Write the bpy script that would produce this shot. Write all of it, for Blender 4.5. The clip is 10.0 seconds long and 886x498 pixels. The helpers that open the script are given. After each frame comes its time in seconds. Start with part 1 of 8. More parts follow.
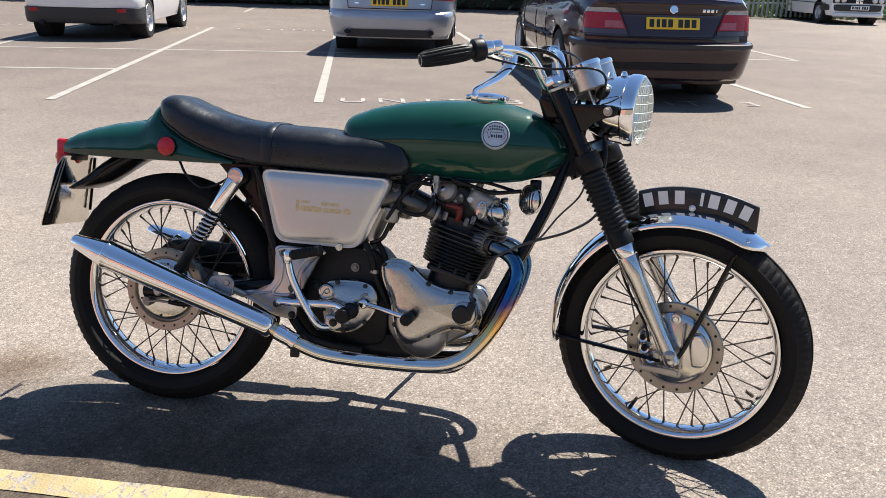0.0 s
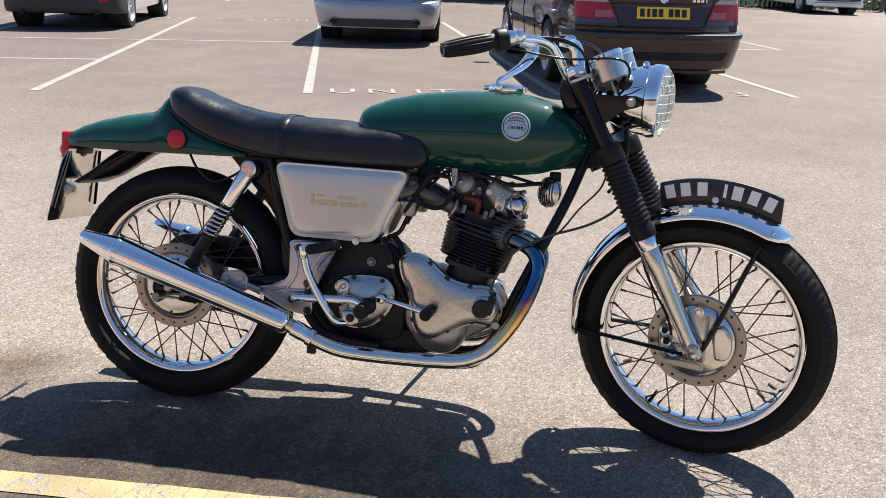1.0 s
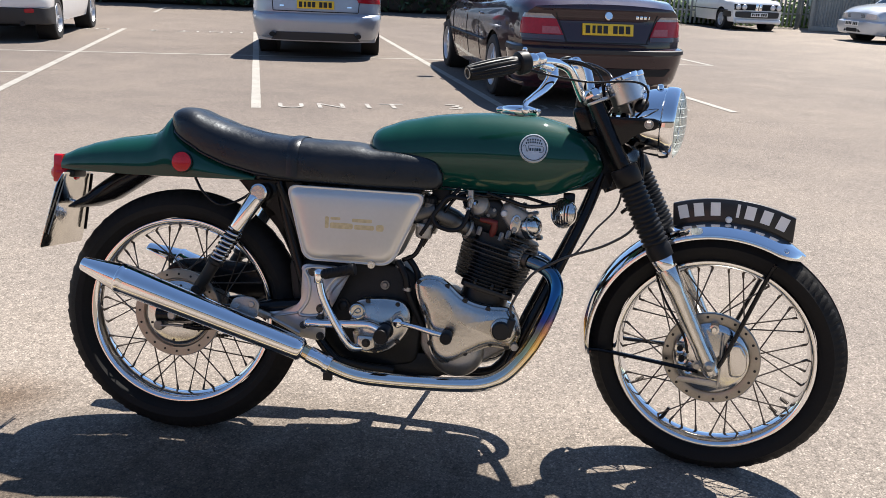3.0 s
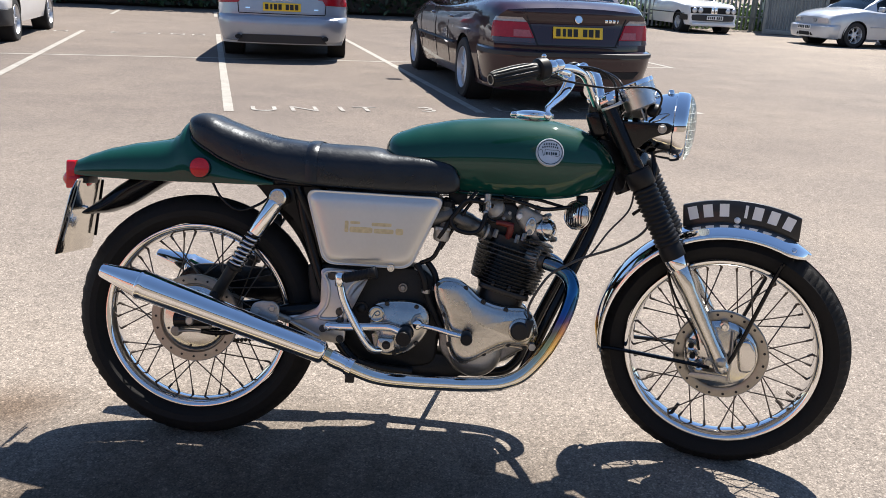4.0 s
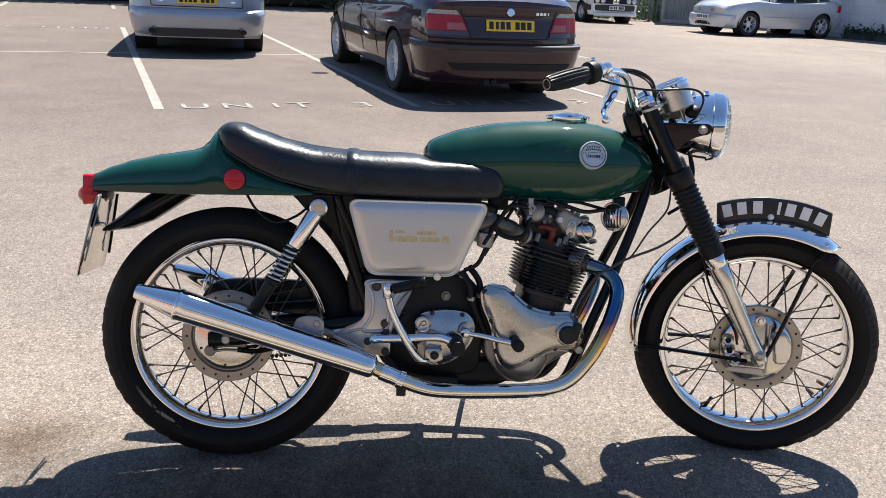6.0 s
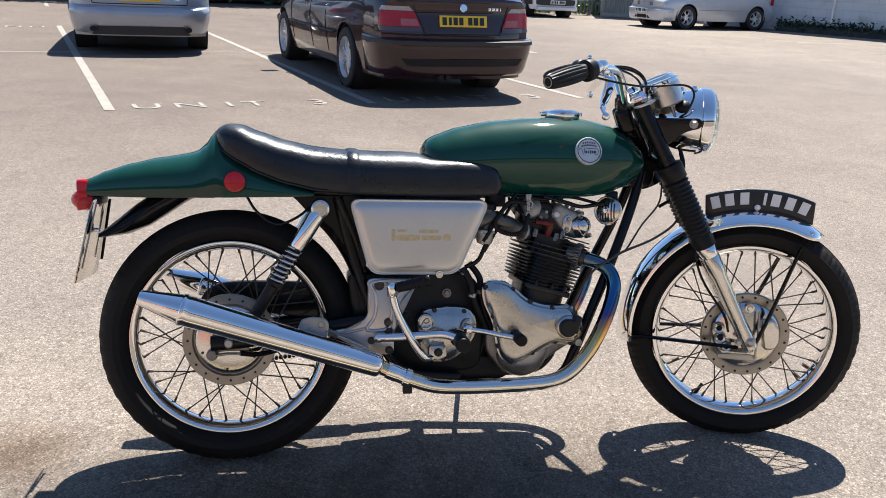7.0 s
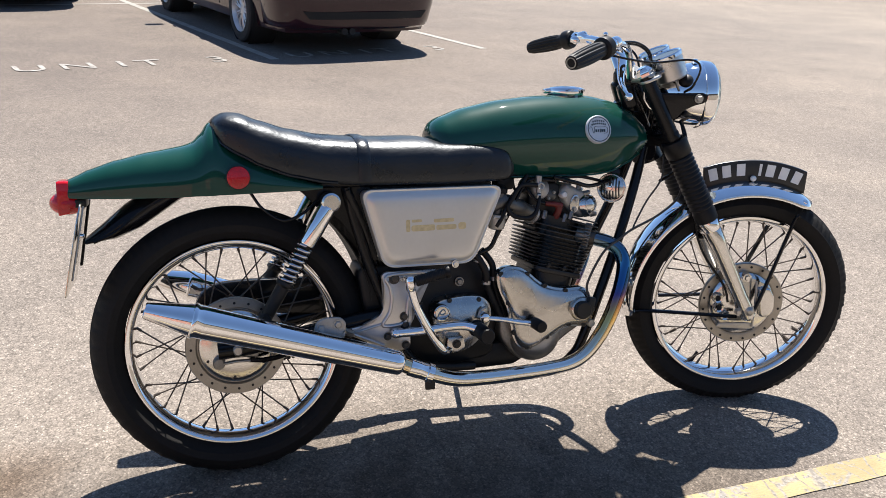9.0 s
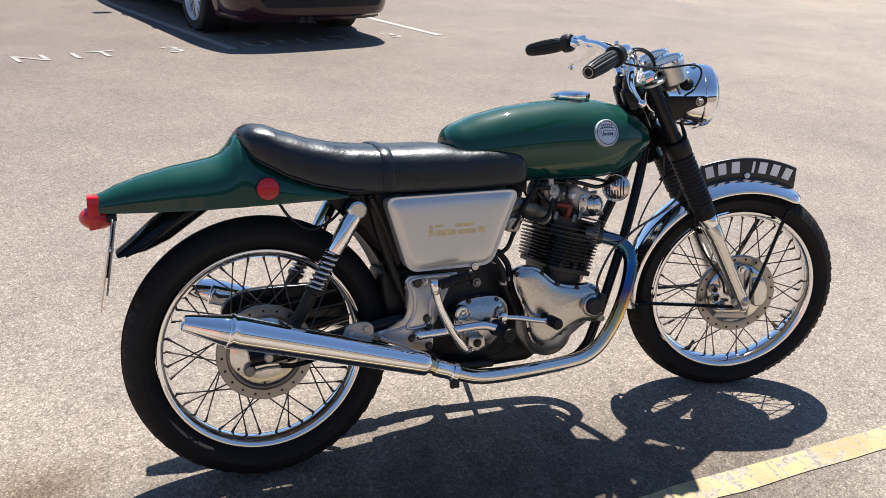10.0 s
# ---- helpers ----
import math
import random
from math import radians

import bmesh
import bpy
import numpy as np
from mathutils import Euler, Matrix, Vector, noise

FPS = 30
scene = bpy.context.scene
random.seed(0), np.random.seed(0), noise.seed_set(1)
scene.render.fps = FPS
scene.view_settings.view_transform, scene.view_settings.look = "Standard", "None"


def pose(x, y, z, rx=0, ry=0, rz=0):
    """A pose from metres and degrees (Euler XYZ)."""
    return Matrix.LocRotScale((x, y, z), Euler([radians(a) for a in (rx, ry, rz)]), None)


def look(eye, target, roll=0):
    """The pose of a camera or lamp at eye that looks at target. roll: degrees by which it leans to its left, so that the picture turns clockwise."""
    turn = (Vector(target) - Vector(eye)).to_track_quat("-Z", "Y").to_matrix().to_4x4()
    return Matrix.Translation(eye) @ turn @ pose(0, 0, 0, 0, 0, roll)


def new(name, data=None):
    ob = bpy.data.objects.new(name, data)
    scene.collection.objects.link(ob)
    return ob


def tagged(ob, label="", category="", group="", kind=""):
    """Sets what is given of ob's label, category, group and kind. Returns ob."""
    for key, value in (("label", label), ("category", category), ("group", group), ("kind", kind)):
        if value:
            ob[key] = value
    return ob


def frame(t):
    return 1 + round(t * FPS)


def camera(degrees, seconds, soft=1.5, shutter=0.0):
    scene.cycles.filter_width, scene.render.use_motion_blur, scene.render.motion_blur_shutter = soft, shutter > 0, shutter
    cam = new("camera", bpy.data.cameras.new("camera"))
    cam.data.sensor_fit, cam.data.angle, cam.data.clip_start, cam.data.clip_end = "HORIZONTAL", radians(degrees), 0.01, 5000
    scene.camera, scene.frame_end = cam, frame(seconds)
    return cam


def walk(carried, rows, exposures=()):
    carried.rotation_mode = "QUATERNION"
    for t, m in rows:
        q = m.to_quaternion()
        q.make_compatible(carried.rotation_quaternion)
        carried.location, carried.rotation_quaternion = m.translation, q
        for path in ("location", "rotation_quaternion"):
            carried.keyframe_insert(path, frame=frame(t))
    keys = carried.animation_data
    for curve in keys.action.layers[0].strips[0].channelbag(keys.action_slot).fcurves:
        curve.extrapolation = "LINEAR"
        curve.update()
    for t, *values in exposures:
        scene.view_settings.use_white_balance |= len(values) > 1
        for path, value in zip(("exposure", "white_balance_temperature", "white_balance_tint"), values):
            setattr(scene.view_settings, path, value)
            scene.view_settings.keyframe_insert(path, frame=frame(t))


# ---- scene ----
cam = camera(55.3, 10.0, soft=0.7)
PATH = [
    (0, (1.243, -2.028, 1.237), (0.848, -0.172, 0.605), 1.6),
    (0.5, (1.177, -2.0, 1.233), (0.806, -0.143, 0.591), 1.5),
    (1, (1.139, -2.013, 1.231), (0.79, -0.155, 0.579), 1.7),
    (1.5, (1.084, -2.027, 1.237), (0.76, -0.162, 0.59), 1.5),
    (2, (1.02, -2.023, 1.242), (0.745, -0.146, 0.607), 1.6),
    (2.5, (0.97, -2.02, 1.244), (0.739, -0.135, 0.617), 2.0),
    (3.8, (0.786, -2.063, 1.246), (0.682, -0.162, 0.634), 2.9),
    (4, (0.755, -2.074, 1.252), (0.669, -0.171, 0.64), 2.8),
    (4.5, (0.669, -2.042, 1.251), (0.629, -0.136, 0.648), 2.2),
    (5, (0.566, -2.032, 1.259), (0.579, -0.124, 0.66), 2.4),
    (5.5, (0.476, -2.03, 1.264), (0.558, -0.126, 0.654), 2.7),
    (6.8, (0.261, -2.025, 1.267), (0.503, -0.142, 0.637), 2.8),
    (7, (0.237, -2.029, 1.27), (0.511, -0.15, 0.643), 2.7),
    (7.5, (0.165, -2.03, 1.274), (0.52, -0.161, 0.657), 3.1),
    (8, (0.091, -1.973, 1.275), (0.519, -0.121, 0.653), 2.9),
    (8.5, (0.013, -1.877, 1.289), (0.496, -0.052, 0.629), 2.5),
    (9, (-0.076, -1.844, 1.326), (0.472, -0.065, 0.593), 3.0),
    (9.5, (-0.186, -1.831, 1.36), (0.425, -0.085, 0.6), 3.3),
    (10, (-0.276, -1.822, 1.393), (0.395, -0.101, 0.626), 3.2),
]
walk(cam, [(t, look(eye, target, roll)) for t, eye, target, roll in PATH])


# ---- light: high summer sun ahead and to the right, clear sky ----
TO_SUN = Vector((0.24, 0.52, 1.0)).normalized()
world = bpy.data.worlds.new("sky")
scene.world = world
world.use_nodes = True
wn = world.node_tree.nodes
sky = wn.new("ShaderNodeTexSky")
sky.sky_type, sky.sun_disc = "NISHITA", False
sky.sun_elevation = math.asin(TO_SUN.z)
sky.sun_rotation = math.atan2(TO_SUN.x, TO_SUN.y)
sky.altitude, sky.air_density, sky.dust_density, sky.ozone_density = 300, 1.0, 0.0, 4.0
world.node_tree.links.new(sky.outputs[0], wn["Background"].inputs[0])
wn["Background"].inputs[1].default_value = 0.073
sun = new("sun", bpy.data.lights.new("sun", "SUN"))
sun.data.energy, sun.data.angle, sun.data.color = 5.0, radians(0.55), (1.0, 0.945, 0.87)
sun.matrix_world = look(TO_SUN * 60, (0, 0, 0))
scene.view_settings.exposure = 1.12


# ---- building helpers ----
def part(name, bm, material, parent, label="", smooth=40, kind=""):
    """Links a bmesh as one mesh object under a thing or a part."""
    me = bpy.data.meshes.new(name)
    bmesh.ops.recalc_face_normals(bm, faces=bm.faces)
    bm.to_mesh(me)
    bm.free()
    for m in material if isinstance(material, (list, tuple)) else [material]:
        me.materials.append(m)
    if smooth:
        me.polygons.foreach_set("use_smooth", [True] * len(me.polygons))
        me.set_sharp_from_angle(angle=radians(smooth))
    ob = new(name, me)
    ob.parent = parent
    if label or kind:
        tagged(ob, label, kind=kind)
    return ob


def share(name, ob, m, parent):
    """Another object on the same mesh."""
    o = new(name, ob.data)
    o.parent = parent
    o.matrix_basis = m
    return o


def empty(name, m, label, category, group="", kind=""):
    ob = new(name)
    ob.matrix_basis = m
    return tagged(ob, label, category, group, kind)


def catmull(pts, n=8, closed=False):
    """A smooth line through the points (any dimension)."""
    p = np.array(pts, float)
    out = []
    count = len(p) if closed else len(p) - 1
    for i in range(count):
        if closed:
            a, b, c, d = (p[(i + k) % len(p)] for k in (-1, 0, 1, 2))
        else:
            b, c = p[i], p[i + 1]
            a = p[i - 1] if i else 2 * b - c
            d = p[i + 2] if i + 2 < len(p) else 2 * c - b
        for t in np.arange(n) / n:
            out.append(0.5 * (2 * b + (c - a) * t + (2 * a - 5 * b + 4 * c - d) * t * t + (3 * b - a - 3 * c + d) * t ** 3))
    if not closed:
        out.append(p[-1])
    return np.array(out)


def skin(bm, rings, closed_ring=True, caps=True, closed_path=False, mat=0):
    """Quads between rings of equally many points."""
    vs = [[bm.verts.new(Vector(p)) for p in ring] for ring in rings]
    n = len(vs[0])
    rows = list(zip(vs, vs[1:] + vs[:1])) if closed_path else list(zip(vs, vs[1:]))
    for a, b in rows:
        for i in range(n if closed_ring else n - 1):
            j = (i + 1) % n
            f = bm.faces.new((a[i], a[j], b[j], b[i]))
            f.material_index = mat
    if caps and closed_ring and not closed_path:
        for ring in (vs[0], vs[-1]):
            f = bm.faces.new(ring)
            f.material_index = mat
    return bm


def tube(bm, pts, r, seg=10, caps=True, closed=False, flat=1.0, mat=0):
    """A round bar along a line; r is a number or one a point; flat squeezes it along its second axis."""
    p = [Vector(q) for q in pts]
    n = len(p)
    radii = [float(r)] * n if isinstance(r, (int, float)) else [float(k) for k in r]
    rings, side = [], None
    for i in range(n):
        a = p[(i - 1) % n] if closed or i else p[i]
        b = p[(i + 1) % n] if closed or i < n - 1 else p[i]
        t = (b - a).normalized()
        if side is None:
            side = t.cross(Vector((0, 0, 1)))
            if side.length < 0.2:
                side = t.cross(Vector((0, 1, 0)))
        side = (side - t * side.dot(t)).normalized()
        up = side.cross(t)
        rings.append([p[i] + (math.cos(k) * side + flat * math.sin(k) * up) * radii[i] for k in np.arange(seg) * 2 * math.pi / seg])
    return skin(bm, rings, True, caps, closed, mat)


def axis_matrix(origin, direction, up=(0, 0, 1)):
    """A matrix whose z lies along the direction."""
    z = Vector(direction).normalized()
    u = Vector(up)
    x = u.cross(z)
    if x.length < 1e-3:
        x = Vector((1, 0, 0)).cross(z)
        if x.length < 1e-3:
            x = Vector((0, 1, 0)).cross(z)
    x.normalize()
    y = z.cross(x)
    return Matrix.Translation(origin) @ Matrix((x, y, z)).transposed().to_4x4()


def lathe(bm, profile, seg=32, m=None, mat=0, closed=False):
    """Turns a profile of (radius, z) round z, then places it."""
    m = m or Matrix()
    prof = list(profile) + ([profile[0]] if closed else [])
    vs = []
    for r, z in prof:
        if r < 1e-5:
            vs.append([bm.verts.new(m @ Vector((0, 0, z)))] * seg)
        else:
            vs.append([bm.verts.new(m @ Vector((r * math.cos(k), r * math.sin(k), z))) for k in np.arange(seg) * 2 * math.pi / seg])
    for a, b in zip(vs, vs[1:]):
        for i in range(seg):
            j = (i + 1) % seg
            ring = []
            for v in (a[i], a[j], b[j], b[i]):
                if v not in ring:
                    ring.append(v)
            if len(ring) > 2:
                f = bm.faces.new(ring)
                f.material_index = mat
    return bm


def box(bm, size, m=None, bevel=0.0, mat=0, seg=2):
    made = bmesh.ops.create_cube(bm, size=1.0, matrix=(m or Matrix()) @ Matrix.Diagonal((*size, 1)))
    faces = {f for v in made["verts"] for f in v.link_faces}
    for f in faces:
        f.material_index = mat
    if bevel:
        edges = {e for v in made["verts"] for e in v.link_edges}
        bmesh.ops.bevel(bm, geom=list(edges), offset=bevel, segments=seg, profile=0.5, affect="EDGES", clamp_overlap=True)
    return bm


def slab(bm, outline, depth, m=None, bevel=0.0, mat=0, seg=2):
    """A plate with a given outline (x, y), between z = 0 and z = depth, its rims rounded."""
    m = m or Matrix()
    out = np.array(outline, float)
    out = out[np.linalg.norm(out - np.roll(out, 1, 0), axis=1) > 2e-5]
    area = 0.5 * np.sum(out[:, 0] * np.roll(out[:, 1], -1) - np.roll(out[:, 0], -1) * out[:, 1])
    if area < 0:
        out = out[::-1]
    e = np.roll(out, -1, 0) - np.roll(out, 1, 0)
    inward = np.stack([-e[:, 1], e[:, 0]], 1) / (np.linalg.norm(e, axis=1)[:, None] + 1e-9)
    steps = [(0, 0.0)]
    rings = []
    if bevel:
        for k in range(seg + 1):
            a = k / seg * math.pi / 2
            rings.append((bevel * (1 - math.sin(a)), bevel * (1 - math.cos(a))))
        rings += [(i, depth - z) for i, z in reversed(rings)]
    else:
        rings = [(0, 0), (0, depth)]
    loops = [[m @ Vector((*(out[i] + inward[i] * inset), z)) for i in range(len(out))] for inset, z in rings]
    made = skin(bm, loops, True, True, False, mat)
    bmesh.ops.triangulate(bm, faces=[f for f in bm.faces if len(f.verts) > 8], ngon_method="EAR_CLIP")
    return made


def rounded(w, h, r, n=5, cx=0.0, cy=0.0):
    """The outline of a rectangle with round corners."""
    pts = []
    for sx, sy, a0 in ((1, -1, -90), (1, 1, 0), (-1, 1, 90), (-1, -1, 180)):
        for k in range(n + 1):
            a = radians(a0 + 90 * k / n)
            pts.append((cx + sx * (w / 2 - r) + r * math.cos(a), cy + sy * (h / 2 - r) + r * math.sin(a)))
    return pts


def round_corners(pts, r, n=5):
    """A polygon with its corners rounded; r is a number or one a corner."""
    p = np.array(pts, float)
    rs = [r] * len(p) if isinstance(r, (int, float)) else r
    out = []
    for i in range(len(p)):
        a, b, c = p[i - 1], p[i], p[(i + 1) % len(p)]
        u, v = (a - b) / np.linalg.norm(a - b), (c - b) / np.linalg.norm(c - b)
        d = min(rs[i], 0.49 * np.linalg.norm(a - b), 0.49 * np.linalg.norm(c - b))
        s, e = b + u * d, b + v * d
        for t in np.linspace(0, 1, n + 1):
            out.append((1 - t) ** 2 * s + 2 * t * (1 - t) * b + t * t * e)
    return [tuple(q) for q in out]


# ---- materials ----
def material(name, color, rough=0.5, metal=0.0, vary=0.15, scale=6.0, bump=0.0, bump_scale=200.0, coat=0.0, rough_vary=0.1, tint=None, spec=0.5):
    """A surface with patchy colour and gloss at two scales and fine relief."""
    mt = bpy.data.materials.new(name)
    mt.use_nodes = True
    n, l = mt.node_tree.nodes, mt.node_tree.links
    b = n["Principled BSDF"]
    b.inputs["Metallic"].default_value = metal
    b.inputs["Coat Weight"].default_value = coat
    b.inputs["Coat Roughness"].default_value = 0.03
    b.inputs["Specular IOR Level"].default_value = spec
    co = n.new("ShaderNodeTexCoord")
    big, small = n.new("ShaderNodeTexNoise"), n.new("ShaderNodeTexNoise")
    big.inputs["Scale"].default_value, big.inputs["Detail"].default_value = scale, 5
    small.inputs["Scale"].default_value, small.inputs["Detail"].default_value = scale * 14, 3
    for k in (big, small):
        l.new(co.outputs["Object"], k.inputs["Vector"])
    both = n.new("ShaderNodeMath")
    both.operation = "MULTIPLY_ADD"
    both.inputs[1].default_value = 0.4
    l.new(small.outputs[0], both.inputs[0])
    l.new(big.outputs[0], both.inputs[2])
    ramp = n.new("ShaderNodeMapRange")
    ramp.inputs["From Min"].default_value, ramp.inputs["From Max"].default_value = 0.4, 1.0
    l.new(both.outputs[0], ramp.inputs["Value"])
    mix = n.new("ShaderNodeMix")
    mix.data_type = "RGBA"
    dark = tint or tuple(c * (1 - vary) for c in color)
    light = tuple(min(1, c * (1 + vary)) for c in color)
    mix.inputs["A"].default_value, mix.inputs["B"].default_value = (*dark, 1), (*light, 1)
    l.new(ramp.outputs[0], mix.inputs["Factor"])
    l.new(mix.outputs["Result"], b.inputs["Base Color"])
    rr = n.new("ShaderNodeMapRange")
    rr.inputs["From Min"].default_value, rr.inputs["From Max"].default_value = 0.3, 0.7
    rr.inputs["To Min"].default_value, rr.inputs["To Max"].default_value = rough * (1 - rough_vary), min(1, rough * (1 + rough_vary))
    l.new(big.outputs[0], rr.inputs["Value"])
    l.new(rr.outputs[0], b.inputs["Roughness"])
    if bump:
        fine = n.new("ShaderNodeTexNoise")
        fine.inputs["Scale"].default_value, fine.inputs["Detail"].default_value = bump_scale, 4
        l.new(co.outputs["Object"], fine.inputs["Vector"])
        bp = n.new("ShaderNodeBump")
        bp.inputs["Strength"].default_value, bp.inputs["Distance"].default_value = bump, 1.0 / bump_scale
        l.new(fine.outputs[0], bp.inputs["Height"])
        l.new(bp.outputs[0], b.inputs["Normal"])
    return mt


def clear_glass(name, tint, rough=0.0):
    """Thin clear glass: lets the light through and mirrors at a slant."""
    mt = bpy.data.materials.new(name)
    mt.use_nodes = True
    n, l = mt.node_tree.nodes, mt.node_tree.links
    n.remove(n["Principled BSDF"])
    tr, gl, fr, mx = (n.new("ShaderNode" + k) for k in ("BsdfTransparent", "BsdfGlossy", "Fresnel", "MixShader"))
    tr.inputs[0].default_value = (*tint, 1)
    gl.inputs["Roughness"].default_value = rough
    fr.inputs["IOR"].default_value = 1.5
    l.new(fr.outputs[0], mx.inputs[0])
    l.new(tr.outputs[0], mx.inputs[1])
    l.new(gl.outputs[0], mx.inputs[2])
    l.new(mx.outputs[0], n["Material Output"].inputs[0])
    return mt


def node_base(name):
    mt = bpy.data.materials.new(name)
    mt.use_nodes = True
    return mt, mt.node_tree.nodes, mt.node_tree.links, mt.node_tree.nodes["Principled BSDF"]


def noise_node(n, l, vector, scale, detail=4, rough=0.55):
    k = n.new("ShaderNodeTexNoise")
    k.inputs["Scale"].default_value, k.inputs["Detail"].default_value, k.inputs["Roughness"].default_value = scale, detail, rough
    l.new(vector, k.inputs["Vector"])
    return k.outputs[0]


def ramp_node(n, l, value, stops):
    k = n.new("ShaderNodeValToRGB")
    while len(k.color_ramp.elements) < len(stops):
        k.color_ramp.elements.new(0.5)
    for e, (at, c) in zip(k.color_ramp.elements, stops):
        e.position, e.color = at, (*c, 1) if isinstance(c, tuple) else (c, c, c, 1)
    l.new(value, k.inputs[0])
    return k.outputs[0]


def mix_node(n, l, kind, a, b, fac=1.0):
    k = n.new("ShaderNodeMix")
    k.data_type, k.blend_type = "RGBA", kind
    for slot, v in (("A", a), ("B", b), ("Factor", fac)):
        if isinstance(v, (int, float)):
            k.inputs[slot].default_value = v if slot == "Factor" else (v, v, v, 1)
        elif isinstance(v, tuple):
            k.inputs[slot].default_value = (*v, 1)
        else:
            l.new(v, k.inputs[slot])
    return k.outputs["Result"]


def asphalt_material():
    """Sun-bleached asphalt: pale crushed stone in grey-brown binder, patchy, with oil stains that also deepen the
    motorcycle's shadow.
    """
    mt, n, l, b = node_base("asphalt")
    co = n.new("ShaderNodeTexCoord").outputs["Object"]
    stones = n.new("ShaderNodeTexVoronoi")
    stones.inputs["Scale"].default_value = 210
    l.new(co, stones.inputs["Vector"])
    pebble = ramp_node(n, l, stones.outputs["Color"], [(0.0, (0.150, 0.132, 0.113)), (0.40, (0.235, 0.206, 0.175)), (0.75, (0.300, 0.263, 0.224)), (1.0, (0.505, 0.444, 0.378))])
    gap = ramp_node(n, l, stones.outputs["Distance"], [(0.0, 1.0), (0.55, 0.95), (0.95, 0.55)])
    c = mix_node(n, l, "MULTIPLY", pebble, gap)
    grit = ramp_node(n, l, noise_node(n, l, co, 60, 6, 0.7), [(0.3, 0.84), (0.7, 1.16)])
    c = mix_node(n, l, "MULTIPLY", c, grit)
    patch = ramp_node(n, l, noise_node(n, l, co, 1.3, 8, 0.68), [(0.3, (0.88, 0.875, 0.88)), (0.5, (0.98, 0.97, 0.97)), (0.75, (1.12, 1.10, 1.08))])
    c = mix_node(n, l, "MULTIPLY", c, patch)
    # coarse chippings that still tell apart from farther off
    chips = n.new("ShaderNodeTexVoronoi")
    chips.inputs["Scale"].default_value = 62
    l.new(co, chips.inputs["Vector"])
    c = mix_node(n, l, "MULTIPLY", c, ramp_node(n, l, chips.outputs["Color"], [(0.0, 0.80), (0.4, 0.99), (0.75, 1.04), (1.0, 1.24)]))
    lumps = n.new("ShaderNodeTexVoronoi")
    lumps.inputs["Scale"].default_value = 21
    l.new(co, lumps.inputs["Vector"])
    c = mix_node(n, l, "MULTIPLY", c, ramp_node(n, l, lumps.outputs["Color"], [(0.0, 0.95), (0.5, 1.0), (1.0, 1.05)]))
    wide = ramp_node(n, l, noise_node(n, l, co, 0.16, 4, 0.6), [(0.35, (0.86, 0.85, 0.86)), (0.65, (1.1, 1.08, 1.06))])
    c = mix_node(n, l, "MULTIPLY", c, wide)
    # ground colour darker towards the bays, farther back and to the left
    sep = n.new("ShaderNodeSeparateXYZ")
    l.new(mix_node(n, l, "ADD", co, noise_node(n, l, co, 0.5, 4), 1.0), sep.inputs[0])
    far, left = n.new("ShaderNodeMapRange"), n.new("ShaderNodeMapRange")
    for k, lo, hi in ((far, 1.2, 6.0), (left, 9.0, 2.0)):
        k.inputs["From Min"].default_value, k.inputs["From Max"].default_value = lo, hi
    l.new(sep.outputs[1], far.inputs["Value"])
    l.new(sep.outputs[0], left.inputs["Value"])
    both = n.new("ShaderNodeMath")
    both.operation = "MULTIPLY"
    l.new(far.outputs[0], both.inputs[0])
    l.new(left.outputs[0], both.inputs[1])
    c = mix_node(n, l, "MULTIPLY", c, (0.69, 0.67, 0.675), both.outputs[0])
    stain = ramp_node(n, l, noise_node(n, l, co, 2.7, 5, 0.55), [(0.62, 1.0), (0.76, 0.80)])
    c = mix_node(n, l, "MULTIPLY", c, stain)
    # old oil by the motorcycle, its tones darkened to deepen the cast shadow too
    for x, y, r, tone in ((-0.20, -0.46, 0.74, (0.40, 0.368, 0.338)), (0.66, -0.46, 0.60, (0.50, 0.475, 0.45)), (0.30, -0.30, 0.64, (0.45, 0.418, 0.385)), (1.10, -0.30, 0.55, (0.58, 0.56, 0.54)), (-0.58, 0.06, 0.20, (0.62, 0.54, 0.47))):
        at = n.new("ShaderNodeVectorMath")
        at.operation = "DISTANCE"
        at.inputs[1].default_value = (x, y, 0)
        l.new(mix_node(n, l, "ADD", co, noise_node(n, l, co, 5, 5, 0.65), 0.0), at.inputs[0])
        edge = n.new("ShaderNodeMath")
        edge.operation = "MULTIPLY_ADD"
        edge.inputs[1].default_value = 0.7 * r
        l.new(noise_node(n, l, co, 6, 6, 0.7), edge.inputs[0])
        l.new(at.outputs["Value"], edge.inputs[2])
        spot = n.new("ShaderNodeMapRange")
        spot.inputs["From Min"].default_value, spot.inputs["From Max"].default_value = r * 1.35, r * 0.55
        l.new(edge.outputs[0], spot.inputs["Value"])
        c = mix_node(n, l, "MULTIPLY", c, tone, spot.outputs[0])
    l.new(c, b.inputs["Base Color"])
    b.inputs["Roughness"].default_value = 0.9
    b.inputs["Specular IOR Level"].default_value = 0.25
    bp = n.new("ShaderNodeBump")
    bp.inputs["Strength"].default_value, bp.inputs["Distance"].default_value = 0.6, 0.004
    l.new(mix_node(n, l, "ADD", gap, grit, 0.5), bp.inputs["Height"])
    l.new(bp.outputs[0], b.inputs["Normal"])
    return mt


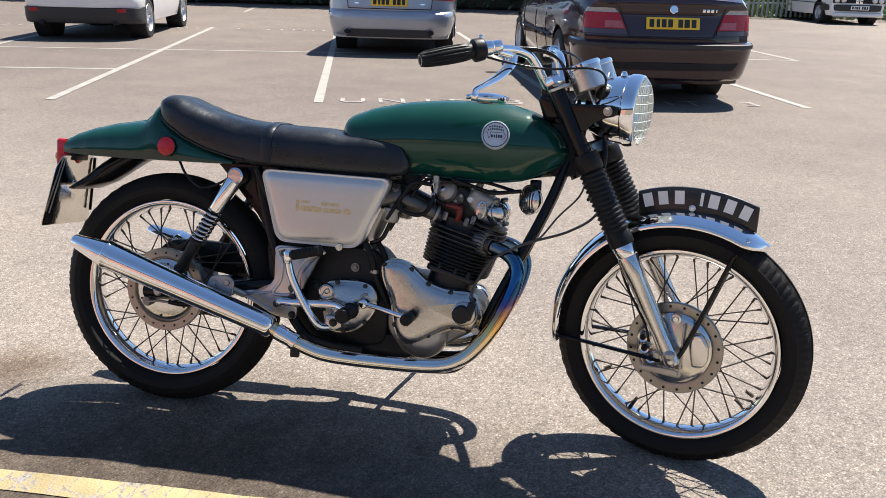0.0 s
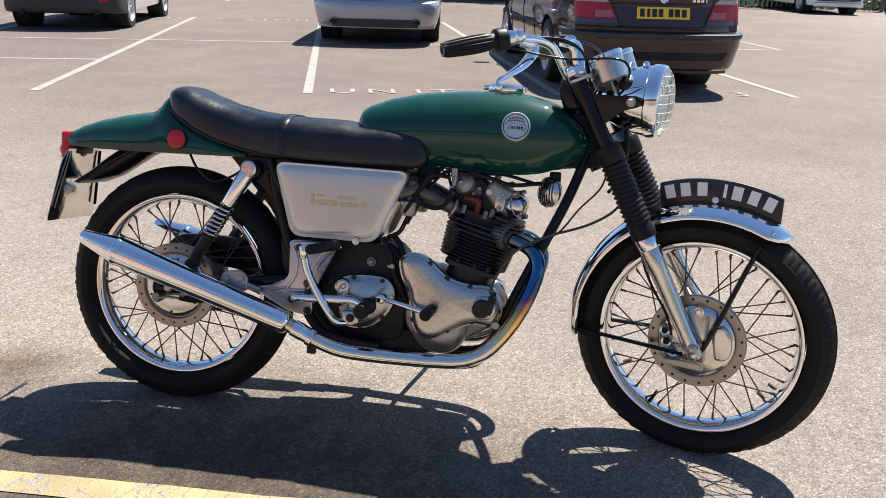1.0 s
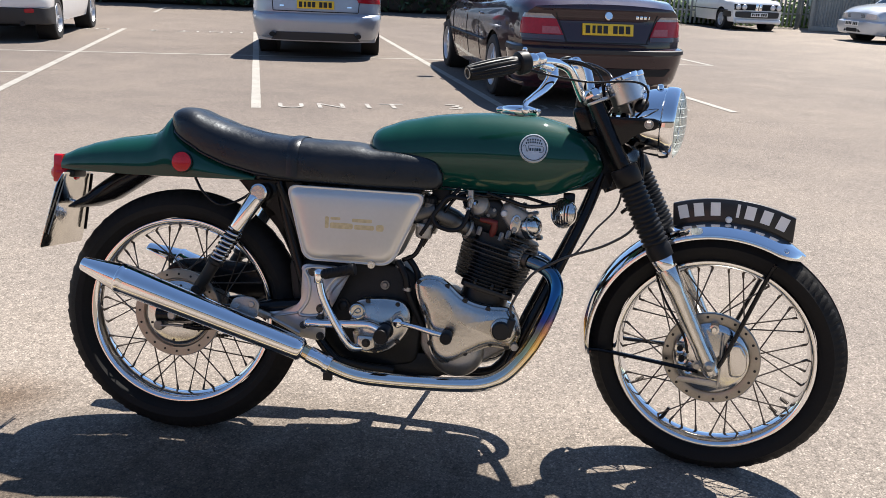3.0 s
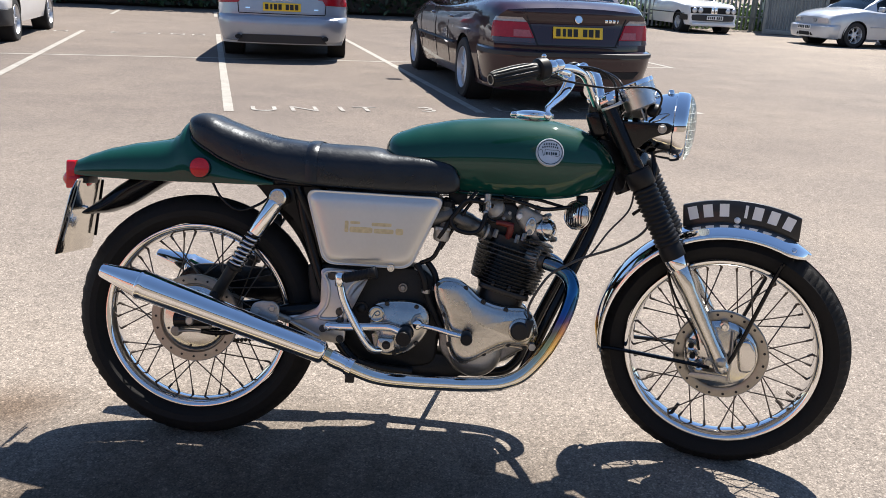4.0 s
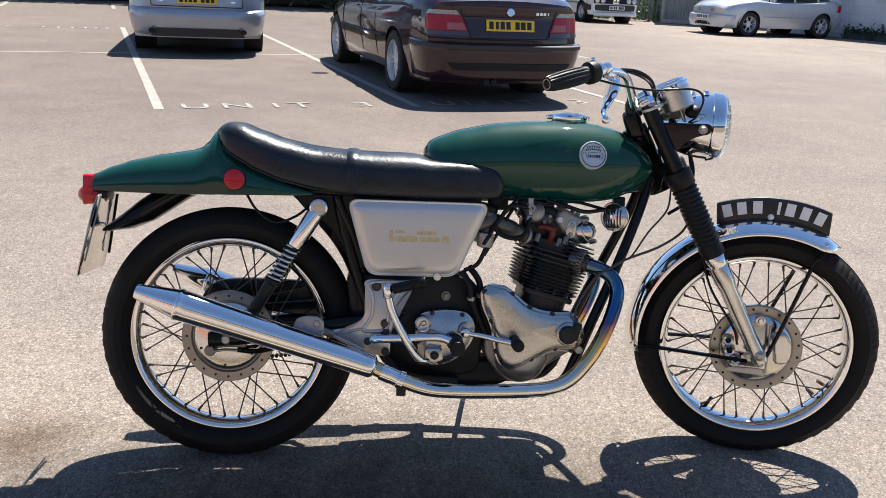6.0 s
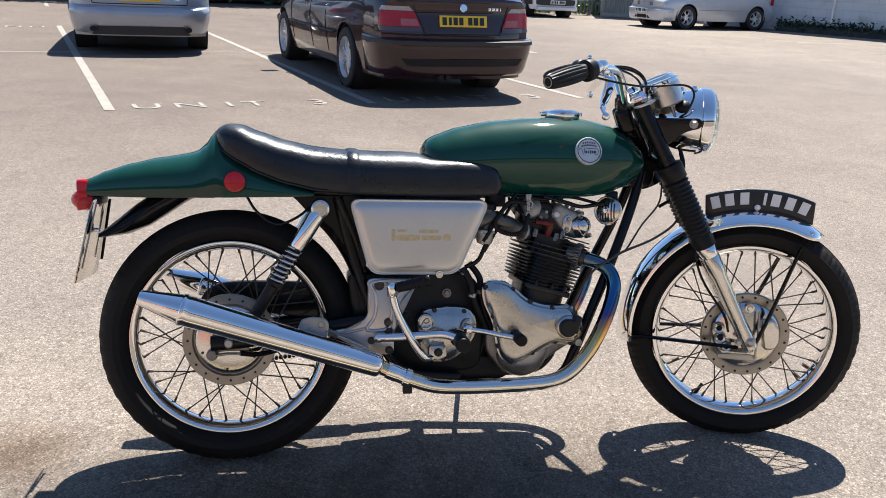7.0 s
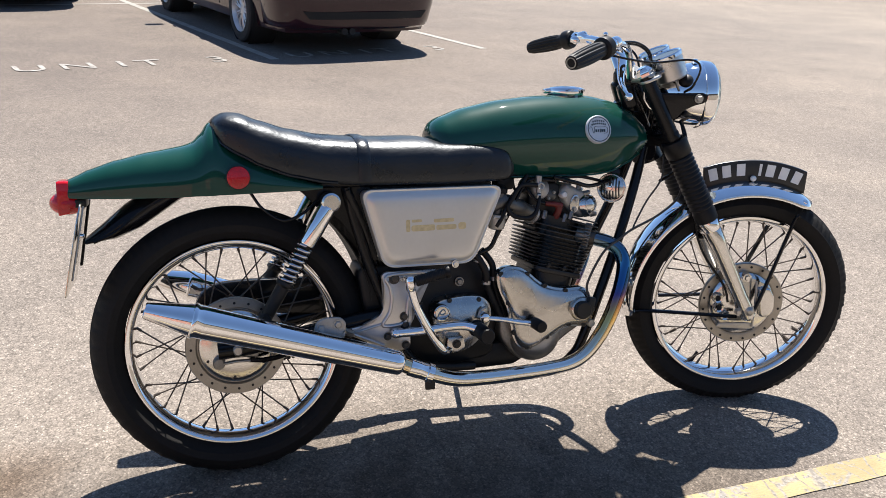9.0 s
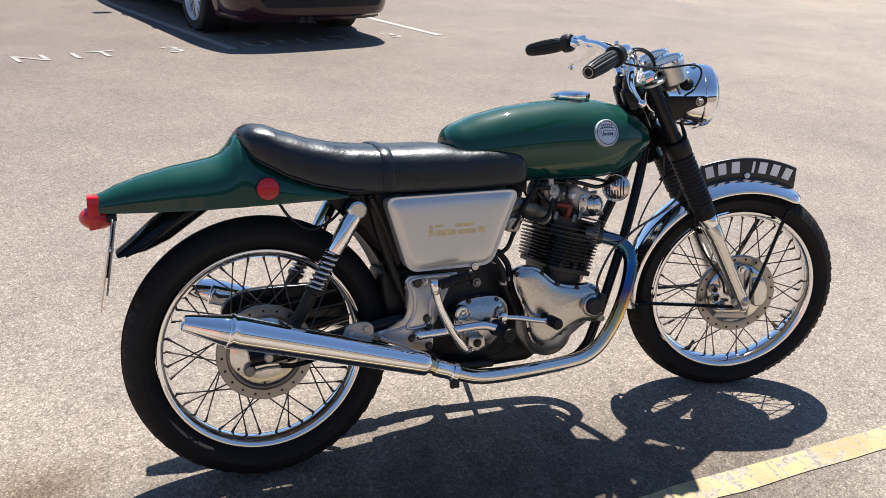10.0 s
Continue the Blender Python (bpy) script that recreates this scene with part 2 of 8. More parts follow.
def paint_line_material(name, color, wear, cracked=False):
    """Road paint, worn through to the stones in places."""
    mt, n, l, b = node_base(name)
    co = n.new("ShaderNodeTexCoord").outputs["Object"]
    stones = n.new("ShaderNodeTexVoronoi")
    stones.inputs["Scale"].default_value = 150
    l.new(co, stones.inputs["Vector"])
    worn = mix_node(n, l, "ADD", noise_node(n, l, co, 9, 6, 0.7), noise_node(n, l, co, 70, 4, 0.7), 0.6)
    mask = ramp_node(n, l, worn, [(0.0, 0.0), (wear, 0.0), (min(0.99, wear + 0.07), 1.0)])
    if cracked:
        warp = mix_node(n, l, "ADD", co, noise_node(n, l, co, 14, 3), 0.06)
        cells = n.new("ShaderNodeTexVoronoi")
        cells.feature = "DISTANCE_TO_EDGE"
        cells.inputs["Scale"].default_value = 1
        squeeze = n.new("ShaderNodeMapping")
        squeeze.inputs["Rotation"].default_value, squeeze.inputs["Scale"].default_value = (0, 0, radians(-4.2)), (13, 5.5, 1)
        l.new(warp, squeeze.inputs["Vector"])
        l.new(squeeze.outputs[0], cells.inputs["Vector"])
        mask = mix_node(n, l, "MULTIPLY", mask, ramp_node(n, l, cells.outputs["Distance"], [(0.008, 0.10), (0.035, 1.0)]))
    dirt = ramp_node(n, l, noise_node(n, l, co, 5, 5), [(0.3, tuple(k * (0.55 if cracked else 0.72) for k in color)), (0.7, color)])
    road = ramp_node(n, l, stones.outputs["Color"], [(0.0, (0.12, 0.11, 0.1)), (1.0, (0.33, 0.3, 0.27))])
    l.new(mix_node(n, l, "MIX", road, dirt, mask), b.inputs["Base Color"])
    b.inputs["Roughness"].default_value = 0.75
    bp = n.new("ShaderNodeBump")
    bp.inputs["Strength"].default_value, bp.inputs["Distance"].default_value = 0.5, 0.003
    l.new(stones.outputs["Distance"], bp.inputs["Height"])
    l.new(bp.outputs[0], b.inputs["Normal"])
    return mt


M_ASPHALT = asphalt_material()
M_WHITE_LINE = paint_line_material("white_road_paint", (0.335, 0.315, 0.278), 0.64)
M_LETTER = paint_line_material("faded_white_road_paint", (0.40, 0.378, 0.34), 0.76)
M_YELLOW_LINE = paint_line_material("yellow_road_paint", (0.45, 0.355, 0.175), 0.68, True)
M_RUBBER = material("tyre_rubber", (0.0115, 0.0108, 0.0104), 0.68, vary=0.35, scale=9, bump=0.25, bump_scale=400, rough_vary=0.2, spec=0.2)
M_CAR_RUBBER = material("car_tyre_rubber", (0.02, 0.02, 0.021), 0.8, vary=0.3, scale=5)
M_ALLOY = material("silver_alloy", (0.66, 0.67, 0.69), 0.35, 0.6, vary=0.1)
M_DARK = material("dark_underside", (0.012, 0.012, 0.013), 0.85, vary=0.3)
M_TRIM = material("black_plastic_trim", (0.025, 0.025, 0.027), 0.55, vary=0.2, bump=0.1)
M_MAROON = material("maroon_car_paint", (0.025, 0.0066, 0.0122), 0.3, 0.0, vary=0.12, coat=1.0, spec=0.12)
M_SILVER = material("silver_car_paint", (0.50, 0.535, 0.59), 0.33, 0.35, vary=0.05, coat=1.0)
M_SILVER_GREY = material("grey_silver_car_paint", (0.36, 0.39, 0.44), 0.33, 0.4, vary=0.05, coat=1.0)
M_SILVER_DARK = material("grey_grille_plastic", (0.10, 0.105, 0.11), 0.4, vary=0.1)
M_WHITE = material("white_car_paint", (0.80, 0.80, 0.80), 0.35, vary=0.04, coat=1.0)
M_CAR_GLASS = clear_glass("tinted_car_glass", (0.55, 0.60, 0.60))
M_TAIL_SMOKE = material("smoky_lamp_plastic", (0.36, 0.31, 0.29), 0.12, vary=0.25, scale=30, coat=1.0)
M_TAIL_PINK = material("pink_lamp_plastic", (0.40, 0.11, 0.12), 0.15, vary=0.2, scale=40, coat=0.25, spec=0.3)
M_TAIL_DARK = material("dark_red_lamp_plastic", (0.045, 0.006, 0.009), 0.12, vary=0.2, scale=40, coat=1.0)
M_TAIL_RED = material("red_lamp_plastic", (0.36, 0.010, 0.018), 0.12, vary=0.2, scale=30, coat=0.25, spec=0.3)
M_TAIL_CLEAR = material("clear_lamp_plastic", (0.62, 0.55, 0.52), 0.12, vary=0.2, scale=30, coat=1.0)
M_PLATE_YELLOW = material("yellow_number_plate", (0.85, 0.55, 0.03), 0.4, vary=0.05)
M_PLATE_WHITE = material("white_number_plate", (0.8, 0.8, 0.78), 0.4, vary=0.05)
M_INK = material("black_lettering", (0.012, 0.012, 0.012), 0.5, vary=0.2)
M_CHROME = material("chrome", (0.86, 0.86, 0.87), 0.015, 1.0, vary=0.04, scale=20, rough_vary=0.5)
M_LAMP_GLASS = clear_glass("lamp_glass", (0.9, 0.93, 0.93))


# ---- ground, bay lines and lettering ----
BAY_U = Vector((-0.312, 0.950, 0)).normalized()  # into the bays
BAY_V = Vector((0.950, 0.312, 0)).normalized()  # across them
BAY_0 = Vector((-1.595, 5.50, 0))  # near end of the line between the first two bays
BAY_M = Matrix.Translation(BAY_0) @ Matrix((BAY_V, BAY_U, Vector((0, 0, 1)))).transposed().to_4x4()


def ground():
    bm = bmesh.new()
    steps = [-900, -60, -20, -8, -4, 0, 4, 8, 14, 22, 34, 60, 140, 900]
    vs = [[bm.verts.new((x, y, 0)) for x in steps] for y in steps]
    for a, b in zip(vs, vs[1:]):
        for i in range(len(steps) - 1):
            bm.faces.new((a[i], a[i + 1], b[i + 1], b[i]))
    tagged(part("ground", bm, M_ASPHALT, None, smooth=0), "sun-bleached grey-brown asphalt car park with stains and painted-in shadow", "asphalt", kind="structure")


def stripe(name, a, b, width, mat, label, z=0.004, m=BAY_M, jag=0.0025):
    """A painted stripe from a to b in the bays' own plan, with uneven edges."""
    a, b = Vector((*a, 0)), Vector((*b, 0))
    d = (b - a).normalized()
    s = Vector((-d.y, d.x, 0))
    n = max(2, int((b - a).length / 0.08))
    rng = random.Random(int(1000 * (a.x + 7 * a.y + 3 * b.x)))
    bm = bmesh.new()
    rows = []
    for i in range(n + 1):
        p = a.lerp(b, i / n)
        w1, w2 = (width / 2 + rng.uniform(-jag, jag) for _ in range(2))
        rows.append([bm.verts.new(m @ (p + s * w1 + Vector((0, 0, z)))), bm.verts.new(m @ (p - s * w2 + Vector((0, 0, z))))])
    for r, q in zip(rows, rows[1:]):
        bm.faces.new((r[0], r[1], q[1], q[0]))
    return tagged(part(name, bm, mat, None, smooth=0), label, "road marking", "bay markings", "structure")


ground()
W = "worn white painted parking bay line on asphalt"
for v in (-2.42, 0.0, 2.40, 4.83):
    stripe("bay_line", (v, 0.0), (v, 9.4), 0.088, M_WHITE_LINE, W)
stripe("bay_line", (-4.85, 2.4), (-4.85, 9.4), 0.088, M_WHITE_LINE, W)
stripe("bay_line", (7.2, 4.85), (7.2, 9.4), 0.09, M_WHITE_LINE, W)
stripe("bay_line", (-11.0, 4.82), (7.25, 4.82), 0.075, M_WHITE_LINE, "thin worn white line dividing two rows of bays", z=0.003)
stripe("bay_line", (-9.0, 2.4), (-2.47, 2.4), 0.085, M_WHITE_LINE, W, z=0.003)
for v, u0, u1 in ((-4.9, 15.6, 18), (-2.5, 15.2, 18), (0.0, 15.4, 18), (2.6, 15.4, 18)):
    stripe("bay_line", (v, u0), (v, u1), 0.09, M_WHITE_LINE, W)


def letters(text, places, u, flip=False):
    """Lettering painted on the ground, one letter a mark."""
    for ch, v in zip(text, places):
        c = bpy.data.curves.new("letter", "FONT")
        c.body, c.size, c.extrude = ch, 0.40, 0.0006
        ob = new("painted_letter", c)
        turn = pose(0, 0, 0, 0, 0, 180) if flip else Matrix()
        ob.matrix_basis = BAY_M @ Matrix.Translation((v, u, 0.0045)) @ turn
        c.materials.append(M_LETTER)
        tagged(ob, "faded white letter painted on asphalt", "road marking", "bay lettering", "structure")


letters("UNIT3", (0.18, 0.54, 1.00, 1.17, 1.80), 0.03)
letters("UNIT3", (2.60, 2.96, 3.42, 3.59, 4.22), 0.06)
for v0 in (0.0, -2.4, 2.4, -4.85):
    letters("UNIT3", (v0 - 0.22, v0 - 0.58, v0 - 1.02, v0 - 1.2, v0 - 1.75), 9.25, True)

# yellow line along the near edge
YM = Matrix()
stripe("yellow_line", (-1.6, -0.597), (2.6, -0.275), 0.080, M_YELLOW_LINE, "chipped yellow painted line on asphalt", z=0.0025, m=YM, jag=0.004)
for a, b in (((10.4, 19.3), (11.3, 17.0)), ((11.2, 17.2), (14.2, 17.8)), ((11.7, 14.9), (13.6, 15.1)), ((11.5, 14.3), (12.6, 14.45))):
    stripe("bay_line", a, b, 0.09, M_WHITE_LINE, W, m=YM)


# ---- parked cars ----
def smooth_curve(points):
    """A height or width along the car, smooth through the points."""
    xs, ys = np.array(points, float).T

    def f(x):
        i = int(np.clip(np.searchsorted(xs, x) - 1, 0, len(xs) - 2))
        t = np.clip((x - xs[i]) / (xs[i + 1] - xs[i]), 0, 1)
        d = np.gradient(ys, xs)
        h = xs[i + 1] - xs[i]
        return ((2 * t ** 3 - 3 * t * t + 1) * ys[i] + (t ** 3 - 2 * t * t + t) * h * d[i] * 0.6 + (3 * t * t - 2 * t ** 3) * ys[i + 1] + (t ** 3 - t * t) * h * d[i + 1] * 0.6)

    return f


def car_wheel(parent, x, y, r, rim_r, width, spokes, side):
    """A road wheel: tyre with shoulders, dished alloy rim with spokes; side +1 is the car's left."""
    out = Vector((0, side, 0))
    m = axis_matrix((x, y, r), out)
    bm = bmesh.new()
    w = width / 2
    lathe(bm, [(rim_r, -w), (r * 0.93, -w), (r, -w * 0.7), (r, w * 0.7), (r * 0.985, w * 0.88), (r * 0.93, w), (rim_r + 0.01, w * 1.02), (rim_r, w * 0.9)], 40, m)
    wheel = part("wheel", bm, M_CAR_RUBBER, parent, "black road tyre", 30)
    bm = bmesh.new()
    lathe(bm, [(rim_r * 0.9, -w * 0.9), (rim_r * 0.92, w * 0.6), (rim_r, w * 0.95), (rim_r * 0.985, w * 1.0), (rim_r * 0.90, w * 0.55), (rim_r * 0.86, -w * 0.7)], 40, m)
    lathe(bm, [(0.0, w * 0.72), (0.03, w * 0.74), (0.075, w * 0.62), (0.08, w * 0.2)], 20, m)
    for k in range(spokes):
        a = 2 * math.pi * k / spokes
        for da in (-0.13, 0.13):
            p0 = m @ Vector((0.05 * math.cos(a + da), 0.05 * math.sin(a + da), w * 0.62))
            p1 = m @ Vector((rim_r * 0.55 * math.cos(a + da * 0.8), rim_r * 0.55 * math.sin(a + da * 0.8), w * 0.7))
            p2 = m @ Vector((rim_r * 0.93 * math.cos(a + da), rim_r * 0.93 * math.sin(a + da), w * 0.6))
            tube(bm, [p0, p1, p2], [0.012, 0.009, 0.010], 6)
    part("rim", bm, M_ALLOY, wheel, "silver alloy wheel rim", 30)
    bm = bmesh.new()
    lathe(bm, [(0.0, -w * 0.2), (rim_r * 0.84, -w * 0.2), (rim_r * 0.84, -w * 0.3)], 32, m)
    part("brake_disc", bm, M_DARK, wheel)


def car(name, label, m, s):
    """A car from its plan, side and section lines. x runs from the rear bumper (0) to the nose, y to its left."""
    root = empty(name, m, label, "car")
    L, W, paint = s["length"], s["width"] / 2, s["paint"]
    xr, xf = s["rear_axle"], s["rear_axle"] + s["wheelbase"]
    r = s["wheel_r"]
    deck, plan, sill = smooth_curve(s["deck"]), smooth_curve(s["plan"]), s["sill"]
    arch = r + 0.045
    rear_bow, rear_lean, nose_bow = s.get("rear_bow", 0.10), s.get("rear_lean", 0.06), s.get("nose_bow", 0.16)

    def low(x):
        z = sill
        for c in (xr, xf):
            d = abs(x - c)
            if d < arch:
                z = max(z, r + math.sqrt(arch * arch - d * d))
        return z

    def flank(x, t):
        """Half-width at height share t (0 sill, 1 deck)."""
        return plan(x) * W * float(np.interp(t, (0, 0.18, 0.42, 0.62, 0.80, 0.93, 1.0), (0.93, 0.965, 0.99, 1.0, 0.985, 0.945, 0.86)))

    reach, lip = s.get("bumper_reach", 0.62), s.get("lip", 0.0)

    def corner(y):
        """How far the tail's plan falls back at half-width y: flat in the middle, round at the corners."""
        k = min(0.999, abs(y) / W) ** (1 / 0.55)
        return (1 - math.sqrt(1 - k * k) ** 0.55) * reach * 0.8

    def place(x, y, z):
        k = (y / W) ** 2
        bend_r, bend_n = max(0.0, 1 - x / 0.55), max(0.0, 1 - (L - x) / 0.7)
        edge = lip * min(1.0, max(0.0, (z - deck(0) + 0.085) / 0.05))
        return Vector((x + bend_r * (corner(y) + rear_bow * k + rear_lean * abs(z - 0.6) - edge) - bend_n * nose_bow * k, y, z))

    xs = sorted(set(np.round(np.concatenate([np.linspace(0, 0.3, 5), np.linspace(0.3, L - 0.3, 46), np.linspace(L - 0.3, L, 5)] + [c + arch * np.cos(np.linspace(0, math.pi, 19)) for c in (xr, xf)]), 3)))
    shares = (0, 0.1, 0.18, 0.3, 0.42, 0.52, 0.62, 0.72, 0.80, 0.87, 0.93, 0.97, 1.0)
    rings = []
    for x in xs:
        z0, z1 = low(x), deck(x)
        side = []
        for t in shares:
            z = sill + t * (z1 - sill)
            zz = z0 + (z1 - z0) * max(0.0, (z - z0) / (z1 - z0)) if z > z0 else z0 + 0.0005 * t
            tt = (zz - sill) / (z1 - sill)
            side.append((flank(x, tt), zz))
        top = [(flank(x, 1.0) * k, z1 + 0.035 * (1 - k * k)) for k in (0.75, 0.5, 0.25)]
        left = [place(x, y, z) for y, z in side + top]
        mid = [place(x, 0, z1 + 0.035)]
        right = [place(x, -y, z) for y, z in reversed(side + top)]
        rings.append(left + mid + right)
    bm = bmesh.new()
    skin(bm, rings, closed_ring=False)
    bm.verts.ensure_lookup_table()
    n = len(rings[0])
    for start in (0, (len(rings) - 1) * n):
        bm.verts.ensure_lookup_table()
        loop = [bm.verts[start + i] for i in range(n)]
        x = xs[0] if start == 0 else xs[-1]
        rows = []
        for i in range(n // 2):
            a, d = loop[i], loop[n - 1 - i]
            ks = np.linspace(0, 1, 21)[1:-1]
            rows.append([a] + [bm.verts.new(place(x, a.co.y + (d.co.y - a.co.y) * k, a.co.z)) for k in ks] + [d])
        for lo, hi in zip(rows, rows[1:]):
            for i in range(len(lo) - 1):
                bm.faces.new((lo[i], lo[i + 1], hi[i + 1], hi[i]))
        bm.faces.new(rows[-1] + [loop[n // 2]])
    part("body", bm, paint, root, "", 35)
    # underside and wheel wells
    bm = bmesh.new()
    box(bm, (L - 0.5, 2 * W - 0.34, 0.5), Matrix.Translation((L / 2, 0, sill + 0.27)), 0.04)
    for c in (xr, xf):
        for sd in (1, -1):
            lathe(bm, [(arch - 0.002, 0.0), (arch - 0.002, -0.26), (0.0, -0.26)], 28, axis_matrix((c, sd * W * 0.965, r), (0, sd, 0)))
    part("underbody", bm, M_DARK, root)
    for c in (xr, xf):
        for sd in (1, -1):
            car_wheel(root, c, sd * (W - 0.125), r, s["rim_r"], s.get("tyre_w", 0.205), s.get("spokes", 5), sd)
    # bumpers, bent round the ends
    for end in ("rear", "front"):
        prof = s[end + "_bumper"]
        if not prof:
            continue
        rings = []
        for k in np.linspace(-1, 1, 29):
            ang = k * math.pi / 2
            y = math.copysign(abs(math.sin(ang)) ** 0.55, k) * (W * 0.975)
            back = (1 - abs(math.cos(ang)) ** 0.55) * reach
            ring = []
            for out, z in prof:
                grow = flank(reach if end == "rear" else L - reach, max(0.0, z - sill) / (deck(reach) - sill)) / W * (1.012 + 0.25 * out / W)
                if end == "rear":
                    ring.append((-out + back + 0.02, y * grow, z))
                else:
                    ring.append((L + out - back - 0.02, y * grow, z))
            rings.append(ring)
        bm = bmesh.new()
        skin(bm, rings)
        part(end + "_bumper", bm, s.get("bumper_paint", paint), root, "", 35)
    # cabin
    if s.get("cabin"):
        cab = s["cabin"]
        roof, wide = smooth_curve(cab["roof"]), smooth_curve(cab["wide"])
        x0, x1 = cab["roof"][0][0], cab["roof"][-1][0]
        cx = sorted(set(list(np.round(np.linspace(x0, x1, 41), 3))))
        base = lambda x: deck(x) - 0.02

        def shell(offset):
            rr = []
            for x in cx:
                zb, zr = base(x), max(base(x) + 0.004, roof(x))
                wb, wt = wide(x) * W * 0.93, wide(x) * W * (0.93 - 0.24 * min(1.0, (zr - zb) / 0.48))
                pts = []
                for t in (0, 0.25, 0.5, 0.75, 0.9):
                    pts.append((wb + (wt - wb) * t - offset, zb + (zr - zb) * t))
                pts += [(wt * 0.93 - offset, zb + (zr - zb) * 0.975 - offset), (wt * 0.7, zr + 0.012 - offset), (wt * 0.35, zr + 0.028 - offset)]
                rr.append([Vector((x, y, z)) for y, z in pts] + [Vector((x, 0, zr + 0.034 - offset))] + [Vector((x, -y, z)) for y, z in reversed(pts)])
            return rr

        rr = shell(0.0)
        sides = cab["windows"]  # spans of x that are side glass
        flat_top = (cab["screen_rear"], cab["screen_front"])  # the roof's panel lies between
        glass, metal = bmesh.new(), bmesh.new()
        vg = [[glass.verts.new(p) for p in ring] for ring in rr]
        vm = [[metal.verts.new(p) for p in ring] for ring in rr]
        count = len(rr[0])
        for i in range(len(cx) - 1):
            xm = (cx[i] + cx[i + 1]) / 2
            for j in range(count - 1):
                jj = min(j, count - 2 - j)
                side_win = jj in (0, 1, 2) and any(a < xm < b for a, b in sides)
                screen = jj >= 5 and not (flat_top[0] < xm < flat_top[1]) and (roof(xm) - base(xm)) > 0.03
                bmx, vx = (glass, vg) if side_win or screen else (metal, vm)
                bmx.faces.new((vx[i][j], vx[i][j + 1], vx[i + 1][j + 1], vx[i + 1][j]))
        for bmx in (glass, metal):
            bmesh.ops.delete(bmx, geom=[v for v in bmx.verts if not v.link_faces], context="VERTS")
        part("roof", metal, paint, root, "", 35)
        part("window", glass, M_CAR_GLASS, root, "dark tinted window glass", 35)
        # seats and dashboard behind the glass
        bm = bmesh.new()
        mid = (flat_top[0] + flat_top[1]) / 2
        for sx in (mid + 0.35, mid - 0.55):
            for sy in (0.36, -0.36):
                box(bm, (0.14, 0.46, 0.62), pose(sx, sy, deck(sx) - 0.02, 0, -12, 0), 0.05)
                box(bm, (0.09, 0.26, 0.17), pose(sx - 0.05, sy, deck(sx) + 0.31, 0, -10, 0), 0.035)
        box(bm, (x1 - x0 - 0.3, 1.3 * W, 0.12), Matrix.Translation(((x0 + x1) / 2, 0, deck(mid) - 0.28)), 0.03)
        part("seat", bm, M_DARK, root, "dark cabin seats")
    return root, place, deck, flank


def patch(root, name, place, y0, y1, z0, z1, x, out, mat, label="", nose=None, bevel=0.015):
    """A panel laid on the car's rear or nose, following its curve."""
    rings = []
    outline = rounded(y1 - y0, z1 - z0, min(0.035, (y1 - y0) / 3, (z1 - z0) / 3), 3, (y0 + y1) / 2, (z0 + z1) / 2)
    bm = bmesh.new()
    sgn = 1 if nose else -1
    loops = []
    for d, k in ((-0.03, 1.0), (out, 1.0), (out + 0.004, 0.93)):
        ring = []
        for y, z in outline:
            yy = (y0 + y1) / 2 + (y - (y0 + y1) / 2) * k
            zz = (z0 + z1) / 2 + (z - (z0 + z1) / 2) * k
            p = place(x, yy, zz)
            ring.append(p + Vector((sgn * d, 0, 0)))
        loops.append(ring)
    skin(bm, loops)
    return part(name, bm, mat, root, label, 30)


def lens(root, name, place, flank, share, corners, x, out, mat, label="", nu=10, nv=4):
    """A lamp lens or panel between four corners (half-width, height), wrapped over the tail and round its corner."""
    def at(sy, z):
        side, y = (1 if sy > 0 else -1), abs(sy)
        edge = flank(0, share(z))
        p = place(0, side * min(y, edge), z)
        if y > edge:
            d = y - edge
            p = place(d, side * flank(d, share(z)), z) + Vector((0, side * (out + x * 0), 0))
        return p + Vector((x - out, side * out * (0.0 if y > edge else min(1.0, y / edge) ** 4), 0))
    (ay, az), (by, bz), (cy, cz), (dy, dz) = corners
    bm = bmesh.new()
    rows = []
    for j in range(nv + 3):
        v = min(1.0, max(0.0, (j - 1) / nv))
        row = []
        for i in range(nu + 3):
            u = min(1.0, max(0.0, (i - 1) / nu))
            y = (ay * (1 - u) + by * u) * (1 - v) + (dy * (1 - u) + cy * u) * v
            z = (az * (1 - u) + bz * u) * (1 - v) + (dz * (1 - u) + cz * u) * v
            p = at(y, z)
            if i in (0, nu + 2) or j in (0, nv + 2):
                p = p + Vector((0.03, -0.01 if y > 0 else 0.01, 0))
            row.append(p)
        rows.append(row)
    skin(bm, rows, closed_ring=False)
    return part(name, bm, mat, root, label, 40)


def plate(root, x, z, w, h, mat, facing, bars, tilt=0.0):
    """A number plate with plain bars in place of its characters; facing -1 rear, +1 front."""
    bm = bmesh.new()
    m = pose(x, 0, z, 0, tilt, 0)
    box(bm, (0.012, w, h), m, 0.003)
    p = part("number_plate", bm, mat, root, "number plate with dark bars")
    for c, bw in bars:
        bm = bmesh.new()
        box(bm, (0.004, bw, h * 0.66), m @ Matrix.Translation((facing * 0.0075, c * w * facing, 0)), 0.0)
        part("lettering_bar", bm, M_INK, p)


PLATE_BARS = [(-0.40, 0.045), (-0.28, 0.03), (-0.17, 0.045), (-0.05, 0.045), (0.14, 0.045), (0.26, 0.05), (0.39, 0.045)]

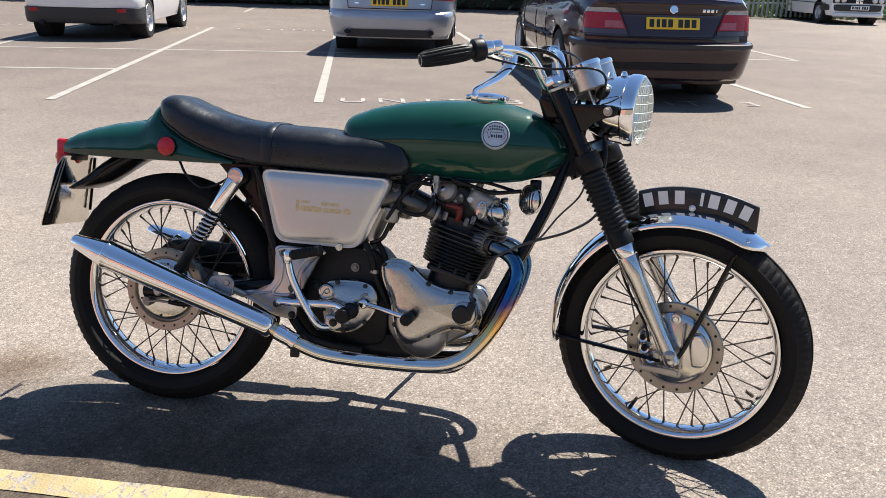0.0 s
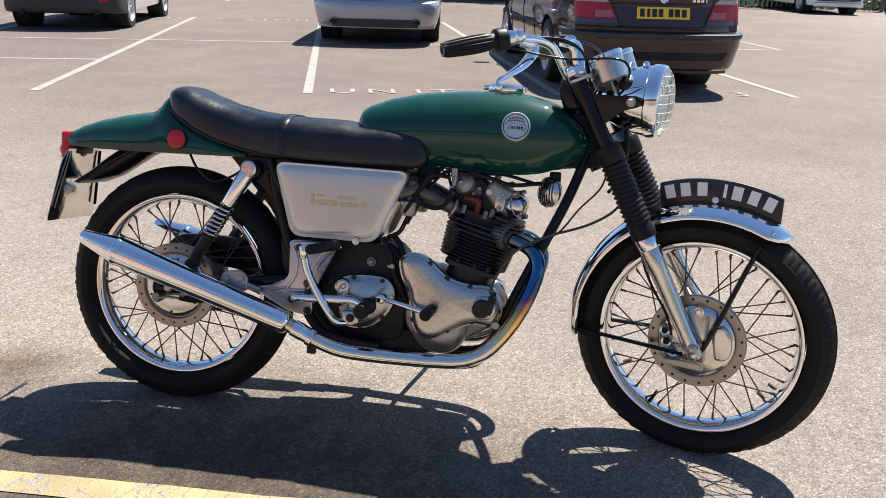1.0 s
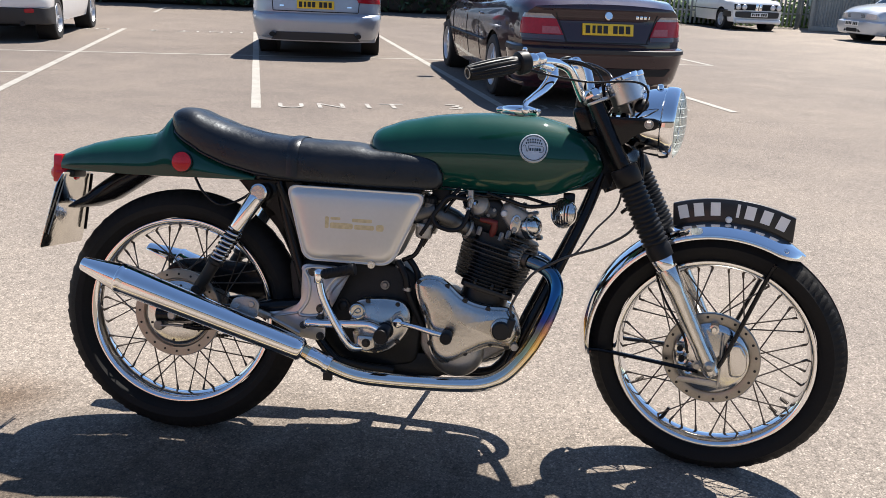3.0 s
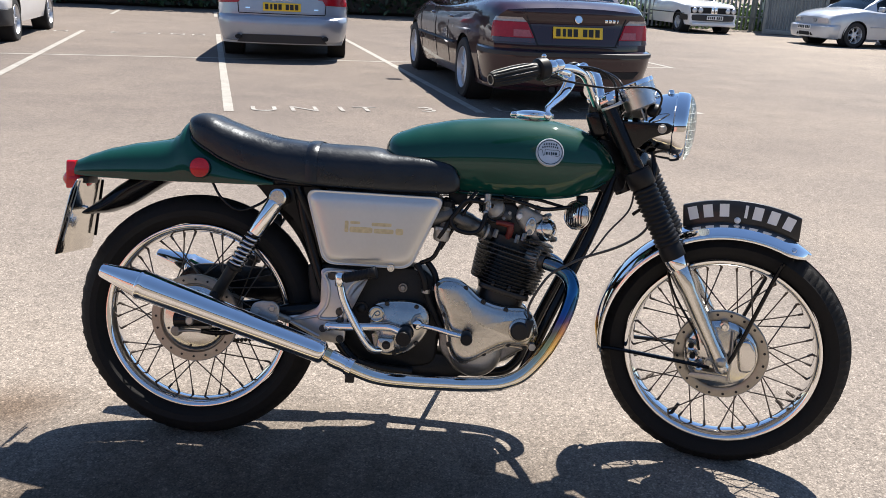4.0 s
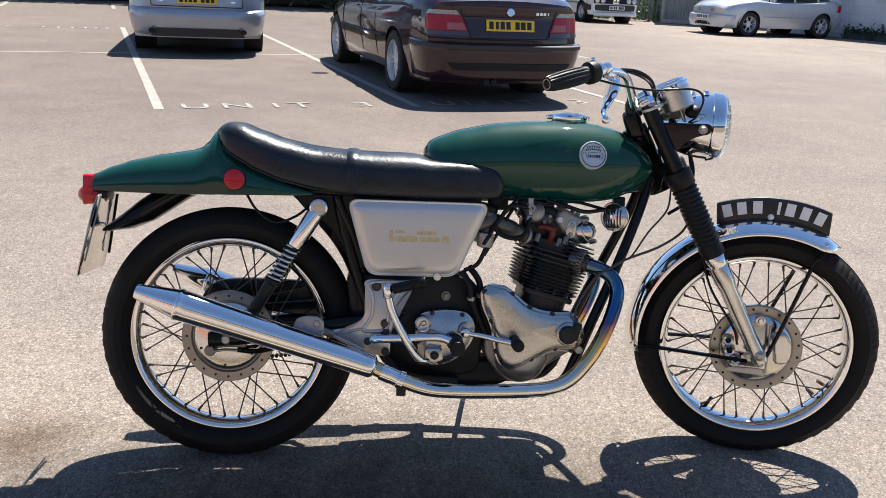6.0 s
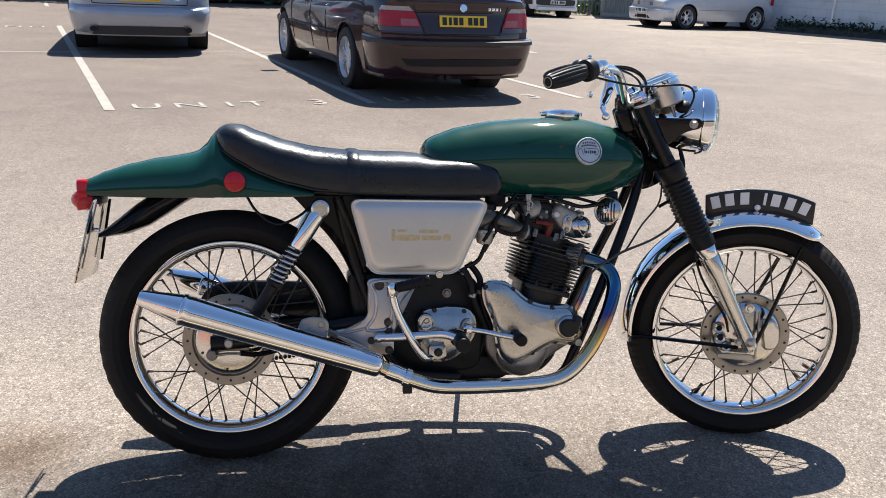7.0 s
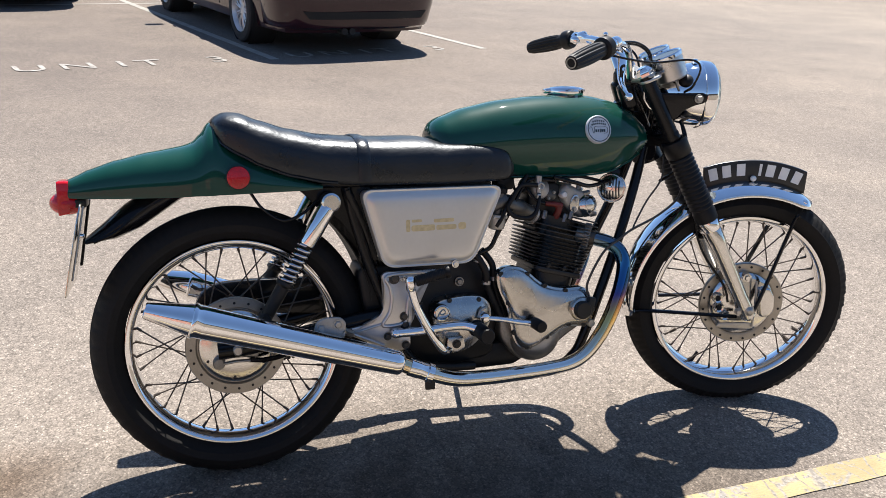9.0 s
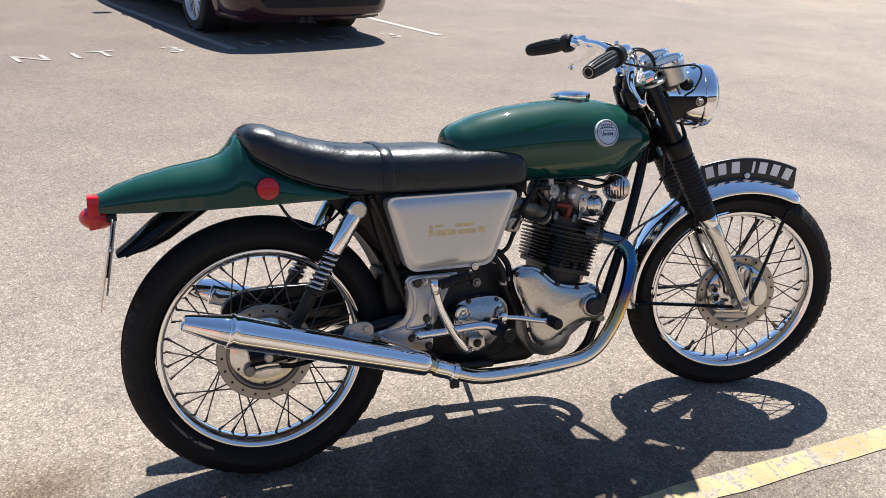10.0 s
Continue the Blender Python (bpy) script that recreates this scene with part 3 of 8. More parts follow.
# maroon saloon
saloon = dict(length=4.775, width=1.80, paint=M_MAROON, rear_axle=1.12, wheelbase=2.83, wheel_r=0.322, rim_r=0.222, tyre_w=0.235, sill=0.21, spokes=9,
              deck=[(0, 0.985), (0.15, 1.035), (0.7, 1.06), (1.15, 1.03), (1.9, 0.985), (3.0, 0.955), (3.5, 0.945), (4.2, 0.84), (4.6, 0.72), (4.775, 0.6)],
              plan=[(0, 0.905), (0.25, 0.945), (0.7, 0.985), (1.6, 1.0), (3.2, 1.0), (4.2, 0.97), (4.6, 0.9), (4.775, 0.8)],
              rear_bumper=[(0.0, 0.25), (0.04, 0.252), (0.075, 0.275), (0.09, 0.32), (0.102, 0.40), (0.118, 0.47), (0.123, 0.52), (0.125, 0.57), (0.115, 0.60), (0.07, 0.615), (0.0, 0.62)],
              front_bumper=[(0.0, 0.2), (0.05, 0.22), (0.08, 0.4), (0.06, 0.55), (0.0, 0.58)],
              rear_bow=0.05, rear_lean=0.20, lip=0.028,
              cabin=dict(roof=[(0.72, 1.05), (1.0, 1.17), (1.4, 1.345), (1.75, 1.415), (2.2, 1.43), (2.8, 1.40), (3.1, 1.28), (3.5, 1.05), (3.72, 0.93)],
                         wide=[(0.72, 0.9), (1.4, 0.96), (2.5, 1.0), (3.72, 0.92)], windows=[(1.2, 1.72), (1.78, 2.36), (2.46, 3.2)], screen_rear=1.62, screen_front=2.85))
saloon_place = Matrix.Translation((1.60, 6.56, 0)) @ pose(0, 0, 0, 0, 0, 90 + 16.0)
root, place, deck, flank = car("saloon_car", "glossy dark maroon saloon car parked with its boot towards the aisle", saloon_place, saloon)
for sd in (1, -1):
    rise = lambda z: (z - 0.21) / (0.985 - 0.21)
    lamp = lens(root, "tail_light", place, flank, rise, [(sd * 0.445, 0.725), (sd * 0.875, 0.725), (sd * 0.875, 0.872), (sd * 0.515, 0.872)], 0.0, 0.010, M_TAIL_RED, "red tail light with smoky upper band")
    lens(lamp, "indicator_lens", place, flank, rise, [(sd * 0.517, 0.874), (sd * 0.875, 0.874), (sd * 0.84, 0.915), (sd * 0.56, 0.915)], 0.0, 0.010, M_TAIL_SMOKE, "smoky clear indicator band")
    lens(lamp, "reverse_lens", place, flank, rise, [(sd * 0.465, 0.735), (sd * 0.64, 0.735), (sd * 0.64, 0.80), (sd * 0.495, 0.80)], 0.0, 0.014, M_TAIL_PINK, "pale pink reversing lens", 4, 2)
    lens(lamp, "lower_lens", place, flank, rise, [(sd * 0.44, 0.68), (sd * 0.86, 0.68), (sd * 0.875, 0.722), (sd * 0.443, 0.722)], 0.0, 0.009, M_TAIL_DARK, "dark red lower lens")
    # side rubbing strip and door handles
    bm = bmesh.new()
    tube(bm, [(x, sd * flank(x, 0.5) * 1.004, 0.56) for x in np.linspace(1.5, 3.55, 12)], 0.026, 8, flat=0.4)
    part("side_strip", bm, M_TRIM, root, "dark side rubbing strip")
    for hx in (1.75, 2.75):
        bm = bmesh.new()
        tube(bm, [(hx - 0.1, sd * flank(hx, 0.85) * 1.0, 0.83), (hx - 0.05, sd * (flank(hx, 0.85) + 0.025), 0.835), (hx + 0.05, sd * (flank(hx, 0.85) + 0.025), 0.835), (hx + 0.1, sd * flank(hx, 0.85), 0.83)], 0.014, 8)
        part("door_handle", bm, M_MAROON, root)
    # exterior mirror
    bm = bmesh.new()
    box(bm, (0.12, 0.2, 0.13), Matrix.Translation((3.05, sd * 1.0, 1.03)), 0.045, seg=3)
    part("wing_mirror", bm, M_MAROON, root)
    for dx in (1.74, 2.41, 3.35):
        bm = bmesh.new()
        tube(bm, [(dx + 0.12 * math.sin(z * 2.0), sd * (flank(dx, (z - 0.21) / 0.76) + 0.002), z) for z in np.linspace(0.32, 0.95, 8)], 0.004, 4)
        part("door_gap", bm, M_DARK, root, "dark gap beside a door")
bm = bmesh.new()
rings = []
for k in np.linspace(-1, 1, 29):
    ang = k * math.pi / 2
    y = math.copysign(abs(math.sin(ang)) ** 0.55, k) * 0.975 * (flank(0.62, 0.45) * (1.012 + 0.25 * 0.125 / 0.9) + 0.004)
    rings.append([(-0.125 + (1 - abs(math.cos(ang)) ** 0.55) * 0.62 + 0.02 + o, y, z) for o, z in ((0.02, 0.560), (-0.010, 0.562), (-0.011, 0.598), (0.02, 0.606))])
skin(bm, rings)
part("bumper_strip", bm, M_TRIM, root, "dark rubbing strip along the bumper")
for z0, z1, w0, w1 in ((0.655, 0.665, 0.43, 0.43),):
    lens(root, "boot_gap", place, flank, rise, [(-w0, z0), (w0, z0), (w1, z1), (-w1, z1)], 0.0, 0.003, M_DARK, "dark gap under the boot lid", 14, 1)
for sd in (1, -1):
    lens(root, "boot_gap", place, flank, rise, [(sd * 0.405, 0.665), (sd * 0.415, 0.665), (sd * 0.525, 0.93), (sd * 0.515, 0.93)], 0.0, 0.003, M_DARK, "dark gap beside the boot lid", 2, 6)
lens(root, "valance_recess", place, flank, rise, [(-0.60, 0.355), (0.60, 0.355), (0.66, 0.425), (-0.66, 0.425)], -0.116, 0.020, M_DARK, "dark recess in the lower bumper", 16, 2)
plate(root, -0.004 + 0.20 * 0.17, 0.785, 0.52, 0.112, M_PLATE_YELLOW, -1, PLATE_BARS, 12)
bm = bmesh.new()
lathe(bm, [(0, 0.006), (0.034, 0.006), (0.041, 0.0), (0.041, -0.01)], 24, axis_matrix((-0.022 + 0.20 * 0.31, 0, 0.915), (-1, 0, 0.2)))
part("round_badge", bm, M_CHROME, root, "round badge")
lens(root, "bumper_recess", place, flank, rise, [(-0.58, 0.368), (0.58, 0.368), (0.60, 0.428), (-0.60, 0.428)], 0.0, 0.112, M_DARK, "dark slot in the bumper", 12, 2)
for k in range(4):
    bm = bmesh.new()
    box(bm, (0.010, 0.030 if k < 3 else 0.012, 0.030), Matrix.Translation((-0.012 + 0.20 * 0.31 + 0.012 * (1 + k * 0.3), -0.30 - k * 0.042, 0.905)), 0.002)
    part("badge_bar", bm, M_CHROME, root, "small chrome badge")
bm = bmesh.new()
for y0 in (0.17, 0.25):
    tube(bm, [(0.4, y0, 0.245), (-0.05, y0, 0.24)], 0.032, 12)
part("tailpipe", bm, M_DARK, root)

# silver estate
estate = dict(length=4.93, width=1.855, paint=M_SILVER_GREY, rear_axle=1.16, wheelbase=2.84, wheel_r=0.33, rim_r=0.215, sill=0.24, spokes=5,
              deck=[(0, 1.0), (0.2, 1.02), (1.5, 1.0), (3.3, 0.96), (3.7, 0.93), (4.4, 0.82), (4.93, 0.6)],
              plan=[(0, 0.965), (0.25, 0.98), (0.8, 1.0), (3.4, 1.0), (4.4, 0.95), (4.93, 0.8)],
              rear_bumper=[(0.0, 0.27), (0.045, 0.285), (0.07, 0.33), (0.088, 0.42), (0.10, 0.48), (0.098, 0.55), (0.08, 0.60), (0.045, 0.625), (0.0, 0.635)],
              front_bumper=[(0.0, 0.2), (0.05, 0.22), (0.08, 0.4), (0.06, 0.55), (0.0, 0.58)], rear_bow=0.06, rear_lean=0.12,
              cabin=dict(roof=[(0.12, 1.0), (0.3, 1.2), (0.55, 1.40), (1.0, 1.45), (2.2, 1.47), (2.9, 1.42), (3.2, 1.3), (3.6, 1.06), (3.85, 0.92)],
                         wide=[(0.12, 0.9), (1.0, 0.97), (2.5, 1.0), (3.85, 0.92)], windows=[(0.75, 1.5), (1.6, 2.4), (2.5, 3.2)], screen_rear=0.5, screen_front=2.9))
root, place, deck, flank = car("estate_car", "silver estate car parked with its tailgate towards the aisle", Matrix.Translation((-2.20, 10.02, 0)) @ pose(0, 0, 0, 0, 0, 90 + 11), estate)
for sd in (1, -1):
    rise = lambda z: (z - 0.24) / (1.0 - 0.24)
    lamp = lens(root, "tail_light", place, flank, rise, [(sd * 0.60, 0.790), (sd * 1.02, 0.770), (sd * 1.02, 0.960), (sd * 0.50, 0.960)], 0.0, 0.010, M_TAIL_RED, "red tail light")
    lens(lamp, "inner_lens", place, flank, rise, [(sd * 0.50, 0.855), (sd * 0.60, 0.840), (sd * 0.60, 0.960), (sd * 0.47, 0.960)], 0.0, 0.009, M_TAIL_PINK, "", 4, 2)
    lens(root, "tailgate_gap", place, flank, rise, [(sd * 0.592, 0.660), (sd * 0.602, 0.660), (sd * 0.612, 0.790), (sd * 0.602, 0.790)], 0.0, 0.004, M_DARK, "", 2, 4)
    bm = bmesh.new()
    tube(bm, [(0.4, sd * 0.60, 0.335), (-0.075, sd * 0.60, 0.335)], 0.042, 16, flat=0.75)
    part("tailpipe", bm, M_DARK, root)
    lens(root, "badge_bar", place, flank, rise, [(sd * 0.44, 0.715), (sd * 0.50, 0.715), (sd * 0.50, 0.733), (sd * 0.44, 0.733)], 0.0, 0.006, M_CHROME, "small chrome badge", 2, 1)
lens(root, "tailgate_gap", place, flank, rise, [(-0.592, 0.648), (0.592, 0.648), (0.597, 0.660), (-0.597, 0.660)], 0.0, 0.004, M_DARK, "", 16, 1)
lens(root, "plate_recess", place, flank, rise, [(-0.30, 0.680), (0.30, 0.680), (0.33, 0.815), (-0.33, 0.815)], 0.0, 0.004, M_SILVER_GREY, "", 8, 2)
lens(root, "lower_trim", place, flank, rise, [(-0.62, 0.262), (0.62, 0.262), (0.54, 0.372), (-0.54, 0.372)], -0.088, 0.014, M_TRIM, "dark lower bumper trim", 18, 4)
for k in range(4):
    bm = bmesh.new()
    tube(bm, [(0.005, 0.105 - 0.07 * k + 0.045 * math.cos(a), 0.872 + 0.040 * math.sin(a)) for a in np.linspace(0, 2 * math.pi, 21)], 0.006, 6)
    part("badge_ring", bm, M_CHROME, root, "chrome badge ring")
plate(root, 0.004, 0.748, 0.52, 0.112, M_PLATE_YELLOW, -1, PLATE_BARS, 4)

# white hatchback
hatch = dict(length=4.29, width=1.79, paint=M_WHITE, rear_axle=0.80, wheelbase=2.64, wheel_r=0.325, rim_r=0.222, tyre_w=0.215, sill=0.26, spokes=5,
             deck=[(0, 0.98), (0.25, 1.03), (1.4, 1.0), (2.9, 0.95), (3.3, 0.9), (4.0, 0.78), (4.29, 0.6)],
             plan=[(0, 0.96), (0.25, 0.98), (0.8, 1.0), (3.0, 1.0), (3.9, 0.93), (4.29, 0.8)],
             rear_bumper=[(0.0, 0.49), (0.075, 0.50), (0.10, 0.57), (0.09, 0.68), (0.04, 0.73), (0.0, 0.74)],
             front_bumper=[(0.0, 0.2), (0.05, 0.22), (0.08, 0.4), (0.06, 0.55), (0.0, 0.58)], rear_bow=0.06, rear_lean=0.12,
             cabin=dict(roof=[(0.1, 1.0), (0.3, 1.2), (0.6, 1.40), (1.3, 1.47), (2.2, 1.43), (2.6, 1.32), (3.1, 1.02), (3.35, 0.9)],
                        wide=[(0.1, 0.9), (1.0, 0.97), (2.0, 1.0), (3.35, 0.92)], windows=[(0.8, 1.5), (1.6, 2.7)], screen_rear=0.55, screen_front=2.3))
root, place, deck, flank = car("hatchback_car", "white hatchback car with a black lower bumper parked in a bay", Matrix.Translation((-7.22, 10.05, 0)) @ pose(0, 0, 0, 0, 0, 90 + 17), hatch)
bm = bmesh.new()
rings = []
for k in np.linspace(-1, 1, 25):
    ang = k * math.pi / 2
    y = math.copysign(abs(math.sin(ang)) ** 0.55, k) * 0.89
    rings.append([(o + (1 - abs(math.cos(ang)) ** 0.55) * 0.5, y, z) for o, z in ((0.05, 0.25), (-0.04, 0.27), (-0.075, 0.36), (-0.07, 0.49), (0.05, 0.5))])
skin(bm, rings)
part("lower_bumper", bm, M_TRIM, root, "black lower bumper")
for sd in (1, -1):
    bm = bmesh.new()
    slab(bm, rounded(0.14, 0.06, 0.025, 3), 0.012, Matrix.Translation((-0.005 + 0.05, sd * 0.66, 0.46)) @ Matrix(((0, 0, -1, 0.03), (1, 0, 0, 0), (0, 1, 0, 0), (0, 0, 0, 1))) @ Matrix.Translation((0, 0, 0.11)), 0.003)
    part("reflector", bm, M_TAIL_RED, root, "red rear reflector")
    bm = bmesh.new()
    tube(bm, [(0.3, sd * 0.55, 0.27), (-0.06, sd * 0.55, 0.27)], 0.035, 12)
    part("tailpipe", bm, M_DARK, root)

# white convertible, its nose towards the yard
soft = dict(length=4.325, width=1.645, paint=M_WHITE, rear_axle=1.05, wheelbase=2.57, wheel_r=0.30, rim_r=0.19, sill=0.24, spokes=6,
            deck=[(0, 0.88), (0.2, 0.93), (1.2, 0.93), (2.5, 0.90), (2.9, 0.92), (3.9, 0.84), (4.28, 0.78), (4.325, 0.70)],
            plan=[(0, 0.92), (0.25, 0.97), (0.8, 1.0), (3.4, 1.0), (4.1, 0.96), (4.325, 0.92)],
            rear_bumper=[(0.0, 0.40), (0.09, 0.42), (0.09, 0.56), (0.0, 0.58)], front_bumper=[(0.0, 0.36), (0.10, 0.38), (0.11, 0.46), (0.10, 0.53), (0.0, 0.55)],
            bumper_paint=M_TRIM, nose_bow=0.05, rear_bow=0.06,
            cabin=dict(roof=[(0.9, 0.93), (1.15, 1.14), (1.5, 1.33), (2.1, 1.36), (2.45, 1.3), (2.8, 1.06), (3.0, 0.92)],
                       wide=[(0.9, 0.92), (1.6, 0.97), (3.0, 0.93)], windows=[(1.4, 1.85), (1.95, 2.62)], screen_rear=1.35, screen_front=2.3))
root, place, deck, flank = car("convertible_car", "white older two-door convertible parked by the railings", Matrix.Translation((6.25, 28.75, 0)) @ pose(0, 0, 0, 0, 0, -90 + 14), soft)
for sd in (1, -1):
    for y in (0.44, 0.63):
        bm = bmesh.new()
        lathe(bm, [(0.0, 0.03), (0.05, 0.025), (0.075, 0.01), (0.08, 0.0), (0.08, -0.05)], 20, axis_matrix((4.335, sd * y, 0.665), (1, 0, 0)))
        part("headlight", bm, M_ALLOY, root, "round headlight")
bm = bmesh.new()
box(bm, (0.09, 1.46, 0.17), Matrix.Translation((4.290, 0, 0.665)), 0.01)
part("grille", bm, M_DARK, root, "black grille")
bm = bmesh.new()
for k in (-0.055, 0.055):
    slab(bm, rounded(0.09, 0.19, 0.02, 3, k, 0.665), 0.02, Matrix.Translation((4.325, 0, 0)) @ Matrix(((0, 0, 1, 0), (1, 0, 0, 0), (0, 1, 0, 0), (0, 0, 0, 1))), 0.004)
part("grille_frame", bm, M_CHROME, root)
plate(root, 4.43, 0.46, 0.52, 0.112, M_PLATE_WHITE, 1, PLATE_BARS)
bm = bmesh.new()
tube(bm, [(4.36, y, 0.27) for y in np.linspace(-0.7, 0.7, 9)], 0.06, 8)
part("front_valance", bm, M_WHITE, root)
for sd in (1, -1):
    bm = bmesh.new()
    tube(bm, [(x, sd * flank(x, 0.5) * 1.004, 0.56) for x in np.linspace(0.4, 4.0, 14)], 0.03, 8, flat=0.4)
    part("side_strip", bm, M_TRIM, root, "black side rubbing strip")

# silver small hatchback, side on
small = dict(length=4.15, width=1.735, paint=M_SILVER, rear_axle=0.79, wheelbase=2.51, wheel_r=0.315, rim_r=0.215, sill=0.22, spokes=6,
             deck=[(0, 0.90), (0.2, 0.97), (1.4, 0.95), (2.7, 0.93), (3.0, 0.95), (3.7, 0.87), (4.05, 0.775), (4.15, 0.70)],
             plan=[(0, 0.92), (0.25, 0.97), (0.8, 1.0), (3.0, 1.0), (3.8, 0.95), (4.15, 0.85)],
             rear_bumper=[(0.0, 0.24), (0.06, 0.26), (0.08, 0.4), (0.07, 0.56), (0.0, 0.58)], front_bumper=[(0.0, 0.2), (0.05, 0.22), (0.08, 0.35), (0.075, 0.50), (0.0, 0.54)],
             nose_bow=0.22, rear_lean=0.2, bumper_reach=0.4,
             cabin=dict(roof=[(0.12, 0.97), (0.35, 1.2), (0.6, 1.37), (1.2, 1.44), (2.0, 1.44), (2.45, 1.33), (2.85, 1.1), (3.15, 0.92)],
                        wide=[(0.12, 0.93), (1.0, 0.98), (2.0, 1.0), (3.15, 0.93)], windows=[(0.55, 0.95), (1.05, 1.75), (1.85, 2.72)], screen_rear=0.5, screen_front=2.15))
ga = math.atan2(-0.8, -2.5)
compact_place = Matrix.Translation((10.05, 21.0, 0)) @ pose(0, 0, 0, 0, 0, math.degrees(ga)) @ Matrix.Translation((-(0.79 + 2.51), -0.80, 0))
root, place, deck, flank = car("compact_car", "silver compact hatchback parked side-on by the white wall", compact_place, small)
for sd in (1, -1):
    a, b = sorted((sd * 0.36, sd * 0.66))
    patch(root, "headlight", place, a, b, 0.575, 0.70, 4.15, 0.010, M_TAIL_CLEAR, "clear headlight", True)
    bm = bmesh.new()
    slab(bm, rounded(0.12, 0.2, 0.04, 3), 0.012, Matrix.Translation((0.24, sd * flank(0.24, 0.8), 0.80)) @ pose(0, 0, 0, -90 * sd, 0, 0), 0.004)
    part("tail_light", bm, M_TAIL_RED, root, "red tail light")
    bm = bmesh.new()
    tube(bm, [(x, sd * flank(x, 0.5) * 1.004, 0.52) for x in np.linspace(1.15, 2.9, 12)], 0.022, 8, flat=0.4)
    part("side_strip", bm, M_SILVER, root)
    bm = bmesh.new()
    box(bm, (0.11, 0.18, 0.13), Matrix.Translation((2.72, sd * 0.95, 0.98)), 0.04, seg=3)
    part("wing_mirror", bm, M_SILVER, root)
patch(root, "grille", place, -0.33, 0.33, 0.60, 0.69, 4.15, 0.008, M_SILVER_DARK, "grey slatted grille", True)
for z in (0.625, 0.65, 0.675):
    patch(root, "grille_slat", place, -0.32, 0.32, z - 0.006, z + 0.006, 4.15, 0.016, M_SILVER, "", True)
for a, b in ((-0.62, -0.24), (-0.21, 0.21), (0.24, 0.62)):
    patch(root, "air_intake", place, a, b, 0.255, 0.345, 4.15 + 0.062, 0.010, M_DARK, "black intake in the bumper", True)
plate(root, 4.225, 0.46, 0.52, 0.112, M_PLATE_WHITE, 1, PLATE_BARS)


# ---- far side of the yard: hedge, railings, container, painted wall; unseen walls and roofs added on the near side ----
def leaf_material(name, c):
    mt, n, l, b = node_base(name)
    info = n.new("ShaderNodeNewGeometry").outputs["Random Per Island"]
    l.new(ramp_node(n, l, info, [(0.0, tuple(k * 0.5 for k in c)), (0.6, c), (1.0, tuple(min(1, k * 1.7) for k in c))]), b.inputs["Base Color"])
    b.inputs["Roughness"].default_value = 0.55
    return mt


M_LEAF = leaf_material("dark_hedge_leaf", (0.022, 0.042, 0.014))
M_GRASS = leaf_material("sunlit_weeds", (0.10, 0.17, 0.035))
M_BARK = material("bark", (0.06, 0.045, 0.035), 0.9, bump=0.6, bump_scale=60)
M_STEEL = material("galvanised_steel", (0.30, 0.31, 0.30), 0.5, 0.5, vary=0.2)
M_CONTAINER = material("weathered_grey_container", (0.27, 0.28, 0.27), 0.6, vary=0.25, scale=1.5, bump=0.2, bump_scale=60)


def leaves(name, count, sampler, size, mat, parent, seed):
    rng = np.random.default_rng(seed)
    v, f = [], []
    for i in range(count):
        p, s = sampler(rng), size * rng.uniform(0.6, 1.4)
        a = rng.normal(size=3)
        a /= np.linalg.norm(a)
        b = np.cross(a, rng.normal(size=3))
        b /= np.linalg.norm(b)
        k = len(v)
        v += [p - a * s, p + b * s * 0.45, p + a * s, p - b * s * 0.45]
        f.append((k, k + 1, k + 2, k + 3))
    me = bpy.data.meshes.new(name)
    me.from_pydata([tuple(q) for q in v], [], f)
    me.materials.append(mat)
    ob = new(name, me)
    ob.parent = parent
    return ob


HEDGE_A, HEDGE_B = np.array([-22.0, 19.9]), np.array([4.2, 26.2])


def hedge():
    root = empty("hedge", Matrix(), "tall dense dark green hedge in its own shade", "hedge")
    d = (HEDGE_B - HEDGE_A)
    length = np.linalg.norm(d)
    d /= length
    nrm = np.array([-d[1], d[0]])

    def at(rng):
        t, side, z = rng.uniform(0, length), rng.uniform(0, 1), rng.uniform(0.02, 1) * 4.6
        lump = 0.35 * math.sin(t * 1.7) + 0.25 * math.sin(t * 4.1 + z)
        depth = (0.25 + lump * 0.6 + rng.exponential(0.35)) if side < 0.75 else rng.uniform(0.2, 2.4)
        top = 4.2 + 0.5 * math.sin(t * 0.9) + 0.3 * math.sin(t * 2.7)
        p = HEDGE_A + d * t + nrm * depth
        return np.array([p[0], p[1], min(z, top - rng.exponential(0.15)) if side < 0.75 else top - rng.exponential(0.3)])

    tagged(leaves("foliage", 26000, at, 0.11, M_LEAF, root, 5), kind="stuff")
    bm = bmesh.new()
    mid = HEDGE_A + d * length / 2 + nrm * 1.5
    ang = math.degrees(math.atan2(d[1], d[0]))
    box(bm, (length, 1.6, 3.9), pose(mid[0], mid[1], 1.95, 0, 0, ang), 0.3)
    part("twig_core", bm, M_BARK, root, "dark inner twigs", kind="stuff")


hedge()


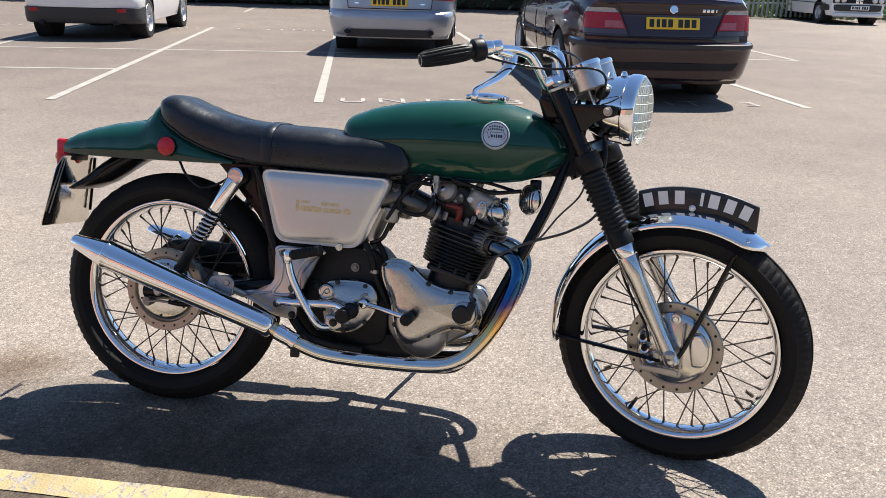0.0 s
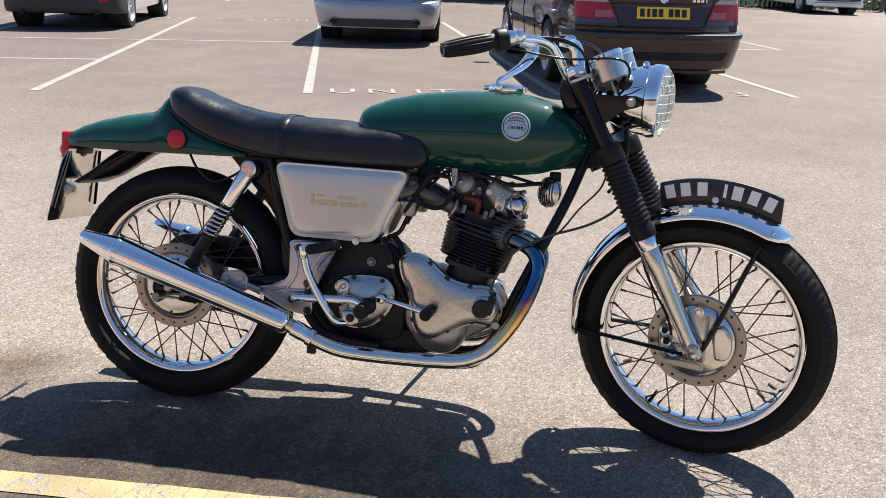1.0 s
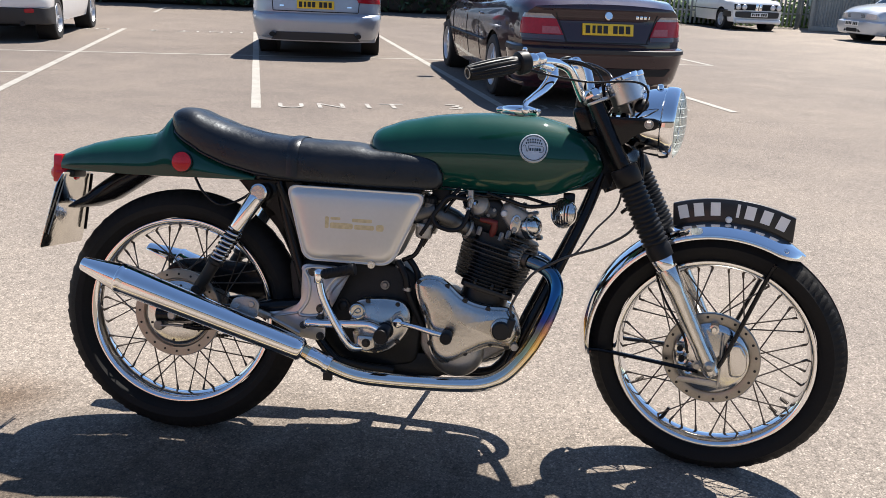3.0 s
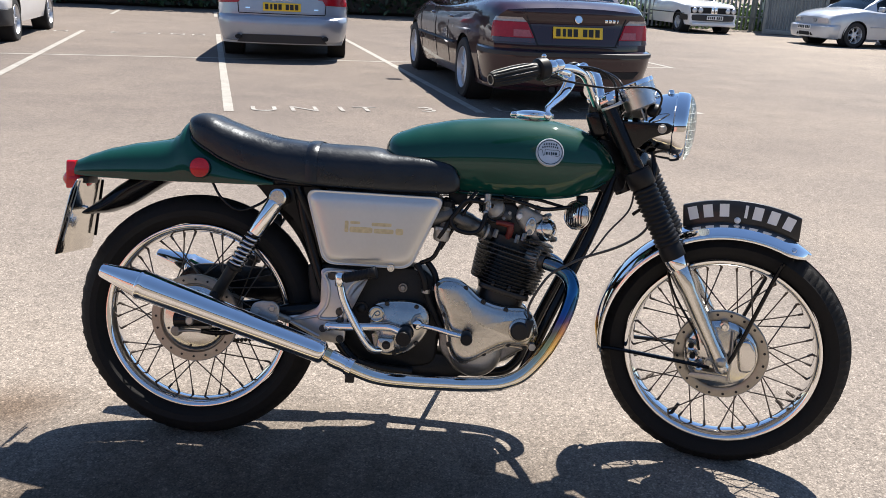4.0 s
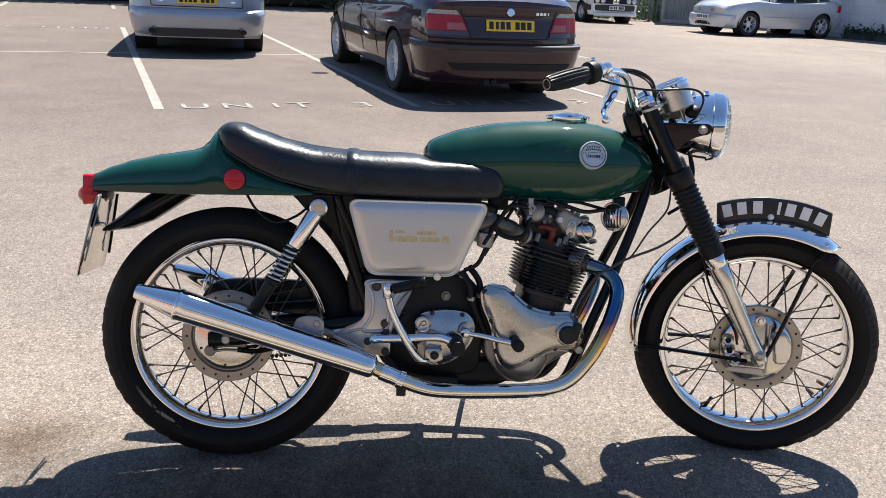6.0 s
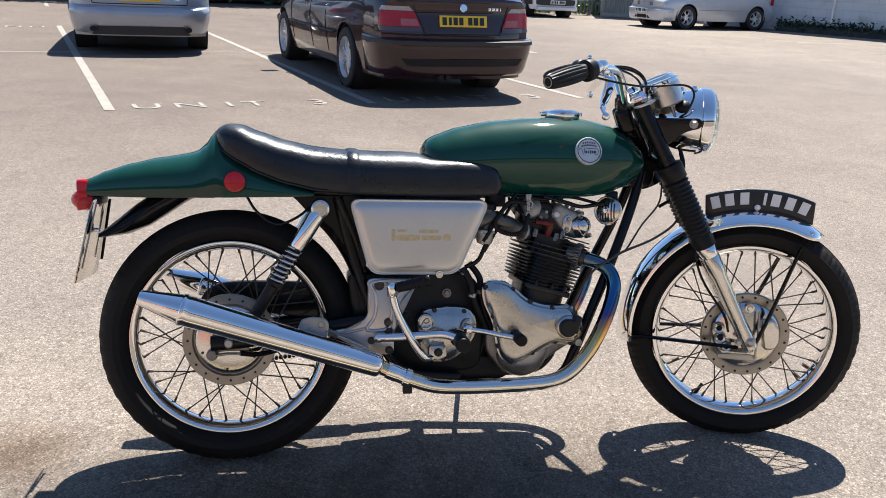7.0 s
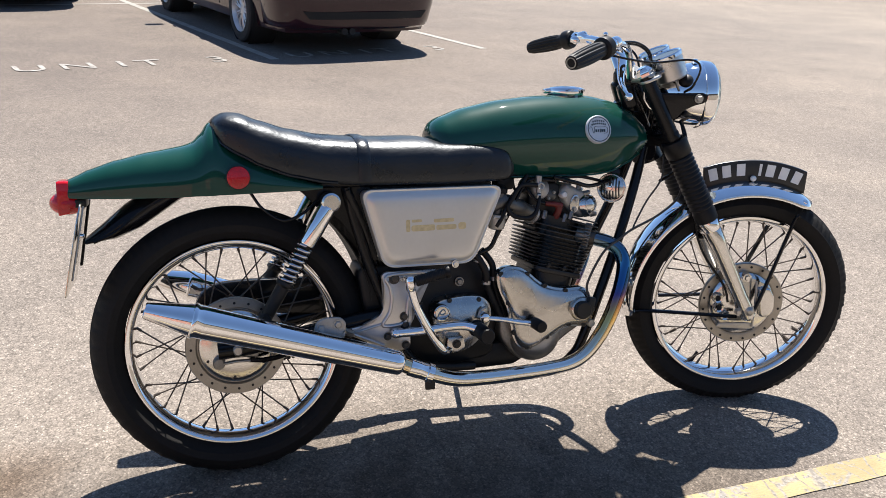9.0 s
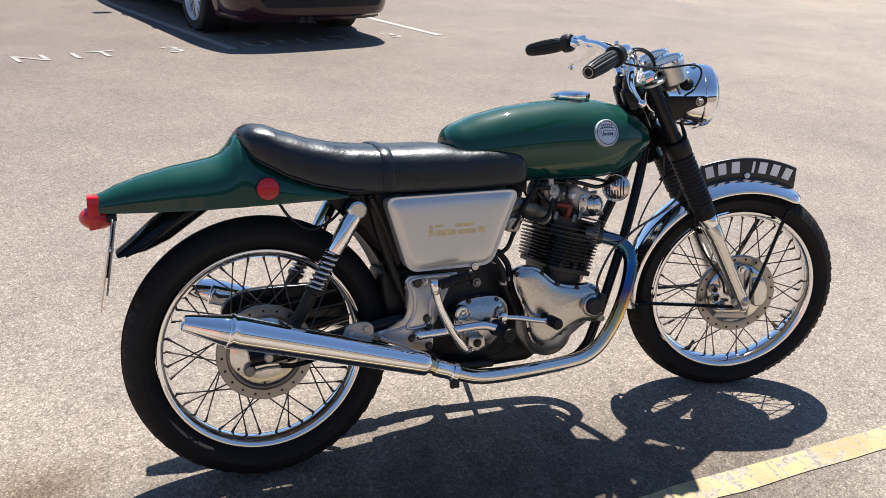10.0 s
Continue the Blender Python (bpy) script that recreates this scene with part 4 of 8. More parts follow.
def railings():
    """Steel palisade fence with pales of equal pitch, in front of weeds."""
    a, b = Vector((4.0, 26.35, 0)), Vector((10.6, 27.9, 0))
    d = (b - a).normalized()
    ang = math.degrees(math.atan2(d.y, d.x))
    root = empty("palisade_fence", Matrix.Translation(a) @ pose(0, 0, 0, 0, 0, ang), "grey steel palisade fence in front of weeds", "fence")
    length = (b - a).length
    bm = bmesh.new()
    slab(bm, [(-0.034, 0.06), (0.034, 0.06), (0.034, 1.72), (0.0, 1.82), (-0.034, 1.72)], 0.012, Matrix(((1, 0, 0, 0), (0, 0, -1, 0), (0, 1, 0, 0), (0, 0, 0, 1))), 0.002)
    first = part("pale", bm, M_STEEL, root)
    for i in range(1, int(length / 0.15)):
        share("pale", first, Matrix.Translation((i * 0.15, 0, 0)), root)
    for z in (0.45, 1.45):
        bm = bmesh.new()
        box(bm, (length, 0.04, 0.05), Matrix.Translation((length / 2, 0.04, z)), 0.004)
        part("rail", bm, M_STEEL, root)
    bm = bmesh.new()
    box(bm, (0.1, 0.1, 1.8), Matrix.Translation((0, 0.1, 0.9)), 0.005)
    post = part("post", bm, M_STEEL, root)
    for i in range(1, 4):
        share("post", post, Matrix.Translation((i * 2.75, 0, 0)), root)

    def weeds(rng):
        t = rng.uniform(-1, 9)
        p = a + d * t
        return np.array([p.x, p.y + rng.uniform(0.3, 6), abs(rng.normal(0, 0.35))])

    tagged(leaves("weeds", 9000, weeds, 0.10, M_GRASS, None, 8), "sunlit green weeds and grass beyond the railings", "weeds", kind="stuff")


railings()


M_DARK_GAP = material("dark_gap_brown", (0.018, 0.013, 0.010), 0.8, vary=0.3, scale=3, bump=0.3, bump_scale=40)


def container():
    root = empty("storage_container", pose(9.38, 26.4, 0, 0, 0, -14), "weathered grey steel storage container", "container")
    bm = bmesh.new()
    n = 22
    w, h, dpt = 1.75, 2.5, 5.5
    prof = []
    for i in range(n * 4):
        x = i / (n * 4) * w
        prof.append((x, 0.03 if (i % 4) in (1, 2) else 0.0))
    front = [(x, y, 0.14) for x, y in prof] + [(w, 0, 0.14), (w, dpt, 0.14), (0, dpt, 0.14)]
    skin(bm, [[Vector(p) for p in front], [Vector((x, y, h)) for x, y, _ in front]])
    part("body", bm, M_CONTAINER, root, "", 20)
    bm = bmesh.new()
    for x in (0.0, w):
        box(bm, (0.1, 0.1, h), Matrix.Translation((x, 0, h / 2)), 0.01)
    for z in (0.08, h):
        box(bm, (w, 0.11, 0.14), Matrix.Translation((w / 2, 0, z)), 0.01)
    part("frame", bm, M_CONTAINER, root)
    # dark brown box added in place of the shaded opening by the container
    root = empty("shed", pose(11.25, 26.3, 0, 0, 0, -14), "dark box standing in for the shaded opening beside the container", "shed")
    bm = bmesh.new()
    box(bm, (2.2, 3.0, 2.6), Matrix.Translation((1.1, 1.5, 1.3)), 0.02)
    part("wall", bm, M_DARK_GAP, root)
    bm = bmesh.new()
    box(bm, (2.4, 3.2, 0.08), Matrix.Translation((1.1, 1.45, 2.66)) @ pose(0, 0, 0, 4, 0, 0), 0.01)
    part("roof", bm, M_DARK_GAP, root)


container()


def block_material():
    """White-painted blockwork, stained and chipped, the joints showing through the paint."""
    mt, n, l, b = node_base("painted_blockwork")
    co = n.new("ShaderNodeTexCoord").outputs["Object"]
    brick = n.new("ShaderNodeTexBrick")
    brick.inputs["Scale"].default_value = 1.0
    brick.inputs["Brick Width"].default_value, brick.inputs["Row Height"].default_value, brick.inputs["Mortar Size"].default_value = 0.45, 0.225, 0.012
    brick.inputs["Color1"].default_value, brick.inputs["Color2"].default_value, brick.inputs["Mortar"].default_value = (0.70, 0.71, 0.73, 1), (0.67, 0.68, 0.70, 1), (0.62, 0.63, 0.65, 1)
    l.new(co, brick.inputs["Vector"])
    dirt = ramp_node(n, l, noise_node(n, l, co, 1.2, 7, 0.65), [(0.3, (0.62, 0.60, 0.57)), (0.5, (0.95, 0.95, 0.95)), (0.7, (1, 1, 1))])
    l.new(mix_node(n, l, "MULTIPLY", brick.outputs["Color"], dirt), b.inputs["Base Color"])
    b.inputs["Roughness"].default_value = 0.8
    bp = n.new("ShaderNodeBump")
    bp.inputs["Strength"].default_value, bp.inputs["Distance"].default_value = 0.5, 0.01
    l.new(brick.outputs["Fac"], bp.inputs["Height"])
    bp.invert = True
    l.new(bp.outputs[0], b.inputs["Normal"])
    return mt


M_BLOCK = block_material()
M_BASE = material("dark_wall_base", (0.045, 0.042, 0.034), 0.9, vary=0.5, scale=4, bump=0.8, bump_scale=30)


def painted_wall():
    a, b = Vector((12.1, 24.45, 0)), Vector((24.28, 8.2, 0))
    d = (b - a).normalized()
    m = Matrix.Translation(a) @ Matrix((d, Vector((0, 0, 1)), d.cross(Vector((0, 0, 1))))).transposed().to_4x4()
    length = (b - a).length
    bm = bmesh.new()
    box(bm, (length, 3.6, 0.25), Matrix.Translation((length / 2, 1.8, -0.17)), 0.01)
    ob = part("wall_far", bm, M_BLOCK, None, smooth=0)
    ob.matrix_basis = m
    tagged(ob, "white-painted blockwork wall, stained and patchy", "wall", kind="structure")
    bm = bmesh.new()
    rng = random.Random(3)
    rings = []
    for i in range(260):
        x = 2.6 + (length - 2.6) * i / 259
        h, w = 0.20 + rng.uniform(-0.03, 0.04), 0.45 + rng.uniform(-0.06, 0.06)
        rings.append([(x, 0.0, -0.05), (x, 0.0, w), (x, h * 0.5, w * 0.8), (x, h, 0.05), (x, h, -0.05)])
    skin(bm, rings)
    ob = part("wall_base", bm, M_BASE, None, smooth=60)
    ob.matrix_basis = m
    tagged(ob, "low dark strip along the foot of the wall", "verge", kind="structure")

    def tufts(r):
        q = m @ Vector((r.uniform(2.5, length), abs(r.normal(0.16, 0.10)), abs(r.normal(0.10, 0.14))))
        return np.array(q)

    tagged(leaves("verge_weeds", 5200, tufts, 0.06, M_LEAF, None, 12), "dark low weeds along the foot of the wall", "weeds", kind="stuff")
    bm = bmesh.new()
    tube(bm, [(4.0, 0.05, 0.0), (4.0, 3.5, 0.0)], 0.04, 10)
    pipe = part("drainpipe", bm, M_WHITE, None)
    pipe.matrix_basis = m
    tagged(pipe, "white drainpipe on the painted wall", "drainpipe")


painted_wall()


def brick_material():
    mt, n, l, b = node_base("red_brick")
    co = n.new("ShaderNodeTexCoord").outputs["Object"]
    brick = n.new("ShaderNodeTexBrick")
    brick.inputs["Scale"].default_value = 1.0
    brick.inputs["Brick Width"].default_value, brick.inputs["Row Height"].default_value, brick.inputs["Mortar Size"].default_value = 0.225, 0.075, 0.008
    brick.inputs["Color1"].default_value, brick.inputs["Color2"].default_value, brick.inputs["Mortar"].default_value = (0.44, 0.165, 0.115, 1), (0.34, 0.125, 0.085, 1), (0.40, 0.34, 0.28, 1)
    l.new(co, brick.inputs["Vector"])
    l.new(brick.outputs["Color"], b.inputs["Base Color"])
    b.inputs["Roughness"].default_value = 0.85
    return mt


def unseen_walls():
    # walls and roofs out of view, added to shape reflections in chrome and paint
    slate = material("dark_roof_slate", (0.012, 0.0125, 0.014), 0.8, vary=0.25, scale=2.5, spec=0.1)
    grey = material("buff_plaster", (0.19, 0.16, 0.125), 0.8, vary=0.2, scale=0.8)
    for name, x0, x1, h, mat, label in (("wall_near", -2.6, 24, 2.5, grey, "unseen buff plastered wall, added for warm reflections"), ("wall_side", -24, -2.6, 2.5, brick_material(), "unseen red brick wall, added for red reflections")):
        bm = bmesh.new()
        box(bm, (x1 - x0, h, 0.3), Matrix.Translation(((x0 + x1) / 2, h / 2, 0)), 0.0)
        ob = part(name, bm, mat, None, smooth=0)
        ob.matrix_basis = Matrix.Translation((0, -9.5, 0)) @ pose(0, 0, 0, 90, 0, 0)
        tagged(ob, label, "wall", kind="structure")
        bm = bmesh.new()
        box(bm, (x1 - x0, 3.6, 0.12), Matrix.Translation(((x0 + x1) / 2, -11.0, 3.25)) @ pose(0, 0, 0, -30, 0, 0), 0.0)
        tagged(part("roof_" + name[5:], bm, slate, None, smooth=0), "unseen dark slate roof, added for a dark band in reflections", "roof", kind="structure")


unseen_walls()


# ---- the motorcycle: x forward, y to its left, z up in its own leaning plane; it rests on its side stand ----
M_GREEN = material("racing_green_enamel", (0.0022, 0.047, 0.034), 0.5, vary=0.10, scale=4, coat=0.85, rough_vary=0.2, spec=0.05)
M_VINYL = material("black_seat_vinyl", (0.008, 0.009, 0.011), 0.33, vary=0.3, scale=14, bump=0.10, bump_scale=95, rough_vary=0.35, spec=0.5)
# blue specular tint puts a sky sheen into the vinyl's own highlights
M_VINYL.node_tree.nodes["Principled BSDF"].inputs["Specular Tint"].default_value = (0.86, 0.93, 1.0, 1)
M_CABLE = material("grubby_cable_sheath", (0.050, 0.042, 0.036), 0.5, vary=0.3, scale=40)
M_POLISHED = material("polished_alloy", (0.68, 0.665, 0.64), 0.17, 1.0, vary=0.09, scale=12, rough_vary=0.35, bump=0.04, bump_scale=70)
M_COVER = material("worn_polished_alloy", (0.54, 0.52, 0.485), 0.25, 1.0, vary=0.16, scale=11, rough_vary=0.4, bump=0.05, bump_scale=70)
M_CAST = material("cast_alloy", (0.42, 0.41, 0.39), 0.42, 1.0, vary=0.25, scale=18, bump=0.15, bump_scale=300)
M_DULL = material("dull_oily_alloy", (0.26, 0.25, 0.235), 0.45, 0.9, vary=0.45, scale=16, bump=0.2, bump_scale=260)
M_BLACK = material("black_frame_enamel", (0.006, 0.006, 0.007), 0.22, vary=0.2, scale=10, coat=0.15, spec=0.2)
M_SATIN = material("satin_black_finish", (0.011, 0.0108, 0.0105), 0.46, vary=0.45, scale=20, spec=0.35, bump=0.1, bump_scale=160)
M_FIN = material("sooty_black_iron", (0.012, 0.0112, 0.0105), 0.36, 0.0, vary=0.35, scale=25, bump=0.15, bump_scale=200, spec=0.42)
M_GAITER = material("ribbed_black_rubber", (0.007, 0.007, 0.008), 0.45, vary=0.2, scale=30, spec=0.24)
M_PANEL = material("silver_panel_paint", (0.64, 0.625, 0.585), 0.34, 0.6, vary=0.05, scale=8, coat=0.35)
M_GOLD = material("worn_gold_transfer", (0.60, 0.50, 0.29), 0.42, 0.45, vary=0.22, scale=90)
M_RED = material("red_lens", (0.50, 0.006, 0.012), 0.12, vary=0.25, scale=30, bump=0.25, bump_scale=320, coat=0.5, spec=0.35)
M_SPOKE = material("rusty_spoke_steel", (0.085, 0.068, 0.055), 0.55, 0.6, vary=0.35, scale=60)
M_PLATE_BLACK = material("black_number_plate", (0.010, 0.010, 0.011), 0.35, vary=0.2, coat=0.3)
M_LETTER_WHITE = material("white_lettering", (0.8, 0.8, 0.78), 0.45, vary=0.05)
M_BADGE = material("pale_silver_badge", (0.56, 0.60, 0.63), 0.30, 0.25, vary=0.06, scale=60)
M_BADGE_INK = material("dark_blue_green_ink", (0.016, 0.035, 0.045), 0.4)
M_RED_LEAD = material("faded_red_plastic", (0.13, 0.014, 0.010), 0.5, vary=0.3, scale=40)
M_BOLT = material("dark_steel_bolt", (0.075, 0.07, 0.066), 0.4, 0.9, vary=0.35, scale=40)
M_HANGER = material("satin_polished_alloy", (0.56, 0.55, 0.545), 0.32, 1.0, vary=0.10, scale=14, rough_vary=0.3, bump=0.03, bump_scale=120)
M_BOWL = material("silvered_reflector", (0.85, 0.85, 0.83), 0.30, 0.9, vary=0.05, scale=30)
M_HUB = material("weathered_hub_alloy", (0.33, 0.31, 0.28), 0.36, 1.0, vary=0.2, scale=22, bump=0.08, bump_scale=200)
M_GLASS_RIB = material("moulded_lamp_glass", (0.62, 0.65, 0.65), 0.15, vary=0.1, coat=0.5)
M_PLATE_BACK = material("bright_bare_metal", (0.70, 0.67, 0.61), 0.12, 1.0, vary=0.12, scale=9, bump=0.05, bump_scale=14)


def blued_chrome():
    """Header pipe chrome, heat-blued near the port and straw-coloured below it."""
    mt, n, l, b = node_base("heat_blued_chrome")
    co = n.new("ShaderNodeTexCoord").outputs["Object"]
    sep = n.new("ShaderNodeSeparateXYZ")
    l.new(co, sep.inputs[0])
    wob = n.new("ShaderNodeMath")
    wob.operation = "MULTIPLY_ADD"
    wob.inputs[1].default_value = 0.05
    l.new(noise_node(n, l, co, 22, 3), wob.inputs[0])
    l.new(sep.outputs[2], wob.inputs[2])
    rng = n.new("ShaderNodeMapRange")
    rng.inputs["From Min"].default_value, rng.inputs["From Max"].default_value = 0.22, 0.57
    l.new(wob.outputs[0], rng.inputs["Value"])
    c = ramp_node(n, l, rng.outputs[0], [(0.0, (0.80, 0.80, 0.80)), (0.12, (0.80, 0.78, 0.72)), (0.36, (0.80, 0.56, 0.20)), (0.48, (0.52, 0.27, 0.14)), (0.56, (0.12, 0.09, 0.22)), (0.66, (0.035, 0.11, 0.27)), (0.90, (0.05, 0.15, 0.25)), (1.0, (0.16, 0.19, 0.22))])
    l.new(c, b.inputs["Base Color"])
    b.inputs["Metallic"].default_value, b.inputs["Roughness"].default_value = 1.0, 0.09
    return mt


M_BLUED = blued_chrome()

BIKE_LEAN, BIKE_HEAD = 12.2, 1.2
BIKE = empty("motorcycle", Matrix.Translation((-0.008, 0.010, 0)) @ pose(0, 0, 0, 0, 0, BIKE_HEAD) @ pose(0, 0, 0, -BIKE_LEAN, 0, 0),
             "classic green British twin motorcycle leaning on its side stand", "motorcycle")
RAKE = radians(27.5)
AXIS = Vector((-math.sin(RAKE), 0, math.cos(RAKE)))
AHEAD = Vector((math.cos(RAKE), 0, math.sin(RAKE)))
W_FRONT = Vector((1.441, 0, 0.325))
W_REAR = Vector((0.0, 0, 0.331))
PIVOT = W_FRONT - 0.06 * AHEAD
STEER = Matrix.Translation(PIVOT) @ Matrix.Rotation(radians(-17.5), 4, AXIS) @ Matrix.Translation(-PIVOT)
# a side view: (x, z) outlines become plates facing the right side; depth grows towards +y
SIDE = Matrix(((1, 0, 0, 0), (0, 0, 1, 0), (0, 1, 0, 0), (0, 0, 0, 1)))


def fork(p):
    """A place given for straight-ahead steering, turned with the bars."""
    return STEER @ Vector(p)


def side_slab(bm, outline, y, depth, bevel=0.004, seg=3, m=None):
    return slab(bm, outline, depth, (m or Matrix()) @ Matrix.Translation((0, y, 0)) @ SIDE, bevel, seg=seg)


def bolt(parent, p, direction, r=0.008, h=0.006, mat=None, m=None, name="bolt"):
    """A hexagon head with a washer."""
    bm = bmesh.new()
    a = (m or Matrix()) @ axis_matrix(p, direction)
    lathe(bm, [(0, 0.002), (r * 1.35, 0.002), (r * 1.35, -0.002)], 14, a)
    lathe(bm, [(0, h), (r * 0.8, h), (r, h * 0.75), (r, 0)], 6, a)
    return part(name, bm, mat or M_CAST, parent)


def tyre(parent, centre, R, rim_r, half, m, front):
    """A tyre with sidewalls and a moulded tread whose edges are notched."""
    bm = bmesh.new()
    n = 400
    prof = [(rim_r + 0.002, -0.026), (rim_r + 0.012, -0.036), (rim_r + 0.022, -half * 0.93), (rim_r + 0.038, -half), (R - 0.028, -half * 0.90), (R - 0.014, -half * 0.72),
            (R - 0.0065, -half * 0.50), (R - 0.008, -half * 0.47), (R - 0.002, -half * 0.28), (R - 0.006, -half * 0.25), (R - 0.005, -half * 0.12), (R, -half * 0.10)]
    prof = prof + [(r, -y) for r, y in reversed(prof)]
    rings = []
    for k in range(n):
        a = 2 * math.pi * k / n
        tooth = (k % 4) < 2
        wave = 0.18 * half * 0.22 * (1 if (k % 8) < 4 else -1)
        ring = []
        for j, (r, y) in enumerate(prof):
            jj = min(j, len(prof) - 1 - j)
            rr, yy = r, y
            if jj in (4, 5, 6, 7) and not tooth:
                rr -= (0.0008, 0.0026, 0.0022, 0.0008)[jj - 4] * (1.3 if front else 0.7)
            if jj in (6, 7, 8, 9):
                yy += wave
            ring.append(m @ (Vector(centre) + Vector((rr * math.cos(a), yy, rr * math.sin(a)))))
        rings.append(ring)
    skin(bm, rings, closed_ring=False, closed_path=True)
    return part("tyre", bm, M_RUBBER, parent, "black ribbed tyre", 28)


def wheel(name, centre, R, half, m, hub_r_right, hub_y_right, hub_r_left, hub_y_left, label):
    """Chrome rim, tyre, hub and laced spokes."""
    rim_r = 0.2555
    c = Vector(centre)
    am = m @ Matrix.Translation(c) @ pose(0, 0, 0, 90, 0, 0)  # z along -y, to the right
    bm = bmesh.new()
    prof = [(rim_r, 0.031), (rim_r - 0.001, 0.034), (rim_r - 0.004, 0.0345), (rim_r - 0.012, 0.031), (rim_r - 0.015, 0.026), (rim_r - 0.022, 0.015), (rim_r - 0.0235, 0.0),
            (rim_r - 0.022, -0.015), (rim_r - 0.015, -0.026), (rim_r - 0.012, -0.031), (rim_r - 0.004, -0.0345), (rim_r - 0.001, -0.034), (rim_r, -0.031), (rim_r - 0.008, -0.027), (rim_r - 0.012, 0.0), (rim_r - 0.008, 0.027)]
    lathe(bm, prof, 120, am, closed=True)
    w = part(name, bm, M_CHROME, BIKE, label, 50)
    tyre(w, c, R, rim_r, half, m, name == "front_wheel")
    # spokes: ten crossed groups of four
    spoke = bmesh.new()
    tube(spoke, [(0, 0, 0), (0, 0, 1)], 0.0019, 6)
    nip = bmesh.new()
    tube(nip, [(0, 0, 0), (0, 0, 0.016)], [0.0036, 0.0030], 6)
    first = nfirst = None
    for i in range(40):
        right = i % 2 == 0
        fl_r, fl_y = (hub_r_right, -hub_y_right) if right else (hub_r_left, hub_y_left)
        pair = i // 2
        swing = 0.62 if pair % 2 else -0.62
        a_rim = 2 * math.pi * (i + 0.5) / 40
        a_hub = a_rim + swing * (1.15 if fl_r < 0.09 else 0.82)
        p0 = m @ (c + Vector((fl_r * math.cos(a_hub), fl_y, fl_r * math.sin(a_hub))))
        p1 = m @ (c + Vector(((rim_r - 0.021) * math.cos(a_rim), fl_y * 0.12, (rim_r - 0.021) * math.sin(a_rim))))
        d = p1 - p0
        mm = axis_matrix(p0, d)
        if first is None:
            first = part("spoke", spoke, M_SPOKE, w, "thin rust-tinged steel spoke")
            first.matrix_basis = mm @ Matrix.Diagonal((1, 1, d.length, 1))
            nfirst = part("nipple", nip, M_SPOKE, w)
            nfirst.matrix_basis = axis_matrix(p1, -d)
        else:
            share("spoke", first, mm @ Matrix.Diagonal((1, 1, d.length, 1)), w)
            share("nipple", nfirst, axis_matrix(p1, -d), w)
    return w, am


